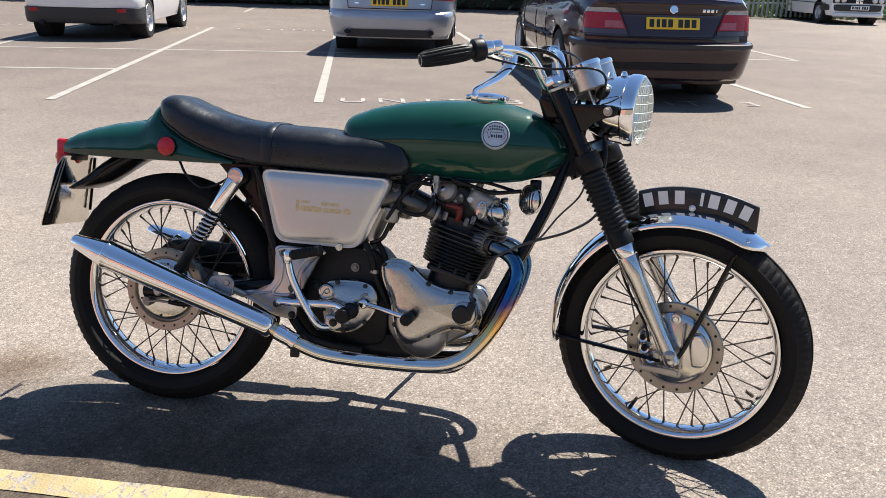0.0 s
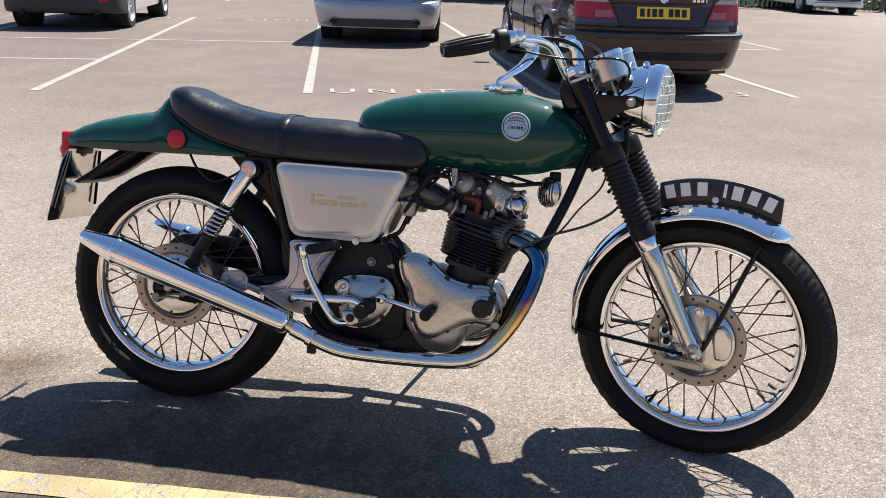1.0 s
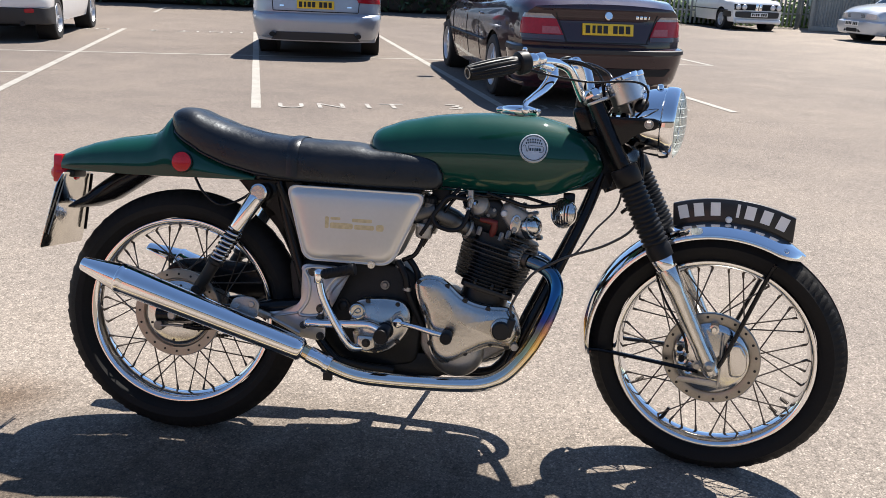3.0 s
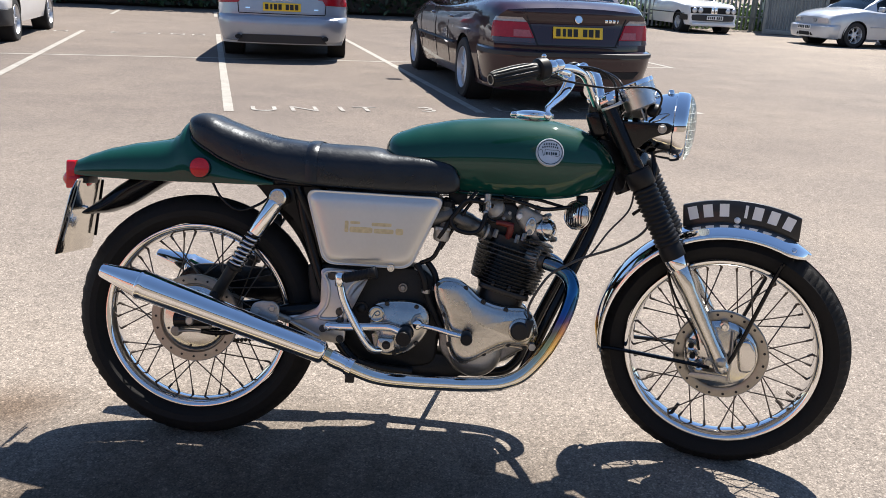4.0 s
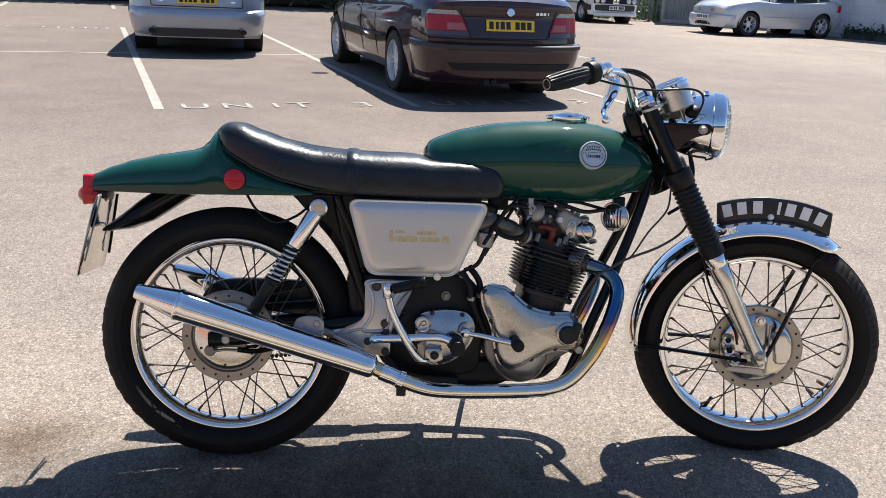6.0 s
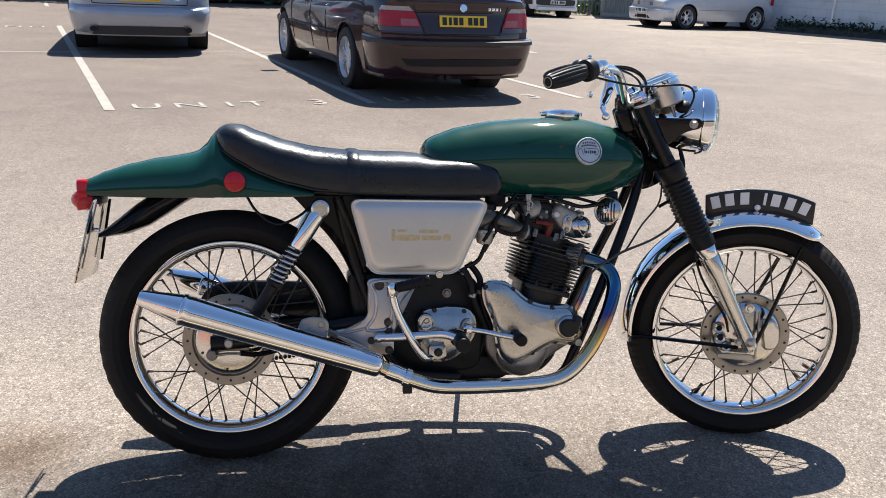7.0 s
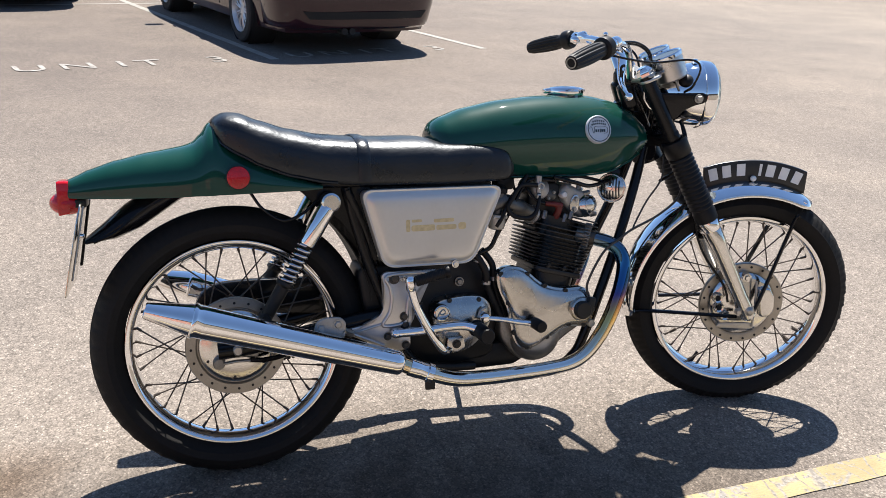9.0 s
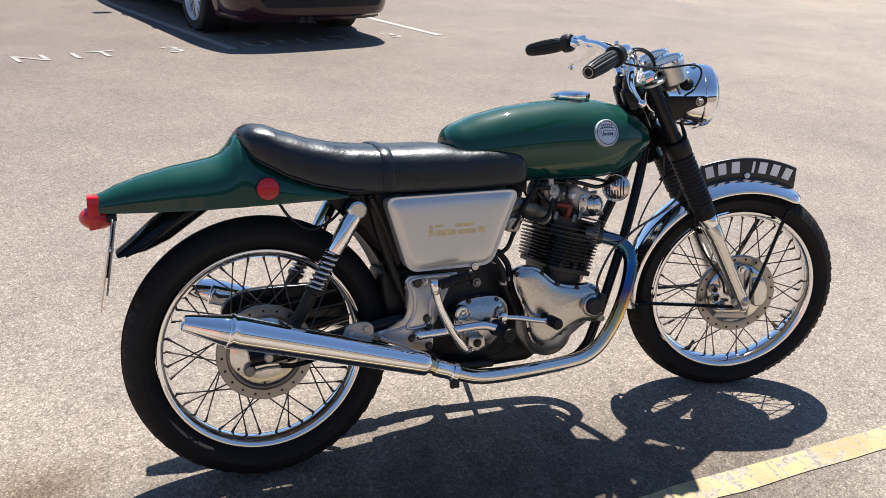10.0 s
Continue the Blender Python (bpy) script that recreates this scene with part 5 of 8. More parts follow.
def wheels():
    w, am = wheel("rear_wheel", W_REAR, 0.334, 0.052, Matrix(), 0.108, 0.046, 0.085, 0.045, "chrome spoked rear wheel with a fat black tyre")
    # alloy hub with a drilled flange on the right
    bm = bmesh.new()
    lathe(bm, [(0.0, 0.050), (0.092, 0.050), (0.096, 0.058), (0.118, 0.058), (0.120, 0.055), (0.120, 0.048), (0.085, 0.044), (0.05, 0.03), (0.042, -0.03), (0.085, -0.045), (0.085, -0.055), (0.0, -0.055)], 64, am)
    hub = part("hub", bm, M_HUB, w, "dull alloy hub with a drilled flange", 30)
    bm = bmesh.new()
    for k in range(20):
        a = 2 * math.pi * k / 20
        lathe(bm, [(0, 0.0590), (0.0032, 0.0590), (0.0032, 0.057)], 10, am @ Matrix.Translation((0.1065 * math.cos(a), 0.1065 * math.sin(a), 0)))
    part("flange_hole", bm, M_DARK, hub, kind="stuff")
    bm = bmesh.new()
    lathe(bm, [(0, 0.105), (0.009, 0.105), (0.013, 0.100), (0.013, 0.088), (0.017, 0.087), (0.017, 0.07)], 24, am)
    part("axle_nut", bm, M_CAST, w)
    # polished dish inside the drilled flange
    bm = bmesh.new()
    lathe(bm, [(0.0, 0.0665), (0.030, 0.066), (0.055, 0.064), (0.078, 0.0605), (0.087, 0.057), (0.090, 0.052), (0.090, 0.046)], 56, am)
    part("hub_dish", bm, M_POLISHED, hub, "polished alloy hub dish", 40)
    for k in range(6):
        a = 2 * math.pi * (k + 0.4) / 6
        bm = bmesh.new()
        lathe(bm, [(0, 0.0625), (0.0035, 0.0625), (0.0035, 0.058)], 8, am @ Matrix.Translation((0.076 * math.cos(a), 0.076 * math.sin(a), 0)))
        part("dish_rivet", bm, M_FIN, w)
    # speedometer drive: an oily box on the axle, its pale lever arm and the dark cable leaving it
    bm = bmesh.new()
    side_slab(bm, round_corners([(-0.030, 0.338), (0.010, 0.338), (0.048, 0.318), (0.050, 0.306), (-0.012, 0.308), (-0.030, 0.318)], 0.008, 3), -0.080, 0.014, 0.003)
    drive = part("speedometer_drive", bm, M_DULL, w, "oily speedometer drive box")
    bm = bmesh.new()
    lathe(bm, [(0, 0.084), (0.012, 0.083), (0.0145, 0.078), (0.0145, 0.062)], 20, am @ Matrix.Translation((-0.044, -0.034, 0)))
    part("drive_cap", bm, M_DULL, drive)
    bm = bmesh.new()
    tube(bm, [(-0.034, -0.084, 0.298), (-0.005, -0.086, 0.302), (0.028, -0.086, 0.301)], 0.006, 10, flat=0.6)
    part("lever_arm", bm, M_CAST, drive, "pale alloy lever arm", 60)
    bm = bmesh.new()
    tube(bm, [(0.026, -0.082, 0.301), (0.058, -0.082, 0.297), (0.088, -0.081, 0.299), (0.12, -0.080, 0.306)], 0.0065, 8)
    part("drive_cable", bm, M_BLACK, drive)
    # sprocket and brake drum on the far side
    bm = bmesh.new()
    lathe(bm, [(0.0, -0.052), (0.10, -0.052), (0.102, -0.054), (0.102, -0.085), (0.09, -0.09), (0, -0.09)], 48, am)
    part("brake_drum", bm, M_DULL, w)

    w, am = wheel("front_wheel", W_FRONT, 0.3265, 0.045, STEER, 0.110, 0.038, 0.060, 0.045, "chrome spoked front wheel turned to the right")
    bm = bmesh.new()
    lathe(bm, [(0.096, 0.050), (0.102, 0.052), (0.120, 0.052), (0.1225, 0.049), (0.1225, 0.042), (0.110, 0.038), (0.100, 0.0), (0.06, -0.03), (0.062, -0.05), (0.0, -0.055)], 72, am)
    hub = part("hub", bm, M_HUB, w, "cast alloy brake drum with a drilled rim", 30)
    bm = bmesh.new()
    for k in range(20):
        a = 2 * math.pi * (k + 0.5) / 20
        lathe(bm, [(0, 0.0530), (0.0036, 0.0530), (0.0036, 0.051)], 10, am @ Matrix.Translation((0.1115 * math.cos(a), 0.1115 * math.sin(a), 0)))
    part("flange_hole", bm, M_DARK, hub, kind="stuff")
    # polished brake plate with its air scoop, fixed to the fork
    bm = bmesh.new()
    lathe(bm, [(0.0, 0.070), (0.030, 0.069), (0.050, 0.064), (0.080, 0.060), (0.091, 0.056), (0.095, 0.051), (0.095, 0.045)], 64, am)
    bp = part("brake_plate", bm, M_POLISHED, w, "polished alloy brake plate", 35)
    bm = bmesh.new()
    scoop = round_corners([(0.050, -0.036), (0.078, -0.034), (0.090, -0.012), (0.088, 0.026), (0.070, 0.056), (0.036, 0.054), (0.042, 0.005)], 0.010, 5)
    slab(bm, scoop, 0.018, am @ Matrix.Translation((0, 0, 0.058)), 0.008, seg=4)
    part("air_scoop", bm, M_POLISHED, bp, "", 50)
    bm = bmesh.new()
    lathe(bm, [(0.0, 0.074), (0.006, 0.074), (0.008, 0.070), (0.0125, 0.069), (0.0135, 0.050)], 24, am @ Matrix.Translation((0.002, 0.084, 0)))
    part("pivot_boss", bm, M_POLISHED, bp)
    for x, z in ((-0.077, 0.023), (-0.071, -0.006), (-0.052, -0.030)):
        bm = bmesh.new()
        lathe(bm, [(0.008, 0.066), (0.008, 0.073), (0.013, 0.075), (0.015, 0.072), (0.015, 0.056)], 24, am @ Matrix.Translation((x, -z * -1, 0)))
        part("brake_boss", bm, M_POLISHED, bp)
        bm = bmesh.new()
        lathe(bm, [(0, 0.0685), (0.0085, 0.0685), (0.0085, 0.06)], 20, am @ Matrix.Translation((x, -z * -1, 0)))
        part("boss_recess", bm, M_DARK, bp)
    # brake arms and link rod
    bm = bmesh.new()
    slab(bm, round_corners([(-0.080, -0.062), (0.026, -0.066), (0.032, -0.050), (0.004, -0.046), (-0.074, -0.048)], 0.006, 3), 0.006, am @ Matrix.Translation((0, 0, 0.080)), 0.0015)
    tube(bm, [am @ Vector((0.024, -0.058, 0.088)), am @ Vector((0.027, 0.0, 0.086)), am @ Vector((0.026, 0.078, 0.080))], 0.0032, 8)
    part("brake_arm", bm, M_CAST, w, "polished brake lever arm and link")
    bm = bmesh.new()
    lathe(bm, [(0, 0.122), (0.006, 0.122), (0.009, 0.119), (0.014, 0.117), (0.014, 0.106), (0.018, 0.104), (0.018, 0.07)], 24, am)
    part("axle_nut", bm, M_CAST, w)
    # wire-wound balance weights on three spokes
    for a, r0 in ((-150, 0.195), (-38, 0.200), (-28, 0.205)):
        c = Vector((math.cos(radians(a)), 0, math.sin(radians(a))))
        t = Vector((-c.z, 0, c.x))
        line = []
        for k in range(61):
            q = 2 * math.pi * 6 * k / 60
            line.append(STEER @ (W_FRONT + c * (r0 + 0.022 * k / 60) + (t * math.cos(q) + Vector((0, 1, 0)) * math.sin(q)) * 0.0042 + Vector((0, -0.008, 0))))
        bm = bmesh.new()
        tube(bm, line, 0.0014, 5)
        part("balance_weight", bm, M_SPOKE, w, "wire-wound spoke weight", 60)
    # tyre valve
    bm = bmesh.new()
    a = radians(-118)
    d = Vector((math.cos(a), 0, math.sin(a)))
    tube(bm, [STEER @ (W_FRONT + d * 0.235), STEER @ (W_FRONT + d * 0.200)], [0.0055, 0.0045], 8)
    part("tyre_valve", bm, M_GAITER, w, "black rubber valve")


wheels()


def forks():
    """Yokes, stanchions in rubber gaiters, alloy sliders."""
    for sd in (-1, 1):
        base = W_FRONT + Vector((0, sd * 0.095, 0)) - 0.004 * AHEAD

        def at(s, o=base):
            return fork(o + AXIS * s)

        leg = None
        bm = bmesh.new()
        am = axis_matrix(fork(base), STEER.to_3x3() @ AXIS)
        lathe(bm, [(0.0, -0.030), (0.016, -0.030), (0.021, -0.022), (0.022, 0.02), (0.0205, 0.05), (0.0225, 0.12), (0.0235, 0.205), (0.027, 0.222), (0.0275, 0.268), (0.026, 0.272), (0.022, 0.275)], 36, am)
        leg = part("fork_leg", bm, M_POLISHED, BIKE, "polished alloy fork slider with a black gaiter", 30)
        bm = bmesh.new()
        lathe(bm, [(0.026, 0.268), (0.0285, 0.272), (0.0285, 0.300), (0.026, 0.303), (0.0255, 0.32)], 36, am)
        part("seal_holder", bm, M_CHROME, leg, "chrome seal holder")
        bm = bmesh.new()
        prof = [(0.024, 0.300), (0.031, 0.300), (0.032, 0.325), (0.029, 0.335)]
        z = 0.338
        for k in range(13):
            prof += [(0.0285, z), (0.0335, z + 0.0045), (0.0335, z + 0.0075), (0.0285, z + 0.012)]
            z += 0.0125
        prof += [(0.029, z), (0.034, z + 0.004), (0.035, z + 0.04), (0.033, z + 0.047), (0.024, z + 0.048)]
        lathe(bm, prof, 32, am)
        part("fork_gaiter", bm, M_GAITER, leg, "ribbed black rubber gaiter", 50)
        bm = bmesh.new()
        lathe(bm, [(0.0200, z + 0.03), (0.0200, 0.735), (0.0195, 0.738), (0.0, 0.738)], 32, am)
        part("fork_shroud", bm, M_BLACK, leg, "black enamelled fork shroud")
        bm = bmesh.new()
        lathe(bm, [(0.0, 0.762), (0.012, 0.762), (0.016, 0.758), (0.021, 0.752), (0.022, 0.74), (0.0, 0.74)], 6, am)
        part("fork_cap_nut", bm, M_CHROME, leg)
        if sd < 0:
            bolt(leg, base + Vector((-0.026, -0.012, -0.002)), (0, -1, 0), 0.008, 0.008, m=STEER)
    for s, t, nm in ((0.735, 0.013, "top_yoke"), (0.555, 0.035, "bottom_yoke")):
        bm = bmesh.new()
        out = round_corners([(-0.018, -0.115), (0.016, -0.115), (0.018, -0.08), (-0.005, -0.03), (-0.005, 0.03), (0.018, 0.08), (0.016, 0.115), (-0.018, 0.115), (-0.048, 0.035), (-0.048, -0.035)], 0.024, 5)
        m = STEER @ Matrix.Translation(W_FRONT + AXIS * s) @ Matrix((AHEAD, Vector((0, 1, 0)), AXIS)).transposed().to_4x4()
        slab(bm, out, t, m @ Matrix.Translation((0, 0, -t / 2)), 0.005)
        part(nm, bm, M_CAST if nm == "top_yoke" else M_BLACK, BIKE, "alloy top yoke" if nm == "top_yoke" else "black bottom yoke")
    bm = bmesh.new()
    o = W_FRONT - 0.06 * AHEAD
    tube(bm, [fork(o + AXIS * 0.50), fork(o + AXIS * 0.69)], 0.033, 24)
    head = part("steering_head", bm, M_BLACK, BIKE, "black steering head", 40)
    for sd in (-1, 1):
        bm = bmesh.new()
        side_slab(bm, round_corners([(1.052, 0.872), (1.098, 0.872), (1.150, 0.790), (1.140, 0.738), (1.080, 0.730), (1.062, 0.800)], 0.012, 3), sd * 0.036 - 0.004, 0.008, 0.002, 1)
        part("head_gusset", bm, M_BLACK, head)
    # brace behind the lower legs
    bm = bmesh.new()
    tube(bm, [fork(W_FRONT + Vector((0, y, 0)) + AXIS * 0.245 + AHEAD * x) for y, x in ((-0.075, 0.0), (-0.055, -0.03), (0.055, -0.03), (0.075, 0.0))], 0.008, 8)
    part("mudguard_bridge", bm, M_BLACK, BIKE)


forks()


def front_mudguard():
    """A chrome blade with rolled edges round the front wheel, black stays, and the curved plate on top."""
    c = W_FRONT
    R = 0.331
    a0, a1 = radians(55.5), radians(187)
    bm = bmesh.new()
    rings = []
    n = 64
    prof = [(0.0575, -0.012), (0.0585, -0.006), (0.056, -0.003), (0.052, 0.0), (0.040, 0.010), (0.026, 0.017), (0.010, 0.021), (0, 0.0215)]
    prof = [(-y, r) for y, r in prof] + [(y, r) for y, r in reversed(prof[:-1])]
    for k in range(n + 1):
        a = a0 + (a1 - a0) * k / n
        nose = max(0.0, 1 - (a - a0) / radians(9))
        tail = max(0.0, 1 - (a1 - a) / radians(4))
        taper = 1 - 0.75 * nose ** 2 - 0.15 * tail ** 2
        lift = 0.006 * nose
        ring = []
        for off in (0.0, -0.002):
            row = [fork(c + Vector(((R + r * (1 - 0.5 * nose) + lift + off) * math.cos(a), y * taper, (R + r * (1 - 0.5 * nose) + lift + off) * math.sin(a)))) for y, r in prof]
            ring += row if off == 0.0 else row[::-1]
        rings.append(ring)
    skin(bm, rings)
    g = part("front_mudguard", bm, M_CHROME, BIKE, "chrome front mudguard blade", 60)
    for sd in (-1, 1):
        y = sd * 0.061
        for nm, pts in (("rear_stay", [(1.128, y, 0.306), (1.18, y, 0.306), (1.415, sd * 0.092, 0.300)]), ("front_stay", [(1.572, y, 0.592), (1.555, y, 0.560), (1.470, sd * 0.092, 0.335), (1.445, sd * 0.098, 0.318)])):
            bm = bmesh.new()
            tube(bm, catmull([fork(p) for p in pts], 5), 0.0075, 8, flat=0.75)
            part(nm, bm, M_BLACK, g, "black stay")
    # plate: an arched slab standing along the blade
    bm = bmesh.new()
    r0, r1 = 0.353, 0.412
    out = [(c.x + r0 * math.cos(a), c.z + r0 * math.sin(a)) for a in np.radians(np.linspace(62.5, 111.5, 22))] + [(c.x + r1 * math.cos(a), c.z + r1 * math.sin(a)) for a in np.radians(np.linspace(109, 66.5, 22))]
    out = round_corners(out, 0.003, 2)
    side_slab(bm, out, -0.005, 0.010, 0.0035, 2, m=STEER)
    p = part("number_plate", bm, M_PLATE_BLACK, g, "curved black number plate with plain white bars", 40)
    for ang in (106.0, 100.3, 94.2, 86.0, 81.6, 75.6, 69.6):
        a = radians(ang)
        wdt = 0.0075 if ang == 86.0 else 0.024
        bm = bmesh.new()
        mid = Vector((c.x + 0.385 * math.cos(a), 0, c.z + 0.385 * math.sin(a)))
        box(bm, (wdt, 0.0015, 0.034), STEER @ Matrix.Translation(mid + Vector((0, -0.0062, 0))) @ Matrix.Rotation(-(a - math.pi / 2), 4, "Y"), 0.0)
        part("lettering_bar", bm, M_LETTER_WHITE, p)
    bm = bmesh.new()
    bmesh.ops.create_uvsphere(bm, u_segments=14, v_segments=8, radius=0.0085, matrix=Matrix.Translation(fork((c.x + 0.361 * math.cos(radians(89)), -0.014, c.z + 0.361 * math.sin(radians(89))))))
    part("plate_bolt", bm, M_LETTER_WHITE, g, "white dome nut")
    for sd in (-1, 1):
        bolt(g, (1.59, sd * 0.045, 0.625), (0.3, sd, 0.8), 0.006, 0.004, M_CHROME, STEER, "guard_bolt")


front_mudguard()


def headlamp():
    """A chrome lamp shell on black ears, with a ribbed glass."""
    c = Vector((1.253, 0, 0.918))
    ax = Vector((1, 0, -0.04)).normalized()
    m = STEER @ axis_matrix(c, ax)
    bm = bmesh.new()
    prof = [(0.0, -0.132), (0.020, -0.129), (0.040, -0.116), (0.058, -0.092), (0.073, -0.058), (0.0835, -0.020), (0.0882, 0.012)]
    lathe(bm, prof, 56, m)
    lamp = part("headlamp", bm, M_CHROME, BIKE, "chrome headlamp shell", 60)
    bm = bmesh.new()
    lathe(bm, [(0.0870, 0.010), (0.0905, 0.0115), (0.0918, 0.016), (0.0920, 0.026), (0.0912, 0.036), (0.0890, 0.043), (0.0850, 0.0455), (0.0835, 0.043)], 56, m)
    part("lamp_rim", bm, M_CHROME, lamp, "", 60)
    bm = bmesh.new()
    prof = [(0.0845, 0.040), (0.0845, 0.043)] + [(0.0845 * math.cos(t), 0.043 + 0.024 * math.sin(t)) for t in np.linspace(0.15, math.pi / 2, 9)]
    lathe(bm, prof, 48, m)
    part("lamp_glass", bm, M_LAMP_GLASS, lamp, "clear ribbed lamp glass", 60).visible_shadow = False
    bm = bmesh.new()
    for k in np.linspace(-0.07, 0.07, 15):
        h = math.sqrt(max(0.0, 0.082 ** 2 - k * k))
        pts = []
        for t in np.linspace(-1, 1, 9):
            rr = math.hypot(k, t * h)
            pts.append(m @ Vector((k, t * h, 0.043 + 0.024 * math.sqrt(max(0.0, 1 - (rr / 0.0845) ** 2)) - 0.0012)))
        tube(bm, pts, 0.0009, 4)
    for k in np.linspace(-0.065, 0.065, 7):
        h = math.sqrt(0.082 ** 2 - k * k)
        tube(bm, [m @ Vector((t * h, k, 0.043 + 0.024 * math.sqrt(max(0.0, 1 - (math.hypot(k, t * h) / 0.0845) ** 2)) - 0.0010)) for t in np.linspace(-1, 1, 9)], 0.0012, 4)
    part("glass_ribs", bm, M_GLASS_RIB, lamp, kind="stuff").visible_shadow = False
    bm = bmesh.new()
    lathe(bm, [(0.0835, 0.041), (0.075, 0.030), (0.055, 0.005), (0.03, -0.015), (0.0, -0.02)], 40, m)
    part("reflector_bowl", bm, M_BOWL, lamp, "", 60)
    # ears
    for sd in (-1, 1):
        bm = bmesh.new()
        out = round_corners([(1.128, 0.934), (1.190, 0.934), (1.256, 0.935), (1.266, 0.922), (1.258, 0.908), (1.232, 0.902), (1.205, 0.889), (1.186, 0.868), (1.165, 0.860), (1.145, 0.905)], 0.010, 4)
        side_slab(bm, out, sd * 0.098 - 0.003 if sd < 0 else sd * 0.098 - 0.003, 0.006, 0.002, 2, m=STEER)
        ear = part("lamp_bracket", bm, M_BLACK, BIKE, "black pressed lamp bracket")
        bolt(ear, (1.240, sd * 0.103, 0.920), (0, sd, 0), 0.0085, 0.008, M_CAST, STEER)
    # rubber plug and top switches
    bm = bmesh.new()
    lathe(bm, [(0, 0.013), (0.010, 0.012), (0.016, 0.008), (0.0205, 0.002), (0.0215, -0.010)], 24, STEER @ axis_matrix((1.214, -0.060, 0.962), (-0.30, -0.62, 0.72)))
    part("cable_grommet", bm, M_GAITER, lamp)
    for x in (1.215, 1.25):
        bm = bmesh.new()
        lathe(bm, [(0, 0.012), (0.006, 0.011), (0.008, 0.006), (0.009, 0)], 16, STEER @ axis_matrix((x, -0.012, 1.003 if x > 1.23 else 1.0), (0, 0, 1)))
        part("lamp_switch", bm, M_CHROME, lamp)


headlamp()


def instruments():
    for sd in (-1, 1):
        ax = Vector((-0.40, 0, 0.92)).normalized()
        m = STEER @ axis_matrix(Vector((1.155, sd * 0.056, 1.026)) - ax * 0.066, ax)
        bm = bmesh.new()
        lathe(bm, [(0.0, 0.0), (0.036, 0.0), (0.0405, 0.004), (0.0412, 0.05), (0.0412, 0.060)], 40, m)
        g = part("instrument", bm, M_HANGER, BIKE, "bright metal instrument can with a chrome bezel", 40)
        bm = bmesh.new()
        lathe(bm, [(0.0412, 0.058), (0.0436, 0.060), (0.0436, 0.068), (0.041, 0.071), (0.036, 0.068)], 40, m)
        part("bezel", bm, M_CHROME, g)
        bm = bmesh.new()
        lathe(bm, [(0.037, 0.066), (0, 0.066)], 40, m)
        part("dial", bm, M_INK, g, "black instrument dial")
        bm = bmesh.new()
        lathe(bm, [(0.0365, 0.0685), (0, 0.0695)], 40, m)
        part("dial_glass", bm, M_LAMP_GLASS, g).visible_shadow = False
        # rubber-mounted studs under the can, and its drive cable
        for k in (-0.022, 0.022):
            bm = bmesh.new()
            tube(bm, [m @ Vector((k, 0, 0.004)), m @ Vector((k * 0.9, 0, -0.030))], 0.0032, 8)
            part("mounting_stud", bm, M_CAST, g)
        cable_line = catmull([m @ Vector((0, 0, 0)), m @ Vector((0, 0, -0.03)), fork((1.150, sd * 0.035, 0.88)), fork((1.140, sd * 0.02, 0.80))], 6)
        bm = bmesh.new()
        tube(bm, cable_line, 0.0045, 8)
        part("drive_cable", bm, M_BLACK, g, "black instrument cable", 60)
    bm = bmesh.new()
    slab(bm, rounded(0.058, 0.235, 0.022), 0.008, STEER @ Matrix.Translation((1.112, 0, 0.966)) @ pose(0, 0, 0, 0, -24, 0), 0.002)
    part("instrument_bracket", bm, M_HANGER, BIKE, "bright alloy instrument bracket")


instruments()


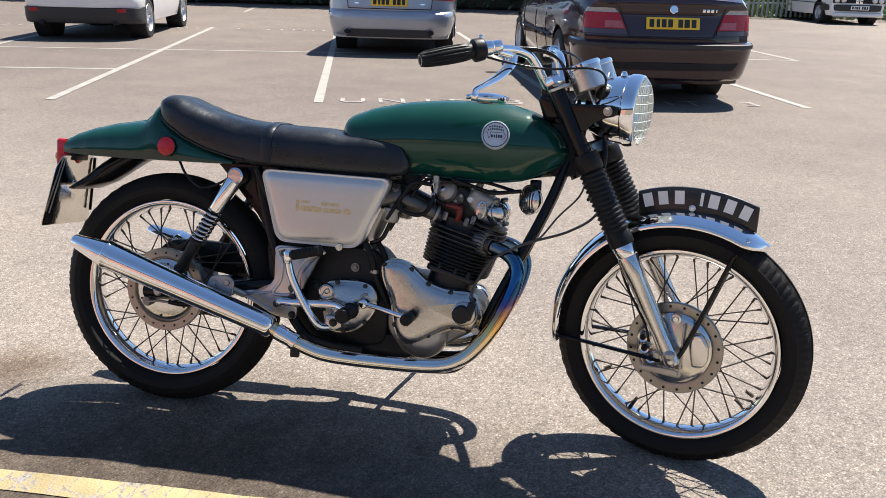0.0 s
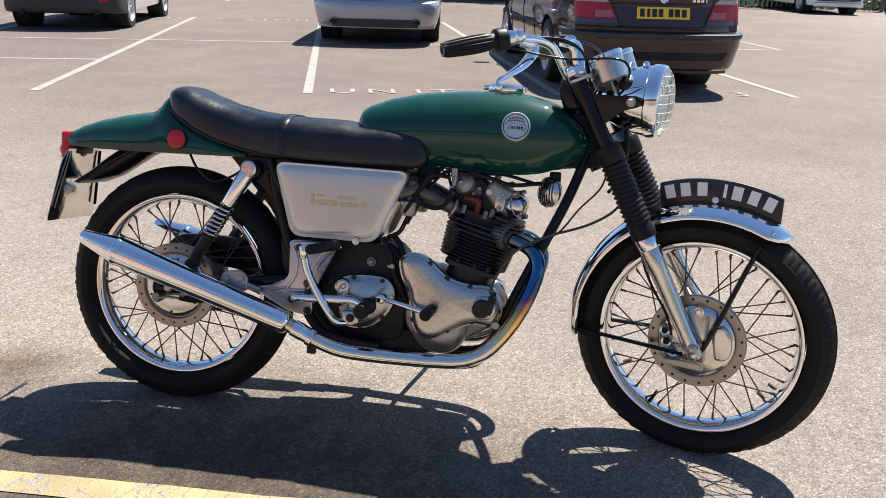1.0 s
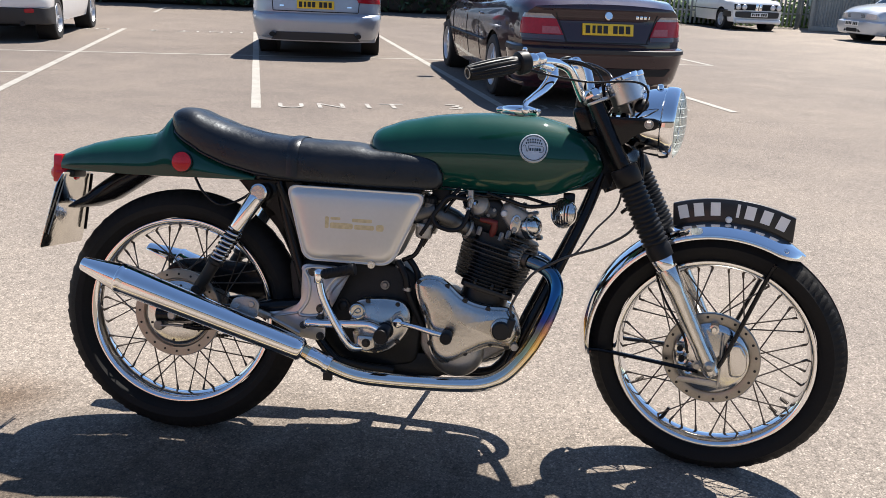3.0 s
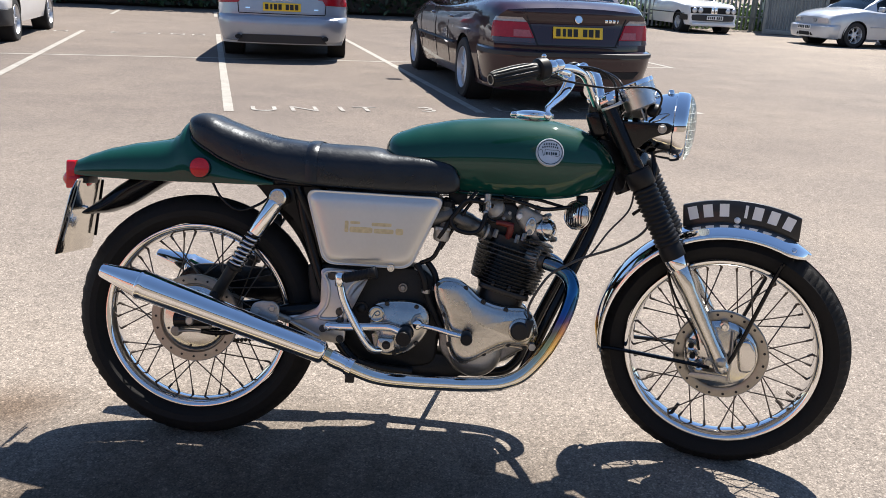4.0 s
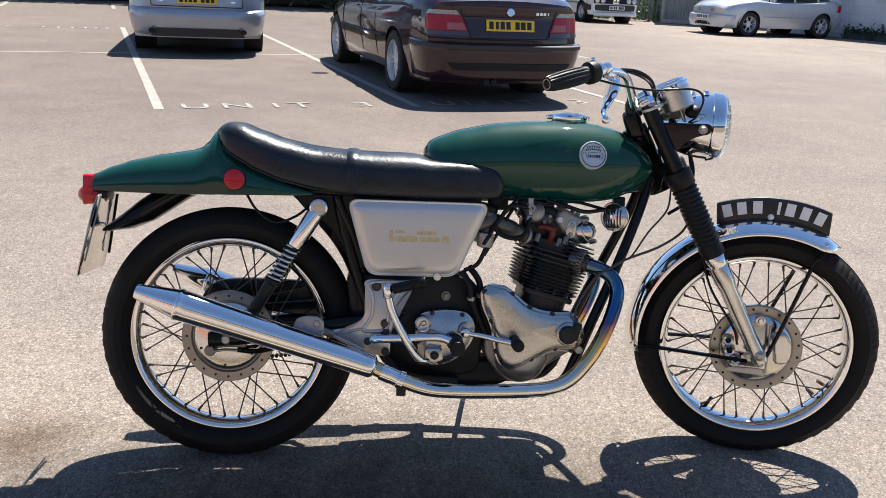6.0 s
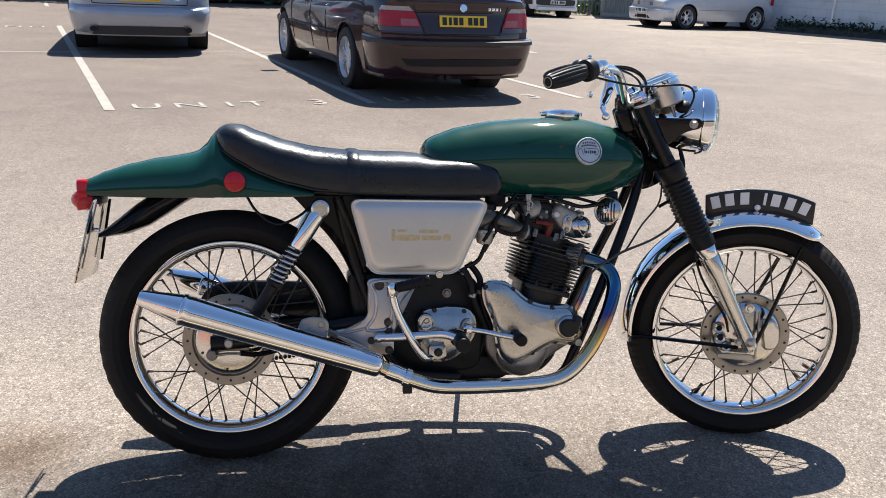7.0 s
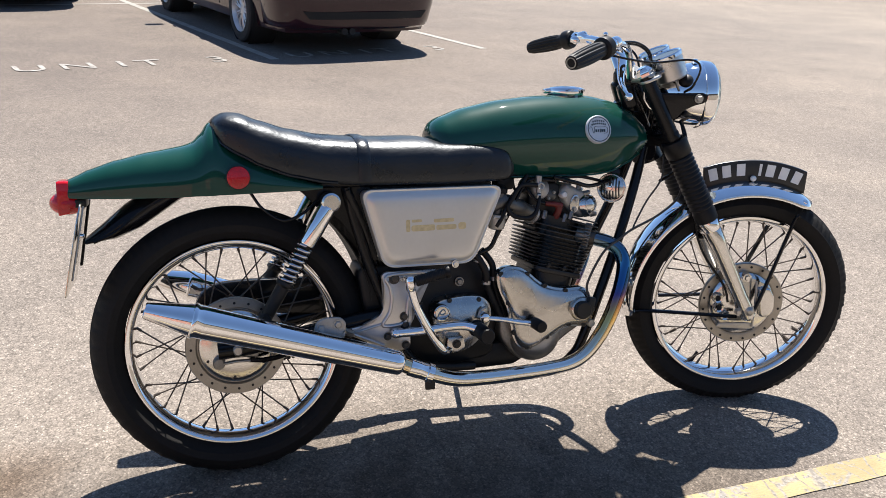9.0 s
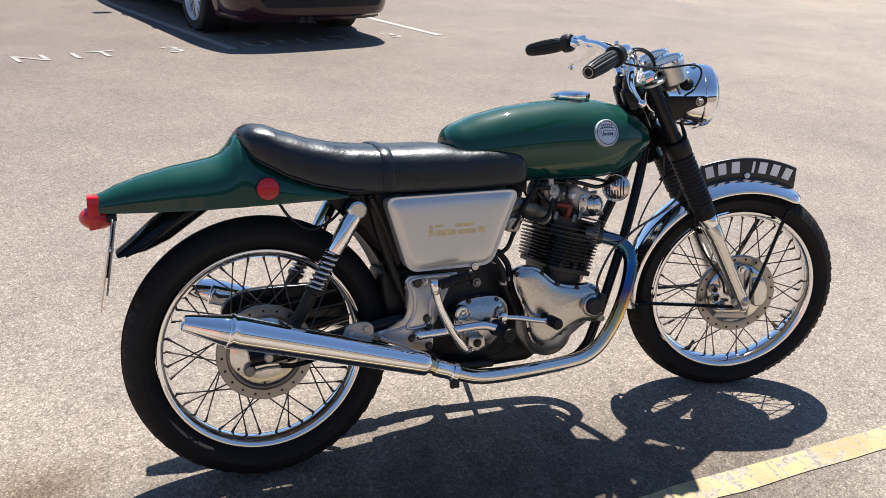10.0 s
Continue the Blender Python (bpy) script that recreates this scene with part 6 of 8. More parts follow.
def handlebar():
    path = []
    half = [(1.068, 0.0, 0.960), (1.067, -0.045, 0.962), (1.060, -0.072, 0.985), (1.048, -0.097, 1.022), (1.034, -0.122, 1.048), (1.010, -0.160, 1.060), (0.975, -0.215, 1.062), (0.925, -0.275, 1.056), (0.880, -0.325, 1.044), (0.856, -0.352, 1.035)]
    pts = catmull([(x, -y, z + 0.062 * y) for x, y, z in half[:0:-1]] + half, 6)
    bm = bmesh.new()
    tube(bm, [fork(p) for p in pts], 0.0111, 16)
    bar = part("handlebar", bm, M_CHROME, BIKE, "chrome handlebar", 60)
    for sd in (-1, 1):
        drop = 0.022 if sd > 0 else 0.0  # the left end is bent lower
        a, b = Vector((0.853, sd * 0.355, 1.034 - drop)), Vector((0.945, sd * 0.252, 1.058 - drop * 0.7))
        ax = (a - b).normalized()
        m = STEER @ axis_matrix(b, ax)
        L = (a - b).length
        bm = bmesh.new()
        prof = [(0.0115, -0.004), (0.024, -0.004), (0.025, 0.002), (0.019, 0.008), (0.0165, 0.014)]
        n = 56
        rings = []
        flange = [(0.0115, -0.024), (0.0235, -0.024), (0.0265, -0.020), (0.0280, -0.004), (0.0270, 0.003), (0.0225, 0.006), (0.018, 0.007)]
        lathe(bm, flange, 40, m)
        for z in np.linspace(0.005, L, 12):
            t = z / L
            r = 0.0180 + 0.0030 * math.sin(math.pi * min(1, t * 1.1))
            if t > 0.99:
                r -= 0.002
            rings.append([m @ Vector(((r + 0.0013 * (1 if k % 4 < 2 else -1) * (0.15 < t < 0.93)) * math.cos(2 * math.pi * k / n), (r + 0.0013 * (1 if k % 4 < 2 else -1) * (0.15 < t < 0.93)) * math.sin(2 * math.pi * k / n), z)) for k in range(n)])
        skin(bm, rings)
        lathe(bm, [(0.0, L - 0.02), (0.0095, L - 0.02), (0.0105, L + 0.002), (0.016, L + 0.001)], 30, m)
        grip = part("handlebar_grip", bm, M_GAITER, bar, "ribbed black rubber grip", 30)
        bm = bmesh.new()
        lathe(bm, [(0, L - 0.006), (0.009, L - 0.006)], 20, m)
        part("grip_end_hole", bm, M_DARK, grip)
        bm = bmesh.new()
        lathe(bm, [(0.0098, L - 0.004), (0.0105, L + 0.0025), (0.0128, L + 0.0025), (0.0130, L - 0.002)], 28, m)
        part("grip_end_ring", bm, M_CAST, grip)
        # lever clamp, blade and perch
        bm = bmesh.new()
        cm = STEER @ axis_matrix(b - ax * 0.036, ax)
        lathe(bm, [(0.0112, 0.012), (0.0165, 0.012), (0.0175, 0.009), (0.0175, -0.006), (0.0155, -0.008), (0.0112, -0.008)], 24, cm)
        lathe(bm, [(0.0112, -0.014), (0.0150, -0.015), (0.0158, -0.018), (0.0158, -0.030), (0.0150, -0.033), (0.0112, -0.034)], 24, cm)
        # lever perch and its pivot screw
        tube(bm, [fork((0.985, sd * 0.200, 1.056)), fork((1.002, sd * 0.178, 1.048)), fork((1.006, sd * 0.166, 1.044))], [0.0110, 0.0120, 0.0095], 12)
        lathe(bm, [(0, 0.016), (0.0045, 0.016), (0.006, 0.013), (0.006, -0.012), (0, -0.014)], 10, STEER @ axis_matrix((1.003, sd * 0.172, 1.046), (0.1, -0.2 * sd, 1)))
        part("lever_clamp", bm, M_CHROME, bar, "chrome control clamp")
        bm = bmesh.new()
        lp = catmull([(1.004, sd * 0.165, 1.046), (1.010, sd * 0.185, 1.026), (1.000, sd * 0.222, 1.000), (0.990, sd * 0.275, 0.983), (0.986, sd * 0.325, 0.972), (0.991, sd * 0.347, 0.960)], 6)
        k = np.linspace(0, 1, len(lp))
        tube(bm, [fork(p) for p in lp], list(0.0115 * (1 - k) ** 1.3 + 0.0056), 10, flat=0.5)
        bmesh.ops.create_uvsphere(bm, u_segments=16, v_segments=10, radius=0.0095, matrix=Matrix.Translation(fork((0.992, sd * 0.350, 0.957))))
        part("brake_lever" if sd < 0 else "clutch_lever", bm, M_CHROME, bar, "chrome ball-ended lever", 60)
        bm = bmesh.new()
        sm = STEER @ axis_matrix((0.968, sd * 0.218, 1.070 - drop), (0, 0, 1))
        lathe(bm, [(0.0, 0.012), (0.010, 0.011), (0.018, 0.006), (0.020, 0.0), (0.019, -0.008)], 24, sm)
        if sd < 0:
            tube(bm, [fork((0.958, sd * 0.232, 1.076)), fork((0.954, sd * 0.236, 1.088))], 0.003, 8)
            bmesh.ops.create_uvsphere(bm, u_segments=12, v_segments=8, radius=0.0062, matrix=Matrix.Translation(fork((0.953, sd * 0.237, 1.090))))
        part("handlebar_switch", bm, M_CHROME, bar, "small chrome dip switch", 60)
        if sd > 0:
            bm = bmesh.new()
            lathe(bm, [(0, 0.008), (0.005, 0.007), (0.006, 0)], 12, STEER @ axis_matrix((0.95, 0.25, 1.060), (0, 0, 1)))
            part("horn_button", bm, M_RED, bar, "red button")
    for sd in (-1, 1):
        bm = bmesh.new()
        box(bm, (0.046, 0.034, 0.036), STEER @ Matrix.Translation((1.066, sd * 0.034, 0.960)), 0.010, seg=3)
        box(bm, (0.046, 0.040, 0.070), STEER @ Matrix.Translation((1.068, sd * 0.036, 0.918)) @ pose(0, 0, 0, 0, -20, 0), 0.012, seg=3)
        for k in (-0.014, 0.014):
            lathe(bm, [(0, 0.008), (0.005, 0.008), (0.0065, 0.005), (0.0065, 0)], 6, STEER @ axis_matrix((1.066 + k, sd * 0.034, 0.976), (0, 0, 1)))
        part("bar_clamp", bm, M_BLACK, BIKE, "black handlebar clamp")


handlebar()


def cable(name, pts, r, mat, label="", turned=False, parent=None):
    bm = bmesh.new()
    p = catmull(pts, 8)
    tube(bm, [fork(q) if turned else Vector(q) for q in p], r, 8)
    return part(name, bm, mat, parent or BIKE, label or "black cable", 60)


cable("brake_cable", [(0.955, -0.225, 1.045), (1.02, -0.205, 1.030), (1.10, -0.16, 1.018), (1.20, -0.13, 1.022), (1.232, -0.115, 1.000), (1.222, -0.102, 0.955), (1.205, -0.085, 0.935)], 0.0028, M_BLACK, turned=True)
cable("throttle_cable", [(0.975, -0.205, 1.060), (1.03, -0.140, 1.066), (1.075, -0.105, 1.058), (1.108, -0.085, 1.030), (1.12, -0.06, 0.97)], 0.0033, M_BLACK, turned=True)
cable("throttle_cable", [(0.975, -0.200, 1.050), (1.035, -0.130, 1.060), (1.082, -0.090, 1.050), (1.112, -0.070, 1.020), (1.12, -0.05, 0.96)], 0.0033, M_BLACK, turned=True)
cable("clutch_cable", [(0.965, 0.215, 1.06), (1.05, 0.16, 1.05), (1.11, 0.09, 1.02), (1.12, 0.06, 0.95), (1.10, 0.04, 0.85)], 0.0033, M_BLACK, turned=True)
cable("front_brake_cable", [(1.215, -0.040, 0.86), (1.235, -0.075, 0.76), (1.262, -0.062, 0.64), (1.300, -0.066, 0.50), (1.368, -0.090, 0.395), (1.385, -0.092, 0.345)], 0.0034, M_BLACK, turned=True)
cable("lamp_wire", [(1.215, -0.035, 0.86), (1.23, -0.06, 0.80), (1.215, -0.05, 0.72), (1.18, -0.02, 0.68)], 0.005, M_BLACK, turned=True)
cable("tachometer_cable", [(0.905, -0.126, 0.390), (0.902, -0.124, 0.430), (0.946, -0.125, 0.508), (1.001, -0.12, 0.544), (1.039, -0.11, 0.562), (1.134, -0.09, 0.596), (1.20, -0.08, 0.645), (1.215, -0.06, 0.72), (1.19, -0.045, 0.80)], 0.0034, M_CABLE, "grubby speed cable")
cable("earth_wire", [(1.045, -0.10, 0.560), (1.067, -0.08, 0.579), (1.104, -0.07, 0.631), (1.154, -0.06, 0.689), (1.17, -0.04, 0.75)], 0.0026, M_CABLE, "thin grubby cable")


# ---- tank, seat, tail ----
def interp_rows(rows, xs):
    """Smooth columns of a table along its first column."""
    t = np.array(rows, float)
    fs = [smooth_curve(t[:, (0, k)]) for k in range(1, t.shape[1])]
    return [[f(x) for f in fs] for x in xs]


def tank():
    # x, top, bottom, half-width, half-width at the bottom edge
    rows = [(0.500, 0.832, 0.800, 0.030, 0.028), (0.512, 0.852, 0.765, 0.060, 0.056), (0.54, 0.868, 0.735, 0.082, 0.076), (0.60, 0.889, 0.718, 0.096, 0.088), (0.70, 0.908, 0.713, 0.106, 0.096),
            (0.80, 0.917, 0.711, 0.113, 0.101), (0.87, 0.919, 0.710, 0.116, 0.103), (0.94, 0.916, 0.710, 0.116, 0.102), (1.00, 0.904, 0.718, 0.110, 0.096), (1.05, 0.884, 0.738, 0.098, 0.085),
            (1.09, 0.852, 0.760, 0.080, 0.070), (1.112, 0.820, 0.775, 0.055, 0.050), (1.120, 0.800, 0.786, 0.025, 0.022)]
    xs = np.concatenate([np.linspace(0.500, 0.54, 7), np.linspace(0.55, 1.05, 30), np.linspace(1.055, 1.12, 14)])
    rings = []
    for x, (zt, zb, w, wb) in zip(xs, interp_rows(rows, xs)):
        h = zt - zb
        prof = []
        for k in np.linspace(0, 1, 15):  # crown to flank
            a = k * math.pi / 2
            prof.append((w * math.sin(a) ** 0.80, zb + h * 0.42 + h * 0.58 * math.cos(a) ** 0.90 if k < 1 else zb + h * 0.42))
        tuck = wb * 0.64
        prof += [(w - (w - tuck) * b ** 1.25, zb + h * 0.42 * (1 - b)) for b in (0.08, 0.16, 0.26, 0.40, 0.55, 0.70, 0.85, 0.96)]
        prof += [(tuck, zb + 0.002), (tuck - 0.006, zb), (wb * 0.6, zb + 0.004)]
        left = [(y, z) for y, z in prof]
        rings.append([(x, -y, z) for y, z in reversed(left)] + [(x, y, z) for y, z in left[1:]])
    bm = bmesh.new()
    skin(bm, rings)
    t = part("fuel_tank", bm, M_GREEN, BIKE, "glossy racing green fuel tank", 60)
    # filler cap
    m = axis_matrix((0.890, 0.0, 0.918), (0.02, 0, 1))
    bm = bmesh.new()
    lathe(bm, [(0.045, -0.014), (0.047, -0.002), (0.0495, 0.002), (0.0505, 0.006), (0.0505, 0.013), (0.0475, 0.0175), (0.035, 0.0215), (0.016, 0.0235), (0.0, 0.024)], 48, m)
    box(bm, (0.030, 0.026, 0.013), Matrix.Translation((0.843, 0, 0.930)) @ pose(0, 0, 0, 0, -8, 0), 0.005, seg=3)
    box(bm, (0.018, 0.020, 0.012), Matrix.Translation((0.936, 0, 0.929)) @ pose(0, 0, 0, 0, 12, 0), 0.004, seg=3)
    part("filler_cap", bm, M_CHROME, t, "chrome flip-up filler cap", 50)
    # round badges, lying on the flank
    for sd in (-1, 1):
        n = Vector((0.06, sd, 0.23)).normalized()
        m = axis_matrix((0.930, sd * 0.1160, 0.829), n, (0, 0, 1)) @ Matrix.Scale(1.16, 4)
        bm = bmesh.new()
        lathe(bm, [(0.0, 0.0035), (0.0275, 0.0030), (0.0300, 0.0035), (0.0312, 0.0020), (0.0312, -0.012)], 40, m)
        b = part("tank_badge", bm, M_BADGE, t, "round silver badge")
        bm = bmesh.new()
        lathe(bm, [(0.0262, 0.0030), (0.0268, 0.0040), (0.0276, 0.0040), (0.0282, 0.0030)], 40, m)
        part("badge_ring", bm, M_BADGE_INK, b, "thin dark ring")
        for y0, half, count in ((0.0185, 0.0135, 6), (0.0125, 0.0165, 8)):
            for k in range(count):
                bm = bmesh.new()
                x = -half + 2 * half * k / (count - 1)
                slab(bm, rounded(0.0030, 0.0040, 0.0008, 1, x, y0 - 9.0 * x * x), 0.0008, m @ Matrix.Translation((0, 0, 0.0032)))
                part("badge_mark", bm, M_BADGE_INK, b)
        swash = catmull([(-0.0235, 0.0020), (-0.0215, 0.0055), (-0.0180, 0.0040), (-0.0155, -0.0050), (-0.0140, -0.0085), (-0.0120, -0.0040), (-0.0105, 0.0055), (-0.0040, 0.0050), (0.0080, 0.0046), (0.0170, 0.0046), (0.0215, 0.0010), (0.0200, -0.0075), (0.0120, -0.0098)], 5)
        bm = bmesh.new()
        tube(bm, [m @ Vector((x, y, 0.0034)) for x, y in swash], 0.0010, 5, flat=0.6)
        part("badge_swash", bm, M_BADGE_INK, b, "dark flourish")
        for x, wd in ((-0.0075, 0.0042), (-0.0020, 0.0028), (0.0028, 0.0024), (0.0075, 0.0042), (0.0130, 0.0046)):
            bm = bmesh.new()
            slab(bm, rounded(wd, 0.0085 if wd < 0.0026 else 0.0062, 0.0010, 2, x, -0.0035), 0.0008, m @ Matrix.Translation((0, 0, 0.0032)))
            part("badge_mark", bm, M_BADGE_INK, b)
    # seam flange and fuel tap
    bm = bmesh.new()
    for sd in (-1, 1):
        tube(bm, [(x, sd * (wb * 0.64 + 0.002), zb - 0.001) for x, (zt, zb, w, wb) in zip(xs[4:-6], interp_rows(rows, xs[4:-6]))], 0.0025, 6)
    part("tank_seam", bm, M_GREEN, t)
    bm = bmesh.new()
    lathe(bm, [(0.009, 0), (0.009, -0.02), (0.006, -0.022), (0.006, -0.045)], 14, axis_matrix((0.778, -0.084, 0.713), (0, 0, 1)))
    tube(bm, catmull([(0.770, -0.098, 0.690), (0.778, -0.100, 0.696), (0.786, -0.100, 0.690), (0.782, -0.100, 0.680), (0.774, -0.099, 0.682)], 4), 0.0022, 6)
    box(bm, (0.012, 0.014, 0.014), Matrix.Translation((0.774, -0.092, 0.662)), 0.003)
    part("fuel_tap", bm, M_CAST, t)


tank()


def seat():
    # x, crown, lower edge, half-width, squareness
    rows = [(-0.030, 0.868, 0.855, 0.045), (-0.020, 0.878, 0.828, 0.078), (0.0, 0.887, 0.806, 0.096), (0.030, 0.887, 0.788, 0.106), (0.080, 0.869, 0.760, 0.114), (0.150, 0.847, 0.735, 0.118), (0.230, 0.832, 0.718, 0.120),
            (0.300, 0.826, 0.712, 0.122), (0.380, 0.823, 0.709, 0.122), (0.470, 0.821, 0.707, 0.122), (0.520, 0.812, 0.706, 0.121), (0.60, 0.806, 0.706, 0.118), (0.66, 0.801, 0.707, 0.114), (0.688, 0.788, 0.710, 0.109), (0.703, 0.757, 0.720, 0.100)]
    xs = np.concatenate([np.linspace(-0.030, 0.0, 7), np.linspace(0.01, 0.66, 48), np.linspace(0.667, 0.703, 9)])
    rings = []
    for x, (zt, zb, w) in zip(xs, interp_rows(rows, xs)):
        h = zt - zb
        sq = 0.73 - 0.22 * max(0.0, min(1.0, (x - 0.46) / 0.12))  # squarer shoulders towards the nose
        dip = 0.018 * max(0.0, min(1.0, (x - 0.50) / 0.05))  # hollow where the tank's tail sits
        prof = []
        for k in np.linspace(0, 1, 13):
            a = k * math.pi / 2
            prof.append((w * math.sin(a) ** sq, zb + h * 0.42 + h * 0.58 * max(0.0, math.cos(a)) ** sq))
        prof += [(w * 1.0, zb + h * 0.25), (w * 0.99, zb + 0.012), (w * 0.965, zb + 0.002), (w * 0.90, zb)]
        if dip:
            prof = [(y, z - dip * max(0.0, 1 - (y / (0.8 * w)) ** 2)) for y, z in prof]
        rings.append([(x, -y, z) for y, z in reversed(prof)] + [(x, y, z) for y, z in prof[1:]])
    bm = bmesh.new()
    skin(bm, rings)
    s = part("seat", bm, M_VINYL, BIKE, "black vinyl dual seat with a strap across it", 60)
    # strap across the middle
    bm = bmesh.new()
    srings = []
    for x in np.linspace(0.300, 0.330, 5):
        (zt, zb, w), = interp_rows(rows, [x])
        h = zt - zb
        edge = 0.0015 if x in (0.300, 0.330) else 0.004
        prof = []
        for k in np.linspace(0, 1, 13):
            a = k * math.pi / 2
            prof.append(((w + edge) * math.sin(a) ** 0.72, zb + h * 0.42 + (h * 0.58 + edge) * max(0.0, math.cos(a)) ** 0.74))
        prof += [(w + edge, zb + h * 0.25), (w + edge - 0.001, zb + 0.008)]
        srings.append([(x, -y, z) for y, z in reversed(prof)] + [(x, y, z) for y, z in prof[1:]])
    skin(bm, srings, closed_ring=False)
    part("seat_strap", bm, M_VINYL, s, "black strap", 60)
    # piping round the back edge
    bm = bmesh.new()
    pip = []
    for x, (zt, zb, w) in zip(np.linspace(-0.027, 0.25, 16), interp_rows(rows, np.linspace(-0.027, 0.25, 16))):
        pip.append((x, -w * 0.985, zb + 0.004))
    tube(bm, pip, 0.003, 6)
    part("seat_piping", bm, M_VINYL, s)


seat()


def tail():
    """The glass-fibre tail: a long tapering fairing with a raised collar behind the seat."""
    # x, ridge, bottom, half-width at the foot, half-width of the crown
    rows = [(-0.352, 0.742, 0.704, 0.034, 0.022), (-0.34, 0.747, 0.703, 0.040, 0.026), (-0.30, 0.765, 0.701, 0.052, 0.036), (-0.24, 0.784, 0.700, 0.067, 0.048), (-0.17, 0.800, 0.700, 0.082, 0.060), (-0.10, 0.812, 0.700, 0.095, 0.072),
            (-0.075, 0.820, 0.701, 0.099, 0.077), (-0.055, 0.838, 0.701, 0.101, 0.085), (-0.035, 0.864, 0.701, 0.104, 0.088), (-0.022, 0.868, 0.702, 0.106, 0.090), (0.0, 0.835, 0.702, 0.108, 0.100), (0.05, 0.800, 0.703, 0.111, 0.108), (0.12, 0.765, 0.704, 0.113, 0.112), (0.18, 0.738, 0.705, 0.114, 0.113), (0.215, 0.722, 0.707, 0.112, 0.111)]
    xs = np.concatenate([np.linspace(-0.352, -0.10, 18), np.linspace(-0.09, 0.0, 16), np.linspace(0.01, 0.215, 12)])
    rings = []
    for x, (zt, zb, w, wt) in zip(xs, interp_rows(rows, xs)):
        h = zt - zb
        prof = []
        for k in np.linspace(0, 1, 15):
            a = k * math.pi / 2
            prof.append((w * math.sin(a) ** 0.86, zb + h * 0.22 + h * 0.78 * max(0.0, math.cos(a)) ** 0.80))
        prof += [(w, zb + h * 0.10), (w - 0.001, zb), (w - 0.01, zb - 0.001)]
        rings.append([(x, -y, z) for y, z in reversed(prof)] + [(x, y, z) for y, z in prof[1:]])
    bm = bmesh.new()
    skin(bm, rings)
    t = part("tail_fairing", bm, M_GREEN, BIKE, "glossy racing green tail fairing", 60)
    for sd in (-1, 1):
        m = axis_matrix((0.022, sd * 0.109, 0.741), (0, sd, 0.06))
        bm = bmesh.new()
        lathe(bm, [(0.0255, 0.010), (0.0275, 0.009), (0.0275, -0.012)], 36, m)
        r = part("reflector_rim", bm, M_SATIN, t)
        bm = bmesh.new()
        lathe(bm, [(0, 0.0125), (0.018, 0.012), (0.0258, 0.0095), (0.0258, 0.002)], 36, m)
        part("side_reflector", bm, M_RED, t, "round red side reflector")
    # tail lamp: a squared upper lens over a bulging lower one
    bm = bmesh.new()
    rings = []
    for x, z0, z1, w in ((-0.345, 0.668, 0.742, 0.036), (-0.366, 0.664, 0.742, 0.036), (-0.370, 0.664, 0.741, 0.034)):
        rings.append([(x, y, z) for y, z in rounded(2 * w, z1 - z0, 0.008, 3, 0, (z0 + z1) / 2)])
    lens = bmesh.new()
    skin(lens, rings)
    bmesh.ops.create_uvsphere(lens, u_segments=28, v_segments=16, radius=1.0, matrix=Matrix.Translation((-0.352, 0, 0.690)) @ Matrix.Diagonal((0.040, 0.038, 0.028, 1)))
    lamp = part("tail_lamp", lens, M_RED, BIKE, "red tail lamp", 50)
    box(bm, (0.03, 0.066, 0.02), Matrix.Translation((-0.325, 0, 0.690)), 0.005)
    part("lamp_base", bm, M_SATIN, lamp, "black lamp base")
    # number plate backing of bright bare metal, hanging below the lamp, seen from its back
    bm = bmesh.new()
    tilt = pose(-0.322, 0, 0.690, 0, 12, 0)
    out = round_corners([(-0.075, 0.005), (0.075, 0.005), (0.098, -0.03), (0.112, -0.205), (-0.112, -0.205), (-0.098, -0.03)], 0.012, 4)
    slab(bm, out, 0.003, tilt @ Matrix(((0, 0, 1, 0), (1, 0, 0, 0), (0, 1, 0, 0), (0, 0, 0, 1))), 0.001)
    pl = part("number_plate_backing", bm, M_PLATE_BACK, BIKE, "bare bright metal back of the rear number plate")
    for y in (-0.098, 0.098):
        bm = bmesh.new()
        tube(bm, [tilt @ Vector((0.008, y * 0.72, 0.0)), tilt @ Vector((0.010, y * 1.02, -0.165))], 0.0028 if y < 0 else 0.0045, 8, flat=0.6)
        part("plate_rail", bm, M_CAST if y < 0 else M_BLACK, pl)
    bm = bmesh.new()
    lathe(bm, [(0, 0.016), (0.006, 0.016), (0.008, 0.013), (0.008, 0.0)], 20, tilt @ axis_matrix((0.003, 0.0, -0.078), (1, 0, 0)) @ Matrix.Scale(0.7, 4))
    part("plate_fixing", bm, M_CHROME, pl)
    # black lamp bracket and stub of mudguard sweeping down from the tail
    bm = bmesh.new()
    rings = []
    for x, z, w, th in ((-0.070, 0.722, 0.046, 0.020), (-0.120, 0.704, 0.050, 0.028), (-0.170, 0.678, 0.052, 0.036), (-0.215, 0.648, 0.054, 0.036), (-0.265, 0.619, 0.054, 0.026), (-0.317, 0.600, 0.052, 0.008)):
        ring = []
        for k in np.linspace(0, 2 * math.pi, 20, endpoint=False):
            ring.append((x - 0.5 * th * math.sin(k), w * math.cos(k) * (1.0 if math.sin(k) > 0 else 0.96), z + th * (0.9 * math.sin(k) if math.sin(k) > 0 else 0.6 * math.sin(k))))
        rings.append(ring)
    skin(bm, rings)
    part("tail_mudguard", bm, M_BLACK, BIKE, "short black mudguard under the tail", 60)
    bm = bmesh.new()
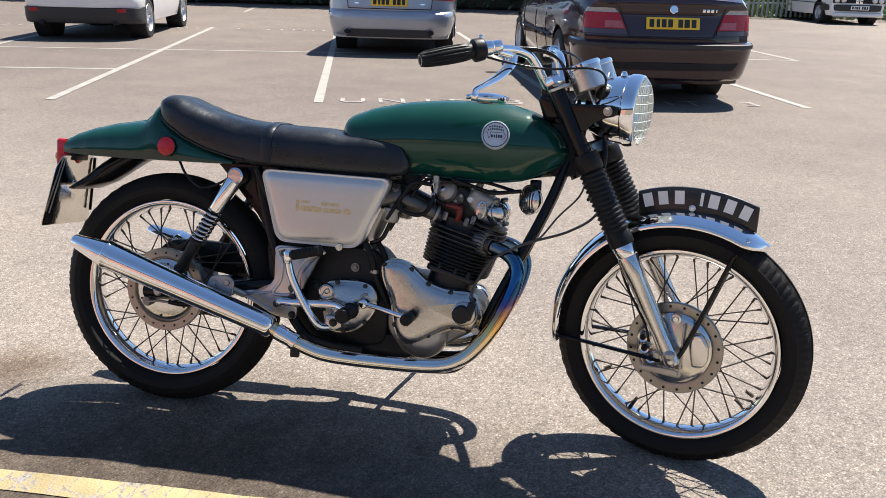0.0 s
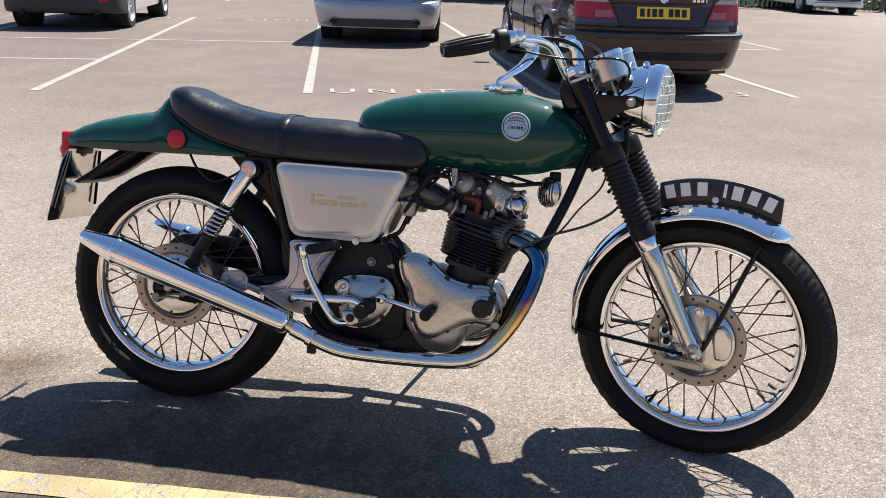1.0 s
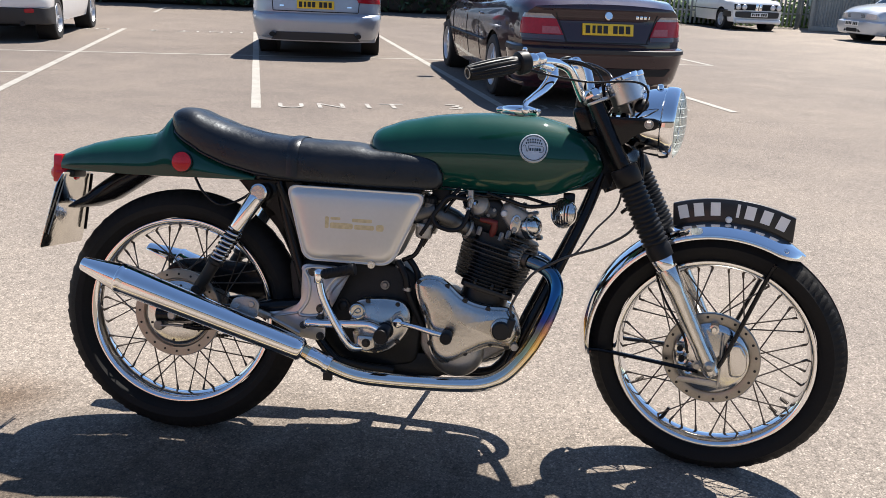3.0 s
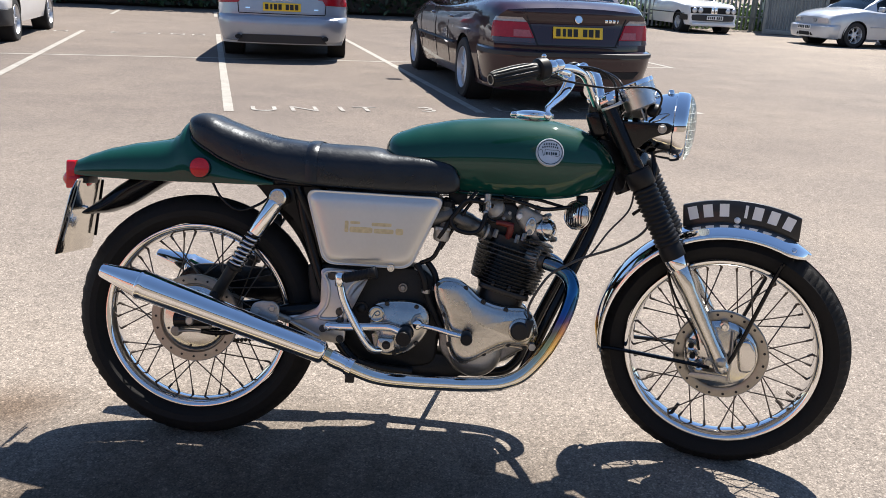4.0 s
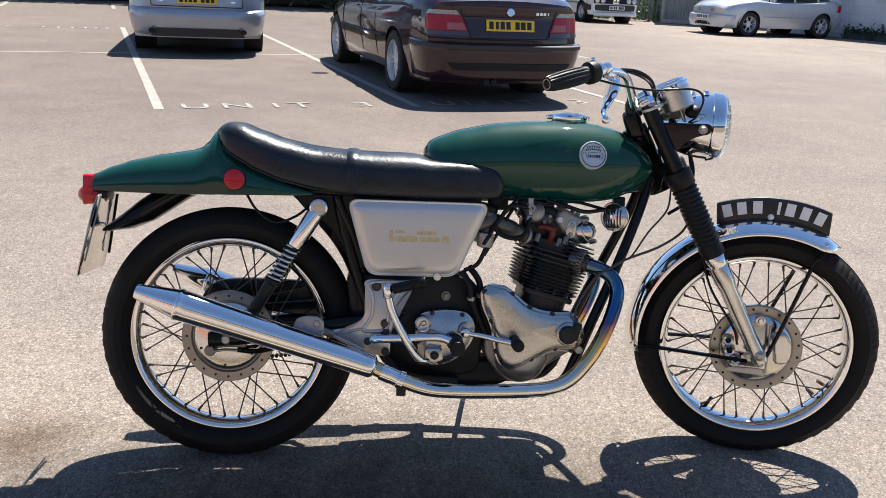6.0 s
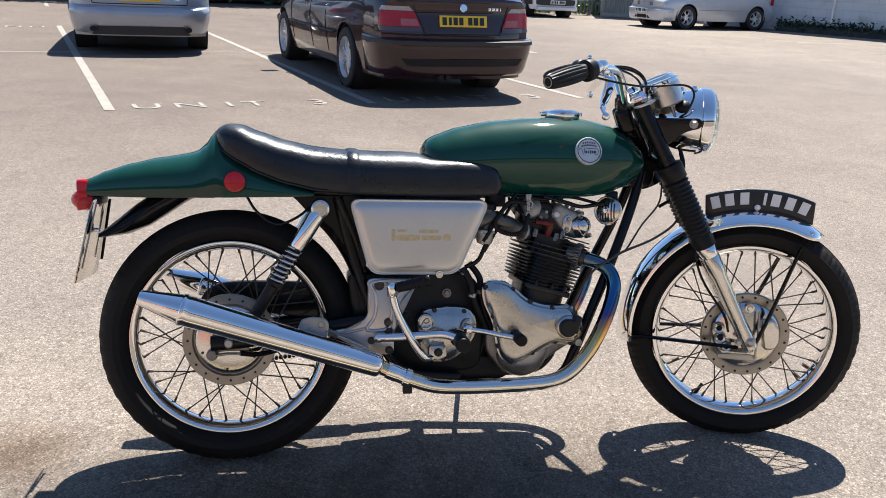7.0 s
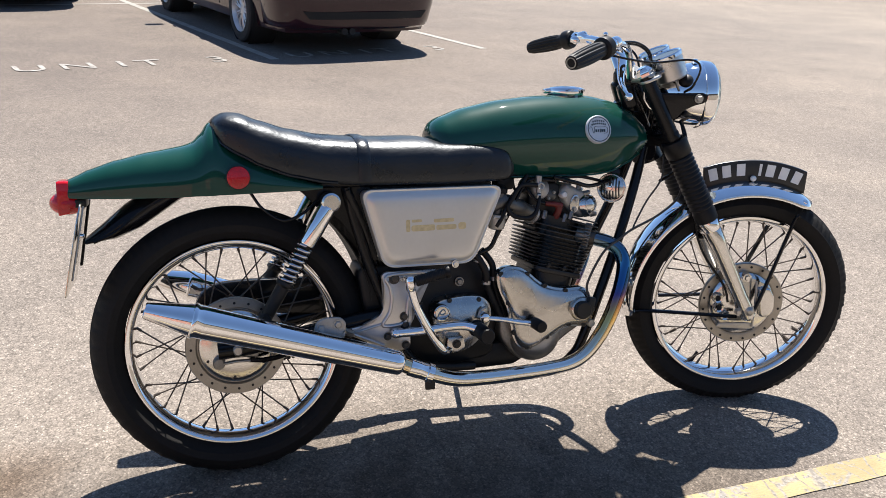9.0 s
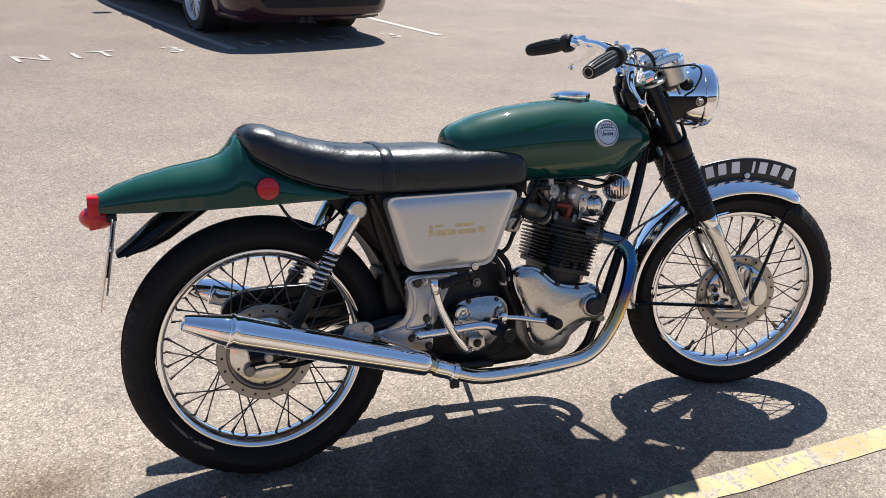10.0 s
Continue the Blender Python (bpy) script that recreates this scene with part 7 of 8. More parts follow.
    tube(bm, catmull([(-0.30, -0.055, 0.603), (-0.25, -0.056, 0.625), (-0.20, -0.055, 0.668), (-0.15, -0.05, 0.699)], 5), 0.004, 6)
    part("mudguard_bead", bm, M_BLACK, BIKE)
    cable("tail_wire", [(0.05, -0.09, 0.702), (0.075, -0.095, 0.665), (0.12, -0.095, 0.635), (0.17, -0.09, 0.650), (0.215, -0.075, 0.685)], 0.0035, M_BLACK)


tail()


# ---- frame, suspension, panels ----
M_SPRING = material("chromed_spring", (0.52, 0.52, 0.54), 0.10, 1.0, vary=0.25, scale=40)
def frame_tubes():
    def t(name, pts, r, mat=M_BLACK, label="black frame tube"):
        bm = bmesh.new()
        tube(bm, catmull(pts, 6), r, 14)
        part(name, bm, mat, BIKE, label, 60)

    t("top_tube", [(1.08, 0, 0.76), (0.9, 0, 0.735), (0.5, 0, 0.72), (0.30, 0, 0.70)], 0.028)
    for sd in (-1, 1):
        t("down_tube", [(1.115, sd * 0.028, 0.775), (1.075, sd * 0.045, 0.66), (1.015, sd * 0.07, 0.52), (0.955, sd * 0.085, 0.385), (0.915, sd * 0.085, 0.285), (0.885, sd * 0.08, 0.225), (0.82, sd * 0.08, 0.196), (0.60, sd * 0.085, 0.196), (0.48, sd * 0.09, 0.225), (0.40, sd * 0.09, 0.30), (0.36, sd * 0.085, 0.42), (0.325, sd * 0.08, 0.52), (0.295, sd * 0.08, 0.62), (0.275, sd * 0.08, 0.705)], 0.0135)
        t("seat_rail", [(0.45, sd * 0.088, 0.712), (0.27, sd * 0.092, 0.716), (0.10, sd * 0.085, 0.718), (-0.05, sd * 0.06, 0.720)], 0.010)
        t("brace_tube", [(0.345, sd * 0.06, 0.505), (0.318, sd * 0.075, 0.60), (0.275, sd * 0.09, 0.70)], 0.011)
        t("swinging_arm", [(0.43, sd * 0.075, 0.385), (0.30, sd * 0.080, 0.375), (0.16, sd * 0.082, 0.352), (0.02, sd * 0.082, 0.333), (-0.045, sd * 0.082, 0.328)], 0.020)
        # shock absorber
        top, bot = Vector((0.231, sd * 0.112, 0.675)), Vector((0.068, sd * 0.100, 0.405))
        d = (bot - top).normalized()
        L = (bot - top).length
        m = axis_matrix(top, d)
        bm = bmesh.new()
        lathe(bm, [(0.0, 0.010), (0.0200, 0.012), (0.0215, 0.016), (0.0215, 0.112), (0.0205, 0.115), (0.0, 0.115)], 36, m)
        s = part("shock_absorber", bm, M_CHROME, BIKE, "chrome-shrouded rear shock absorber with open springs", 50)
        bm = bmesh.new()
        turns, n = 7.5, 170
        pts = []
        for k in range(n + 1):
            a = 2 * math.pi * turns * k / n
            pts.append(m @ Vector((0.0180 * math.cos(a), 0.0180 * math.sin(a), 0.117 + 0.100 * k / n)))
        tube(bm, pts, 0.0042, 8)
        part("spring", bm, M_SPRING, s, "chromed coil spring over a black damper", 60)
        bm = bmesh.new()
        lathe(bm, [(0.0115, 0.10), (0.0115, 0.215), (0.0215, 0.216), (0.0225, 0.224), (0.0165, 0.230), (0.0160, L - 0.012), (0.013, L)], 28, m)
        part("damper_body", bm, M_SATIN, s, "black damper body")
        bm = bmesh.new()
        lathe(bm, [(0.0, 0.018), (0.018, 0.018), (0.0225, 0.014), (0.0235, 0.006), (0.0235, -0.018), (0.017, -0.022)], 32, axis_matrix(top, (0, sd, 0)))
        part("shock_top_cap", bm, M_POLISHED, s, "polished round end cap", 40)
        bm = bmesh.new()
        lathe(bm, [(0, 0.02), (0.010, 0.02), (0.014, 0.014), (0.016, 0.0), (0.016, -0.02)], 20, axis_matrix(bot, (0, sd, 0)))
        part("shock_eye", bm, M_SATIN, s)
    # black gusset between the seat rail and the side panel
    bm = bmesh.new()
    side_slab(bm, round_corners([(0.152, 0.712), (0.335, 0.712), (0.350, 0.520), (0.322, 0.520), (0.300, 0.566), (0.262, 0.622), (0.208, 0.664)], 0.006, 2), -0.080, 0.006, 0.001, 1)
    part("frame_gusset", bm, M_BLACK, BIKE, "black frame gusset")
    # rear inner mudguard
    bm = bmesh.new()
    rings = []
    for a in np.radians(np.linspace(14, 52, 24)):
        ring = []
        for off in (0.0, -0.003):
            row = [(0.362 + 0.028 * (a - 0.35) / 0.56 + off - 0.012 * (y / 0.06) ** 2, y) for y in (-0.062, -0.06, -0.04, 0, 0.04, 0.06, 0.062)]
            row = [(W_REAR.x + r * math.cos(a), y, W_REAR.z + r * math.sin(a)) for r, y in row]
            ring += row if off == 0 else row[::-1]
        rings.append(ring)
    skin(bm, rings)
    part("rear_mudguard", bm, M_SATIN, BIKE, "black inner mudguard", 50)
    # oil tank, battery box and tool tray filling the middle
    bm = bmesh.new()
    side_slab(bm, round_corners([(0.345, 0.695), (0.655, 0.695), (0.575, 0.505), (0.375, 0.505)], 0.02), -0.085, 0.17, 0.01)
    part("oil_tank", bm, M_BLACK, BIKE, "black oil tank behind the side panel")
    # chain run
    bm = bmesh.new()
    for z0, z1 in ((0.405, 0.395), (0.240, 0.300)):
        a, b = Vector((0.0, 0.062, z0)), Vector((0.52, 0.062, z1))
        nlink = 44
        for k in range(nlink):
            p = a.lerp(b, (k + 0.5) / nlink)
            lathe(bm, [(0, 0.006), (0.0055, 0.006), (0.0055, -0.006), (0, -0.006)], 8, axis_matrix(p, (0, 1, 0)))
    part("drive_chain", bm, M_SATIN, BIKE, "oily black drive chain", kind="stuff")
    bm = bmesh.new()
    side_slab(bm, catmull([(-0.088, 0.412), (-0.072, 0.442), (-0.046, 0.459), (-0.015, 0.466), (0.06, 0.468), (0.19, 0.463), (0.30, 0.452), (0.40, 0.435), (0.42, 0.385), (0.30, 0.368), (0.15, 0.372), (0.0, 0.395), (-0.06, 0.400)], 3, closed=True), 0.052, 0.030, 0.004)
    part("chain_guard", bm, M_BLACK, BIKE, "black chain guard")


frame_tubes()


def inset_polygon(pts, d):
    """A clockwise polygon drawn in by d on every side."""
    p = [np.array(q, float) for q in pts]
    lines = []
    for a, b in zip(p, p[1:] + p[:1]):
        t = (b - a) / np.linalg.norm(b - a)
        n = np.array([t[1], -t[0]])
        lines.append((a + n * d, t))
    out = []
    for (a, t), (b, u) in zip(lines[-1:] + lines[:-1], lines):
        k = np.linalg.solve(np.array([t, -u]).T, b - a)
        out.append(tuple(a + t * k[0]))
    return out


def side_panels():
    corners = [(0.302, 0.700), (0.668, 0.697), (0.585, 0.506), (0.356, 0.508)]
    for sd in (-1, 1):
        bm = bmesh.new()
        # dished box: flange, raised field with soft shoulders
        m = Matrix.Translation((0, sd * 0.122, 0)) @ Matrix(((1, 0, 0, 0), (0, 0, sd, 0), (0, 1, 0, 0), (0, 0, 0, 1)))
        loops = []
        for inset, z in ((0, -0.040), (-0.001, -0.004), (0.0, -0.0005), (0.002, 0.0), (0.0040, -0.0014), (0.0055, -0.0014), (0.0085, 0.0010), (0.0125, 0.0042), (0.0170, 0.0066), (0.0220, 0.0078), (0.030, 0.0085), (0.045, 0.0090)):
            loops.append([m @ Vector((x, z2, z)) for x, z2 in round_corners(inset_polygon(corners, inset), 0.031 - 0.2 * max(0, inset), 8)])
        field, middle = loops[-1], m @ Vector((0.478, 0.606, 0.0094))
        for k in (0.85, 0.68, 0.5, 0.32, 0.15, 0.04):
            loops.append([middle.lerp(q, k) for q in field])
        skin(bm, loops)
        p = part("side_panel", bm, M_PANEL, BIKE, "silver side panel with worn gold lettering", 50)
        for x, z, w, h in ((0.453, 0.603, 0.060, 0.015), (0.512, 0.602, 0.052, 0.012), (0.506, 0.619, 0.052, 0.009), (0.415, 0.610, 0.010, 0.030), (0.553, 0.603, 0.020, 0.017), (0.437, 0.621, 0.026, 0.007)):
            bm = bmesh.new()
            slab(bm, rounded(w, h, min(w, h) * 0.3, 2, x, z), 0.0006, m @ Matrix.Translation((0, 0, 0.0090)))
            part("lettering_bar", bm, M_GOLD, p)
        bolt(p, (0.535, sd * 0.127, 0.507), (0, sd, 0), 0.007, 0.006, M_CHROME)


side_panels()


def hanger_plates():
    """The polished alloy plates that carry footrests and silencers."""
    out = [(0.349, 0.485), (0.354, 0.493), (0.363, 0.496), (0.490, 0.494), (0.496, 0.485), (0.466, 0.469), (0.442, 0.446), (0.429, 0.420), (0.425, 0.399), (0.433, 0.378), (0.420, 0.356), (0.420, 0.321), (0.418, 0.299), (0.400, 0.295), (0.353, 0.302), (0.258, 0.350), (0.254, 0.360), (0.324, 0.371), (0.348, 0.395), (0.358, 0.425), (0.356, 0.456)]
    out = round_corners(out, 0.008, 3)
    rib = [(0.366, 0.487), (0.470, 0.487), (0.438, 0.462), (0.418, 0.430), (0.412, 0.395), (0.405, 0.365), (0.350, 0.362), (0.368, 0.395), (0.374, 0.430), (0.370, 0.458)]
    for sd in (-1, 1):
        bm = bmesh.new()
        y = -0.112 if sd < 0 else 0.100
        side_slab(bm, out, y, 0.012, 0.0012, 2)
        p = part("hanger_plate", bm, M_SATIN if sd > 0 else M_HANGER, BIKE, "black footrest hanger plate" if sd > 0 else "polished alloy footrest hanger plate")
        bm = bmesh.new()
        pts = catmull([(x, y - 0.001 if sd < 0 else y + 0.013, z) for x, z in rib], 4, closed=True)
        tube(bm, pts, 0.0045, 8, closed=True)
        part("plate_rib", bm, M_SATIN if sd > 0 else M_HANGER, p, "", 60)
        bm = bmesh.new()
        tube(bm, [(x, y - 0.001 if sd < 0 else y + 0.013, z) for x, z in ((0.345, 0.366), (0.300, 0.356), (0.268, 0.351), (0.352, 0.312))], 0.0035, 8)
        part("plate_rib", bm, M_SATIN if sd > 0 else M_HANGER, p, "", 60)
        for x, z, r in ((0.381, 0.478, 0.010), (0.405, 0.381, 0.009), (0.405, 0.360, 0.0085), (0.361, 0.334, 0.0075), (0.407, 0.308, 0.008), (0.402, 0.478, 0.006)):
            bolt(p, (x, y if sd < 0 else y + 0.012, z), (0, sd, 0), r, 0.007, M_BOLT if x != 0.402 else M_POLISHED)
        # footrest on its curved arm
        bm = bmesh.new()
        yy = sd * 0.128
        arm = catmull([(0.378, yy, 0.344), (0.425, yy - sd * -0.010, 0.347), (0.500, yy + sd * 0.018, 0.353), (0.545, yy + sd * 0.028, 0.355), (0.575, yy + sd * 0.045, 0.348)], 6)
        tube(bm, arm, 0.0115, 12)
        bmesh.ops.create_uvsphere(bm, u_segments=14, v_segments=8, radius=0.0135, matrix=Matrix.Translation((0.378, yy, 0.344)))
        part("footrest_arm", bm, M_CHROME, p, "chrome footrest arm", 60)
        bm = bmesh.new()
        m = axis_matrix((0.583, sd * 0.160, 0.343), (0.0, sd, -0.02))
        n = 40
        rings = []
        for z, r in ((-0.020, 0.016), (-0.018, 0.0205), (-0.010, 0.0215), (-0.006, 0.018), (0.040, 0.0185), (0.066, 0.019), (0.070, 0.0165)):
            rings.append([m @ Vector(((r + 0.0008 * (k % 2)) * math.cos(2 * math.pi * k / n), (r + 0.0008 * (k % 2)) * math.sin(2 * math.pi * k / n), z)) for k in range(n)])
        skin(bm, rings)
        part("footrest_rubber", bm, M_GAITER, p, "black footrest rubber", 40)
        # silencer bracket
        bm = bmesh.new()
        ys = -0.150 if sd < 0 else 0.142
        side_slab(bm, round_corners([(0.172, 0.372), (0.182, 0.398), (0.205, 0.405), (0.238, 0.404), (0.252, 0.390), (0.248, 0.352), (0.215, 0.350)], 0.008, 3), ys, 0.008, 0.002)
        br = part("silencer_bracket", bm, M_CAST, p)
        bolt(br, (0.232, ys if sd < 0 else ys + 0.008, 0.386), (0, sd, 0), 0.009, 0.007)
        bolt(br, (0.192, ys if sd < 0 else ys + 0.008, 0.380), (0, sd, 0), 0.009, 0.007)
        bm = bmesh.new()
        tube(bm, [(0.24, sd * 0.144, 0.37), (0.27, sd * 0.118, 0.352)], 0.010, 8)
        part("bracket_stub", bm, M_CAST, br)


hanger_plates()


def exhausts():
    for sd in (-1, 1):
        tip, joint, front = Vector((-0.197, sd * 0.199, 0.470)), Vector((-0.098, sd * 0.195, 0.435)), Vector((0.377, sd * 0.180, 0.283))
        ax = (front - tip).normalized()
        L = (front - tip).length
        J = (joint - tip).length
        m = axis_matrix(tip, ax)
        bm = bmesh.new()
        lathe(bm, [(0.0145, 0.05), (0.0150, 0.004), (0.0165, 0.0), (0.0185, 0.003), (0.0365, J - 0.006), (0.0392, J - 0.004), (0.0402, J), (0.0398, J + 0.004), (0.0384, J + 0.007), (0.0382, J + 0.020), (0.0300, L - 0.018), (0.0300, L - 0.006), (0.0265, L), (0.0205, L + 0.004)], 56, m)
        s = part("silencer", bm, M_CHROME, BIKE, "long chrome reverse-cone silencer", 40)
        bm = bmesh.new()
        lathe(bm, [(0, 0.045), (0.0146, 0.045)], 24, m)
        part("silencer_outlet", bm, M_DARK, s)
        bm = bmesh.new()
        path = [(0.372, -0.180, 0.284), (0.441, -0.184, 0.254), (0.516, -0.180, 0.228), (0.600, -0.172, 0.220), (0.690, -0.164, 0.218), (0.770, -0.157, 0.218), (0.840, -0.150, 0.224), (0.893, -0.144, 0.248), (0.938, -0.138, 0.296), (0.972, -0.132, 0.352), (0.998, -0.125, 0.412), (1.012, -0.116, 0.468), (1.004, -0.106, 0.504), (0.980, -0.096, 0.526), (0.950, -0.084, 0.537), (0.918, -0.071, 0.545)]
        pts = catmull([(x, -sd * y, z) for x, y, z in path], 7)
        tube(bm, pts, 0.0190, 24)
        part("header_pipe", bm, M_BLUED, BIKE, "chrome header pipe, blue and straw-coloured from heat", 60)
        bm = bmesh.new()
        a, b = Vector((0.395, sd * 0.1815, 0.274)), Vector((0.452, sd * 0.1845, 0.250))
        am = axis_matrix(a, b - a)
        Lc = (b - a).length
        lathe(bm, [(0.019, 0), (0.0225, 0.001), (0.0228, 0.026), (0.0215, 0.030), (0.0215, Lc - 0.016), (0.0245, Lc - 0.014), (0.0245, Lc), (0.019, Lc + 0.001)], 32, am)
        pc = part("pipe_clamp", bm, M_CHROME, BIKE, "chrome pipe clamp", 40)
        bm = bmesh.new()
        box(bm, (0.024, 0.014, 0.024), Matrix.Translation((0.447, sd * 0.1845, 0.223)), 0.003)
        part("clamp_lug", bm, M_SATIN, pc, "black clamp lug")


exhausts()


# ---- engine and gearbox ----
def dome(loops, centre, rise):
    """Carries a cover's last ring on to a rounded crown over the centre."""
    last = loops[-1]
    for s in (0.88, 0.74, 0.58, 0.42, 0.26, 0.12):
        loops.append([(centre[0] + (x - centre[0]) * s, y - rise * (1 - s ** 1.7), centre[1] + (z - centre[1]) * s) for x, y, z in last])


M_CARB = material("grubby_carburettor_alloy", (0.13, 0.125, 0.115), 0.45, 0.8, vary=0.4, scale=30)
M_HEAD_FIN = material("sooty_grey_alloy", (0.075, 0.070, 0.064), 0.42, 0.6, vary=0.4, scale=30)
M_BLASTED = material("matt_grey_cast_alloy", (0.40, 0.385, 0.355), 0.48, 0.55, vary=0.22, scale=26, bump=0.12, bump_scale=280)


def engine():
    # crankcase halves, cradle and primary side
    bm = bmesh.new()
    side_slab(bm, round_corners([(0.665, 0.455), (0.740, 0.448), (0.790, 0.415), (0.900, 0.400), (0.932, 0.36), (0.918, 0.315), (0.862, 0.282), (0.812, 0.245), (0.790, 0.226), (0.720, 0.228), (0.670, 0.29)], 0.02), -0.086, 0.165, 0.008)
    case = part("crankcase", bm, M_DULL, BIKE, "dull oily alloy crankcase")
    bm = bmesh.new()
    side_slab(bm, round_corners([(0.300, 0.505), (0.62, 0.505), (0.68, 0.44), (0.66, 0.24), (0.56, 0.225), (0.45, 0.235), (0.36, 0.33), (0.315, 0.39)], 0.03), -0.060, 0.12, 0.01)
    part("engine_cradle", bm, M_SATIN, BIKE, "black engine cradle")
    bm = bmesh.new()
    side_slab(bm, round_corners([(0.46, 0.27), (0.74, 0.27), (0.752, 0.225), (0.72, 0.207), (0.50, 0.205)], 0.01), -0.055, 0.11, 0.004)
    part("bash_plate", bm, M_SATIN, BIKE, "black under-engine plate")
    bm = bmesh.new()
    side_slab(bm, round_corners([(0.45, 0.45), (0.60, 0.46), (0.92, 0.40), (0.92, 0.32), (0.85, 0.285), (0.5, 0.275), (0.43, 0.33)], 0.06, 8), 0.075, 0.07, 0.012)
    part("primary_chaincase", bm, M_POLISHED, BIKE, "polished primary chaincase")

    # timing cover
    out = [(0.650, 0.462), (0.660, 0.478), (0.680, 0.487), (0.715, 0.483), (0.742, 0.466), (0.772, 0.440), (0.805, 0.425), (0.845, 0.418), (0.888, 0.418), (0.909, 0.406), (0.926, 0.376), (0.930, 0.349), (0.917, 0.316), (0.897, 0.309), (0.858, 0.312), (0.828, 0.302), (0.795, 0.283), (0.762, 0.264), (0.732, 0.260), (0.708, 0.274), (0.694, 0.300), (0.688, 0.330), (0.677, 0.380), (0.657, 0.425)]
    o = catmull(out, 3, closed=True)
    e = np.roll(o, -1, 0) - np.roll(o, 1, 0)
    nrm = np.stack([e[:, 1], -e[:, 0]], 1) / np.linalg.norm(e, axis=1)[:, None]
    if 0.5 * np.sum(o[:, 0] * np.roll(o[:, 1], -1) - np.roll(o[:, 0], -1) * o[:, 1]) > 0:
        nrm = -nrm
    bm = bmesh.new()
    loops = []
    for inset, y in ((0.0, -0.080), (0.0, -0.096), (0.001, -0.099), (0.004, -0.100), (0.0055, -0.1005), (0.0075, -0.1035), (0.011, -0.1075), (0.016, -0.1110), (0.0215, -0.1130), (0.027, -0.1140)):
        loops.append([(o[i][0] + nrm[i][0] * inset, y, o[i][1] + nrm[i][1] * inset) for i in range(len(o))])
    dome(loops, (0.775, 0.370), 0.0028)
    skin(bm, loops)
    low = bmesh.new()
    lathe(low, [(0.0, 0.020), (0.030, 0.019), (0.050, 0.014), (0.066, 0.004), (0.072, -0.010), (0.072, -0.03)], 48, axis_matrix((0.768, -0.094, 0.293), (0, -1, 0)))
    part("sump_bulge", low, M_CAST, case, "dull alloy lower crankcase", 40)
    cover = part("timing_cover", bm, M_COVER, BIKE, "polished alloy timing cover", 40)
    cover.location.y = -0.012
    for x, z in ((0.661, 0.469), (0.733, 0.463), (0.782, 0.430), (0.842, 0.411), (0.682, 0.392), (0.697, 0.312), (0.733, 0.270), (0.790, 0.292), (0.853, 0.321), (0.896, 0.316), (0.921, 0.354), (0.905, 0.398)):
        bm = bmesh.new()
        m = axis_matrix((x, -0.100, z), (0, -1, 0))
        lathe(bm, [(0, 0.0065), (0.0055, 0.0065), (0.0070, 0.0050), (0.0072, -0.004)], 14, m)
        s = part("cover_screw", bm, M_FIN, cover, "dark socket screw")
        bm = bmesh.new()
        lathe(bm, [(0, 0.0071), (0.0024, 0.0071), (0.0024, 0.004)], 6, m)
        part("screw_socket", bm, M_DARK, s)
    # boss and black cap at the front of the cover
    bm = bmesh.new()
    lathe(bm, [(0.0, 0.024), (0.026, 0.024), (0.031, 0.020), (0.034, 0.0)], 36, axis_matrix((0.883, -0.104, 0.362), (0, -1, 0)))
    part("points_boss", bm, M_COVER, cover, "", 40)
    bm = bmesh.new()
    lathe(bm, [(0.0, 0.016), (0.020, 0.016), (0.024, 0.012), (0.024, 0.0)], 28, axis_matrix((0.879, -0.126, 0.363), (0, -1, 0)))
    box(bm, (0.020, 0.020, 0.048), Matrix.Translation((0.900, -0.130, 0.372)) @ pose(0, 0, 0, 0, 14, 0), 0.004)
    part("tachometer_drive", bm, M_SATIN, cover, "black tachometer drive gearbox")
    bm = bmesh.new()
    lathe(bm, [(0.0, 0.012), (0.010, 0.012), (0.011, 0.0)], 6, axis_matrix((0.916, -0.100, 0.318), (0, -1, 0)))
    part("relief_nut", bm, M_CAST, cover)

    # barrel: finned block leaning forward
    tilt = radians(15.0)
    up = Vector((math.sin(tilt), 0, math.cos(tilt)))
    fwd = Vector((math.cos(tilt), 0, -math.sin(tilt)))
    base = Vector((0.827, 0, 0.428))
    bm_frame = Matrix.Translation(base) @ Matrix((fwd, Vector((0, 1, 0)), up)).transposed().to_4x4()
    bm = bmesh.new()
    slab(bm, rounded(0.124, 0.164, 0.040, 6), 0.165, bm_frame @ Matrix.Translation((0, 0, -0.030)))
    barrel = part("cylinder_barrel", bm, M_FIN, BIKE, "black finned twin cylinder barrel")
    bm = bmesh.new()
    slab(bm, rounded(0.140, 0.190, 0.02, 4), 0.014, bm_frame @ Matrix.Translation((0, 0, 0.022)), 0.003)
    part("barrel_flange", bm, M_FIN, barrel)
    first = None
    bm = bmesh.new()
    slab(bm, rounded(0.196, 0.208, 0.070, 9), 0.0020, Matrix(), 0.0007, seg=1)
    for i in range(8):
        m = bm_frame @ Matrix.Translation((-0.004, 0, 0.042 + i * 0.0094)) @ Matrix.Diagonal((1 - 0.009 * (7 - i), 1 - 0.004 * (7 - i), 1, 1))
        if first is None:
            first = part("cooling_fin", bm, M_FIN, barrel)
            first.matrix_basis = m
        else:
            share("cooling_fin", first, m, barrel)
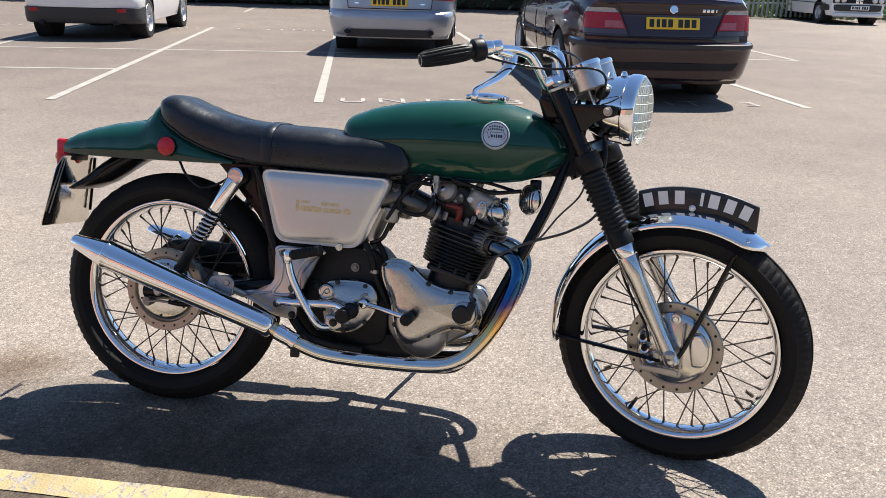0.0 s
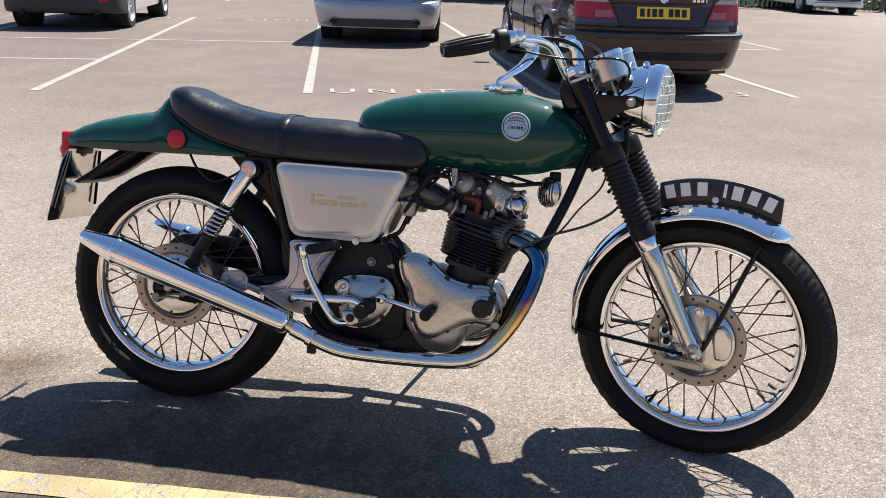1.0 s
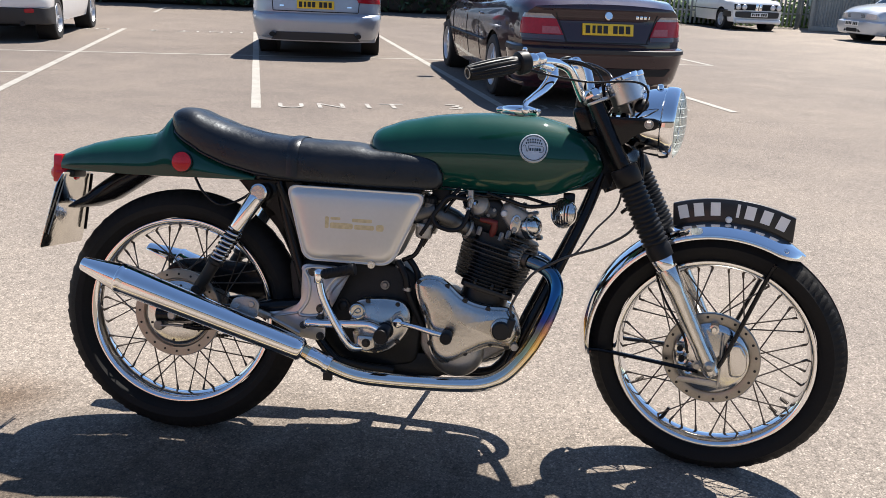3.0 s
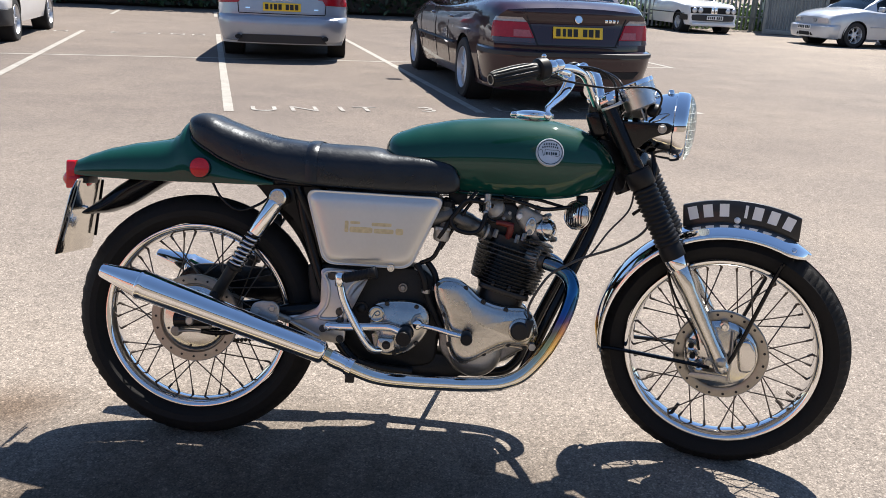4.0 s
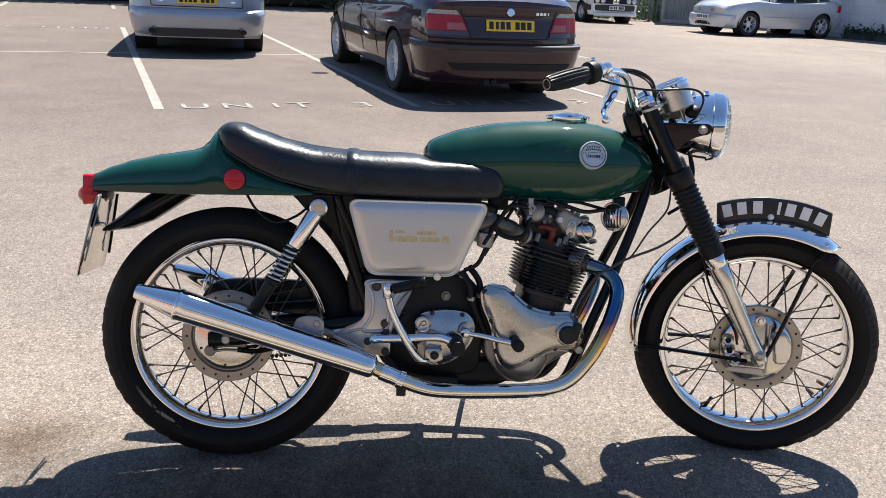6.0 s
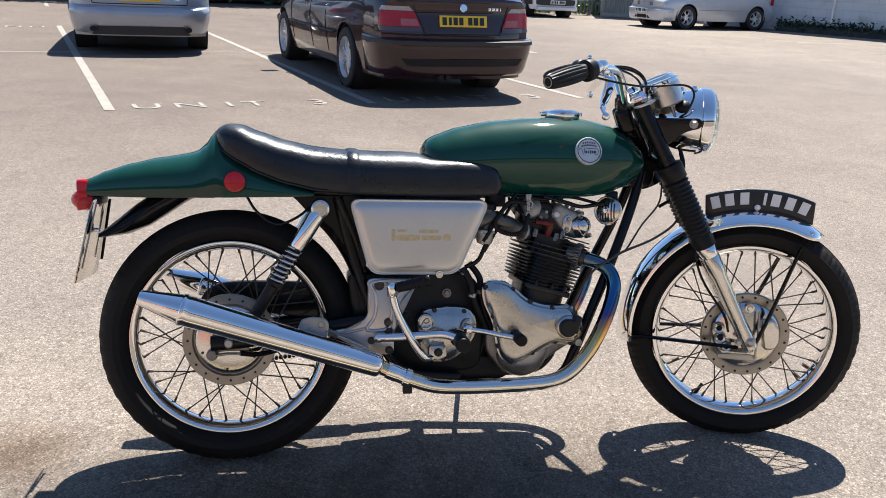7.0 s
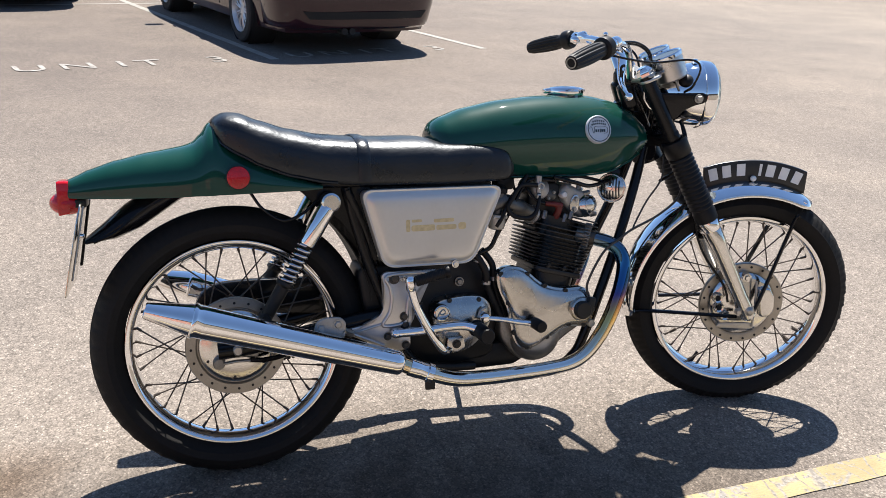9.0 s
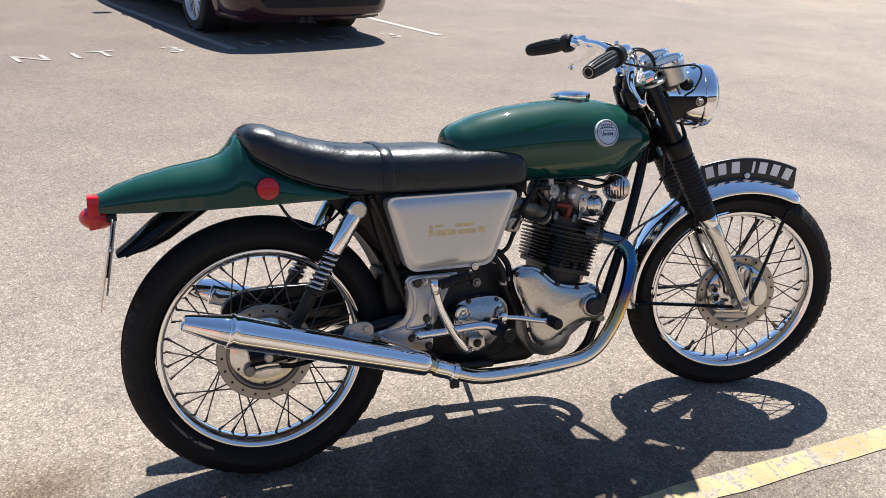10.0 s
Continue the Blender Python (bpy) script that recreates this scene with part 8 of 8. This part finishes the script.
    for x, y in ((-0.035, -0.098), (0.01, -0.100), (0.045, -0.098), (-0.068, -0.05), (0.07, -0.05)):
        bm = bmesh.new()
        lathe(bm, [(0, 0.014), (0.006, 0.014), (0.0075, 0.010), (0.0075, 0)], 6, bm_frame @ Matrix.Translation((x, y * 0.9, 0.036)))
        part("barrel_nut", bm, M_FIN, barrel)

    # cylinder head
    hm = bm_frame @ Matrix.Translation((0, 0, 0.118))
    bm = bmesh.new()
    slab(bm, rounded(0.130, 0.13, 0.03, 5), 0.052, hm @ Matrix.Translation((-0.010, 0, 0)))
    # head block takes the black material to stand for a shaded recess
    head = part("cylinder_head", bm, M_FIN, BIKE, "cylinder head coloured black as a shaded recess, with grey fins")
    bm = bmesh.new()
    slab(bm, rounded(0.200, 0.210, 0.070, 9), 0.0030, Matrix(), 0.0010, seg=1)
    first = None
    for i in range(6):
        if i < 3:
            m = hm @ Matrix.Translation((-0.003, 0, i * 0.0122))
        else:
            m = hm @ Matrix.Translation((0.050, 0, i * 0.0110 + 0.0035)) @ Matrix.Diagonal((0.50 - 0.03 * (i - 3), 0.96 - 0.05 * (i - 3), 1, 1))
        if first is None:
            first = part("head_fin", bm, M_HEAD_FIN, head)
            first.matrix_basis = m
        else:
            share("head_fin", first, m, head)
    # front fins round the exhaust ports, stacked in the other plane
    for sd in (-1, 1):
        bm = bmesh.new()
        pm = axis_matrix((0.899, sd * 0.060, 0.552), fwd * 0.86 + Vector((0, sd * 0.50, 0.0)))
        lathe(bm, [(0.0, 0.0), (0.030, 0.0), (0.032, 0.012), (0.026, 0.034), (0.0, 0.034)], 32, pm)
        part("exhaust_port", bm, M_DULL, head, "", 40)
        bm = bmesh.new()
        n = 96
        rings = []
        for z, amp in ((0.018, 0), (0.019, 1), (0.035, 1), (0.037, 0)):
            rings.append([pm @ Vector(((0.026 + amp * (0.0095 if k % 4 < 2 else 0.002)) * math.cos(2 * math.pi * k / n), (0.026 + amp * (0.0095 if k % 4 < 2 else 0.002)) * math.sin(2 * math.pi * k / n), z)) for k in range(n)])
        skin(bm, rings)
        part("exhaust_lock_ring", bm, M_DULL, head, "finned exhaust lock ring", 20)
        bm = bmesh.new()
        lathe(bm, [(0.0240, 0.036), (0.0250, 0.041), (0.0225, 0.048), (0.019, 0.050)], 28, pm)
        part("exhaust_collar", bm, M_BOLT, head, "heat-darkened collar")
        # spark plug with a faded red cap
        bm = bmesh.new()
        tube(bm, [(0.837, sd * 0.048, 0.580), (0.838, sd * 0.058, 0.602)], 0.0078, 10)
        part("spark_plug", bm, M_LETTER_WHITE, head, "white spark plug insulator")
        bm = bmesh.new()
        tube(bm, catmull([(0.838, sd * 0.058, 0.598), (0.843, sd * 0.066, 0.617), (0.844, sd * 0.068, 0.630)], 4), 0.0092, 12)
        tube(bm, [(0.851, sd * 0.068, 0.630), (0.828, sd * 0.068, 0.636), (0.806, sd * 0.064, 0.638)], [0.0085, 0.0075, 0.0060], 12)
        part("plug_cap", bm, M_RED_LEAD, head, "faded red plug cap", 40)
        cable("plug_lead", [(0.808, sd * 0.064, 0.638), (0.786, sd * 0.062, 0.645), (0.764, sd * 0.05, 0.672), (0.754, sd * 0.04, 0.705)], 0.0042, M_BLACK, parent=head)
    # well round the plugs, coloured black for shade between parts, then the rocker boxes
    bm = bmesh.new()
    side_slab(bm, round_corners([(0.772, 0.606), (0.768, 0.655), (0.790, 0.690), (0.850, 0.694), (0.880, 0.660), (0.912, 0.600), (0.872, 0.588)], 0.014, 4), -0.034, 0.068, 0.010, 3)
    part("head_casting", bm, M_FIN, head, "head casting coloured black for the shade in the gaps", 50)
    bm = bmesh.new()
    side_slab(bm, round_corners([(0.858, 0.644), (0.858, 0.674), (0.877, 0.690), (0.904, 0.674), (0.934, 0.662), (0.958, 0.630), (0.956, 0.600), (0.925, 0.588), (0.896, 0.600), (0.878, 0.618)], 0.014, 5), -0.046, 0.092, 0.015, 4)
    part("exhaust_rocker_box", bm, M_BLASTED, head, "matt cast alloy rocker box", 50)
    bm = bmesh.new()
    side_slab(bm, round_corners([(0.752, 0.662), (0.772, 0.692), (0.806, 0.704), (0.850, 0.706), (0.860, 0.684), (0.848, 0.658), (0.806, 0.650)], 0.014, 5), -0.030, 0.060, 0.014, 4)
    part("inlet_rocker_box", bm, M_HEAD_FIN, head, "oily dark alloy rocker box", 50)
    for sd in (-1, 1):
        # inlet rocker cover: a tilted dish with a central nut
        bm = bmesh.new()
        lathe(bm, [(0.0, 0.015), (0.010, 0.0145), (0.020, 0.010), (0.0255, 0.004), (0.0290, 0.003), (0.0290, -0.020)], 36, axis_matrix((0.796, sd * 0.040, 0.676), (-0.30, sd * 0.90, 0.28)))
        part("inlet_rocker_cover", bm, M_BLASTED, head, "matt alloy rocker cover", 40)
        bm = bmesh.new()
        lathe(bm, [(0.0, 0.017), (0.007, 0.017), (0.0085, 0.012), (0.0085, 0.008)], 6, axis_matrix((0.796, sd * 0.040, 0.676), (-0.30, sd * 0.90, 0.28)))
        part("cover_nut", bm, M_CHROME, head)
        # spindle plates: a round brassy one, a white cap, and an oval plate with two bolts
        bm = bmesh.new()
        lathe(bm, [(0.0, 0.008), (0.0125, 0.0075), (0.0155, 0.005), (0.0160, -0.016)], 28, axis_matrix((0.833, sd * 0.034, 0.656), (-0.1, sd, 0.1)))
        plate_disc = part("spindle_plate", bm, M_CARB, head, "tarnished round spindle plate", 40)
        for k in (-0.0075, 0.0075):
            bolt(plate_disc, (0.833 + k, sd * 0.0425, 0.656 + k), (0, sd, 0), 0.0032, 0.004, M_CAST)
        bm = bmesh.new()
        lathe(bm, [(0.0, 0.010), (0.0065, 0.0095), (0.0092, 0.006), (0.0095, -0.012)], 24, axis_matrix((0.867, sd * 0.044, 0.656), (0, sd, 0.1)))
        part("spindle_cap", bm, M_LETTER_WHITE, head, "pale round cap", 40)
        bm = bmesh.new()
        side_slab(bm, [(0.898 + 0.0135 * math.cos(a) + 0.003 * math.sin(a), 0.630 + 0.0255 * math.sin(a)) for a in np.linspace(0, 2 * math.pi, 28, endpoint=False)], -0.0505 if sd < 0 else 0.0445, 0.006, 0.0015, 2)
        oval = part("spindle_plate", bm, M_POLISHED, head, "oval alloy spindle plate")
        for x, z in ((0.901, 0.644), (0.896, 0.616)):
            bolt(oval, (x, sd * 0.0505, z), (0, sd, 0), 0.0055, 0.006, M_CAST)
        # domed exhaust rocker cover with a clamping rim and two stud nuts
        cm = axis_matrix((0.944, sd * 0.034, 0.626), (0.72, sd * 0.60, 0.22))
        bm = bmesh.new()
        lathe(bm, [(0.0, 0.024), (0.012, 0.0225), (0.0210, 0.0165), (0.0265, 0.007), (0.0275, 0.003), (0.0325, 0.0025), (0.0335, 0.000), (0.0335, -0.014)], 40, cm)
        part("exhaust_rocker_cover", bm, M_POLISHED, head, "polished domed rocker cover", 40)
        for a in (1.9, -1.15):
            bm = bmesh.new()
            lathe(bm, [(0, 0.020), (0.0055, 0.020), (0.0072, 0.016), (0.0072, 0.002)], 6, cm @ Matrix.Translation((0.0335 * math.cos(a), 0.0335 * math.sin(a), -0.004)))
            part("cover_nut", bm, M_CAST, head)
        for x, z in ((0.868, 0.696), (0.905, 0.680)):
            bm = bmesh.new()
            lathe(bm, [(0, 0.018), (0.0055, 0.018), (0.007, 0.014), (0.007, 0)], 6, axis_matrix((x + 0.012, sd * 0.030, z - 0.012), (0.3, 0, 1)))
            part("head_nut", bm, M_DULL, head)
        for x, z in ((0.790, 0.612), (0.848, 0.600), (0.866, 0.606)):
            bm = bmesh.new()
            lathe(bm, [(0, 0.022), (0.0055, 0.022), (0.007, 0.018), (0.007, 0)], 6, axis_matrix((x + 0.012, sd * 0.062, z - 0.014), (0.26, 0, 1)))
            part("head_nut", bm, M_DULL, head)
    # inlet stubs and carburettors
    for sd in (-1, 1):
        bm = bmesh.new()
        tube(bm, catmull([(0.790, sd * 0.040, 0.602), (0.770, sd * 0.050, 0.612), (0.735, sd * 0.066, 0.627), (0.700, sd * 0.074, 0.642), (0.684, sd * 0.076, 0.648)], 4), [0.0185] * 4 + [0.0205] * 4 + [0.0235] * 4 + [0.0235] * 4 + [0.022], 24)
        part("inlet_stub", bm, M_CARB, head, "dark alloy inlet stub", 50)
        bm = bmesh.new()
        lathe(bm, [(0.018, 0.0), (0.026, 0.0), (0.026, 0.007), (0.018, 0.007)], 24, axis_matrix((0.778, sd * 0.048, 0.607), (-0.8, sd * 0.25, 0.36)))
        part("stub_flange", bm, M_BLASTED, head)
        c = Vector((0.670, sd * 0.076, 0.650))
        bm = bmesh.new()
        lathe(bm, [(0.0, 0.040), (0.0165, 0.038), (0.0175, 0.030), (0.0175, -0.030), (0.0, -0.034)], 28, axis_matrix(c, (0.12, 0, 1)))
        tube(bm, [c + Vector((-0.035, 0, -0.012)), c + Vector((0.020, 0, 0.004))], 0.0225, 20)
        carb = part("carburettor", bm, M_CARB, BIKE, "small cast alloy carburettor", 45)
        bm = bmesh.new()
        n, rings = 48, []
        for z, r, knurl in ((0.022, 0.0165, 0), (0.024, 0.0190, 1), (0.036, 0.0190, 1), (0.038, 0.0165, 0), (0.042, 0.0120, 0)):
            rings.append([axis_matrix(c, (0.12, 0, 1)) @ Vector(((r + knurl * (0.0012 if k % 4 < 2 else -0.0006)) * math.cos(2 * math.pi * k / n), (r + knurl * (0.0012 if k % 4 < 2 else -0.0006)) * math.sin(2 * math.pi * k / n), z)) for k in range(n)])
        skin(bm, rings)
        part("carburettor_top", bm, M_SATIN, carb, "black knurled carburettor top", 30)
        bm = bmesh.new()
        lathe(bm, [(0.0, 0.004), (0.0235, 0.002), (0.0245, -0.004), (0.0225, -0.006), (0.0225, -0.024), (0.0195, -0.033), (0.010, -0.037), (0.0, -0.038)], 30, axis_matrix(c + Vector((-0.006, sd * 0.006, -0.034)), (0.10, 0, 1)))
        bowl = part("float_bowl", bm, M_BLASTED, carb, "grey alloy float bowl", 40)
        for k in (-0.016, 0.016):
            bolt(bowl, c + Vector((-0.006 + k, sd * 0.026, -0.036)), (0, sd, 0), 0.0032, 0.004, M_CAST)
        bm = bmesh.new()
        tube(bm, catmull([c + Vector((-0.03, 0, -0.01)), c + Vector((-0.07, -sd * 0.012, -0.012)), c + Vector((-0.10, -sd * 0.04, -0.01))], 5), 0.025, 18)
        part("intake_rubber", bm, M_SATIN, carb, "black rubber intake hose", 60)


engine()


def gearbox():
    out = [(0.482, 0.385), (0.498, 0.406), (0.527, 0.414), (0.580, 0.417), (0.618, 0.410), (0.638, 0.388), (0.642, 0.360), (0.632, 0.328), (0.606, 0.296), (0.570, 0.272), (0.532, 0.268), (0.503, 0.278), (0.490, 0.316), (0.484, 0.350)]
    o = catmull(out, 4, closed=True)
    e = np.roll(o, -1, 0) - np.roll(o, 1, 0)
    nrm = np.stack([e[:, 1], -e[:, 0]], 1) / np.linalg.norm(e, axis=1)[:, None]
    if 0.5 * np.sum(o[:, 0] * np.roll(o[:, 1], -1) - np.roll(o[:, 0], -1) * o[:, 1]) > 0:
        nrm = -nrm
    bm = bmesh.new()
    loops = []
    for inset, y in ((0.0, -0.03), (0.0, -0.094), (0.002, -0.0965), (0.005, -0.097), (0.008, -0.0985), (0.014, -0.1035), (0.020, -0.1065)):
        loops.append([(o[i][0] + nrm[i][0] * inset, y, o[i][1] + nrm[i][1] * inset) for i in range(len(o))])
    dome(loops, (0.565, 0.345), 0.010)
    skin(bm, loops)
    g = part("gearbox", bm, M_COVER, BIKE, "polished alloy gearbox cover", 40)
    bm = bmesh.new()
    lathe(bm, [(0.0, 0.0165), (0.0165, 0.0165), (0.0180, 0.0180), (0.0205, 0.0170), (0.0220, 0.014), (0.0225, 0.0)], 36, axis_matrix((0.502, -0.099, 0.381), (0, -1, 0)))
    part("inspection_cap", bm, M_POLISHED, g, "round polished inspection cap", 40)
    bm = bmesh.new()
    tube(bm, catmull([(0.490, -0.116, 0.371), (0.498, -0.116, 0.385), (0.507, -0.116, 0.390), (0.511, -0.116, 0.382), (0.503, -0.116, 0.377), (0.498, -0.116, 0.380)], 4), 0.0018, 6)
    part("cap_mark", bm, M_CAST, g)
    bm = bmesh.new()
    slab_out = round_corners([(0.509, 0.322), (0.553, 0.322), (0.557, 0.292), (0.533, 0.280), (0.507, 0.290)], 0.007, 4)
    side_slab(bm, slab_out, -0.136, 0.042, 0.004, 2)
    boss = part("kickstart_boss", bm, M_COVER, g, "polished block carrying the kickstart")
    bolt(boss, (0.533, -0.136, 0.304), (0, -1, 0), 0.0085, 0.006, M_FIN)
    for x, z in ((0.527, 0.409), (0.606, 0.404), (0.633, 0.352), (0.610, 0.306), (0.552, 0.276), (0.489, 0.330), (0.575, 0.385)):
        bm = bmesh.new()
        m = axis_matrix((x, -0.098, z), (0, -1, 0))
        lathe(bm, [(0, 0.006), (0.0048, 0.006), (0.0062, 0.0045), (0.0064, -0.006)], 12, m)
        part("cover_screw", bm, M_FIN, g)
    # gear lever
    bm = bmesh.new()
    lathe(bm, [(0, 0.03), (0.010, 0.03), (0.013, 0.027), (0.013, 0.0)], 24, axis_matrix((0.612, -0.106, 0.362), (0, -1, 0)))
    tube(bm, catmull([(0.612, -0.128, 0.362), (0.655, -0.136, 0.356), (0.700, -0.146, 0.347), (0.735, -0.150, 0.341)], 5), 0.0072, 10)
    gl = part("gear_lever", bm, M_CHROME, BIKE, "chrome gear lever with a black rubber toe piece", 60)
    bm = bmesh.new()
    lathe(bm, [(0, 0.046), (0.013, 0.045), (0.0155, 0.040), (0.0150, -0.004), (0.010, -0.008), (0, -0.008)], 24, axis_matrix((0.742, -0.148, 0.341), (0, -1, 0)))
    part("toe_rubber", bm, M_GAITER, gl, "black toe rubber")
    # pointer arm on the selector
    bm = bmesh.new()
    tube(bm, catmull([(0.598, -0.118, 0.362), (0.604, -0.118, 0.380), (0.618, -0.118, 0.387)], 4), 0.004, 8)
    part("gear_pointer", bm, M_CAST, gl, "", 60)
    # kickstarter, folded up
    bm = bmesh.new()
    kp = catmull([(0.516, -0.128, 0.288), (0.500, -0.142, 0.291), (0.487, -0.150, 0.304), (0.461, -0.156, 0.343), (0.437, -0.160, 0.386), (0.419, -0.164, 0.426), (0.408, -0.166, 0.470)], 6)
    tube(bm, kp, [0.0105] * len(kp), 12)
    lathe(bm, [(0, 0.022), (0.009, 0.021), (0.0125, 0.014), (0.0125, -0.014), (0.009, -0.016)], 20, axis_matrix((0.408, -0.166, 0.472), (0, 0, 1)))
    k = part("kickstart_lever", bm, M_CHROME, BIKE, "chrome kickstart lever, folded", 60)
    bm = bmesh.new()
    a, b = Vector((0.420, -0.170, 0.480)), Vector((0.503, -0.182, 0.501))
    m = axis_matrix(a, b - a)
    L = (b - a).length
    prof = [(0.0, 0.0), (0.011, 0.0)]
    z = 0.002
    while z < L - 0.012:
        prof += [(0.0128, z), (0.0138, z + 0.0018), (0.0128, z + 0.0036)]
        z += 0.0042
    prof += [(0.015, L - 0.010), (0.0165, L - 0.004), (0.0150, L), (0.0, L)]
    lathe(bm, prof, 24, m)
    part("kickstart_rubber", bm, M_GAITER, k, "black ribbed kickstart rubber", 40)


gearbox()


def small_parts():
    # horn: a domed disc with a slotted chrome grille
    m = axis_matrix((1.022, -0.022, 0.666), (-0.68, -0.73, 0.02))
    bm = bmesh.new()
    lathe(bm, [(0.0, -0.030), (0.022, -0.028), (0.037, -0.012), (0.040, -0.002), (0.0405, 0.003), (0.038, 0.006), (0.036, 0.0045), (0.034, 0.0075), (0.026, 0.0125), (0.014, 0.0155), (0.0, 0.0165)], 44, m)
    h = part("horn", bm, M_POLISHED, BIKE, "round chrome horn with a slotted grille", 40)
    for k in (-0.0235, -0.0160, -0.0080, 0.0, 0.0080, 0.0160, 0.0235):
        tall = math.sqrt(0.031 ** 2 - k * k)
        for v0, v1 in ((-tall, -0.007), (0.007, tall)) if abs(k) < 0.01 else ((-tall, tall),):
            bm = bmesh.new()
            pts = [m @ Vector((k, v, 0.0163 - 7.6 * (k * k + v * v) + 0.0004)) for v in np.linspace(v0, v1, 6)]
            tube(bm, pts, 0.0021, 6)
            part("grille_slot", bm, M_DARK, h)
    bm = bmesh.new()
    lathe(bm, [(0.0, 0.0185), (0.006, 0.0180), (0.008, 0.015), (0.008, 0.012)], 20, m)
    part("horn_centre", bm, M_CHROME, h)
    bm = bmesh.new()
    box(bm, (0.03, 0.03, 0.04), Matrix.Translation((1.035, -0.01, 0.700)), 0.004)
    part("horn_bracket", bm, M_BLACK, h)
    # oil pipes and breather hoses between tank and engine
    cable("oil_pipe", [(0.600, -0.100, 0.520), (0.622, -0.104, 0.480), (0.630, -0.098, 0.440), (0.655, -0.090, 0.385), (0.675, -0.085, 0.345)], 0.0095, M_GAITER, "black rubber oil hose")
    cable("oil_pipe", [(0.622, -0.075, 0.530), (0.650, -0.080, 0.490), (0.655, -0.080, 0.440), (0.668, -0.082, 0.390), (0.690, -0.080, 0.340)], 0.0085, M_GAITER, "black rubber oil hose")
    for x, z in ((0.628, 0.447), (0.655, 0.452), (0.606, 0.507)):
        bm = bmesh.new()
        lathe(bm, [(0.0105, -0.005), (0.0118, -0.005), (0.0118, 0.005), (0.0105, 0.005)], 20, axis_matrix((x, -0.097 if x < 0.64 else -0.080, z), (0.12, 0, 1)))
        part("hose_clip", bm, M_CAST, BIKE, "metal hose clip")
    cable("fuel_pipe", [(0.770, -0.094, 0.690), (0.723, -0.102, 0.692), (0.699, -0.104, 0.662), (0.685, -0.105, 0.639), (0.699, -0.106, 0.617), (0.736, -0.106, 0.608), (0.761, -0.103, 0.619), (0.773, -0.098, 0.648), (0.776, -0.092, 0.668)], 0.0058, M_GAITER, "black fuel pipe")
    cable("fuel_pipe", [(0.748, -0.080, 0.716), (0.722, -0.090, 0.686), (0.694, -0.096, 0.656), (0.668, -0.104, 0.612), (0.655, -0.100, 0.590)], 0.0055, M_GAITER, "black fuel pipe")
    cable("rocker_feed", [(0.66, -0.085, 0.56), (0.70, -0.090, 0.63), (0.75, -0.080, 0.70), (0.82, -0.075, 0.700), (0.90, -0.06, 0.705), (0.98, -0.045, 0.688)], 0.0045, M_BLACK)
    cable("wiring_loom", [(0.82, -0.085, 0.708), (0.88, -0.088, 0.692), (0.93, -0.075, 0.680), (1.00, -0.045, 0.688)], 0.0055, M_BLACK)
    cable("throttle_cable_lower", [(0.700, -0.066, 0.715), (0.76, -0.055, 0.718), (0.86, -0.03, 0.712), (1.0, -0.02, 0.72)], 0.0035, M_BLACK)
    cable("frame_cable", [(0.67, -0.09, 0.60), (0.655, -0.092, 0.56), (0.64, -0.09, 0.535), (0.61, -0.085, 0.52)], 0.006, M_BLACK)
    for p, dirn, r in (((0.565, -0.066, 0.448), (0, -1, 0), 0.009), ((0.455, -0.066, 0.385), (0, -1, 0), 0.014)):
        bolt(BIKE, p, dirn, r, 0.008, M_FIN if r > 0.01 else M_DULL, name="cradle_bolt")
    # centre stand folded up under the frame, and the side stand that carries the machine
    bm = bmesh.new()
    for sd in (-1, 1):
        tube(bm, catmull([(0.600, sd * 0.075, 0.222), (0.54, sd * 0.085, 0.228), (0.47, sd * 0.09, 0.240), (0.42, sd * 0.095, 0.262)], 4), 0.011, 10)
    tube(bm, [(0.50, -0.09, 0.232), (0.50, 0.09, 0.232)], 0.009, 8)
    part("centre_stand", bm, M_SATIN, BIKE, "black centre stand, folded", 60)
    bm = bmesh.new()
    foot = Vector((0.68, 0.368, 0.084))
    tube(bm, [(0.655, 0.09, 0.215), foot], 0.008, 10)
    box(bm, (0.030, 0.026, 0.008), Matrix.Translation(foot + Vector((0, 0.003, -0.003))) @ pose(0, 0, 0, 12, 0, 0), 0.002)
    part("side_stand", bm, M_SATIN, BIKE, "black side stand, down", 60)
    # black tool tray edge under the seat nose
    bm = bmesh.new()
    box(bm, (0.30, 0.16, 0.02), Matrix.Translation((0.50, 0, 0.702)), 0.004)
    part("seat_base", bm, M_SATIN, BIKE)
    bm = bmesh.new()
    box(bm, (0.05, 0.05, 0.045), Matrix.Translation((0.70, -0.03, 0.70)), 0.008)
    part("coil", bm, M_SATIN, BIKE, "black ignition coil")


small_parts()
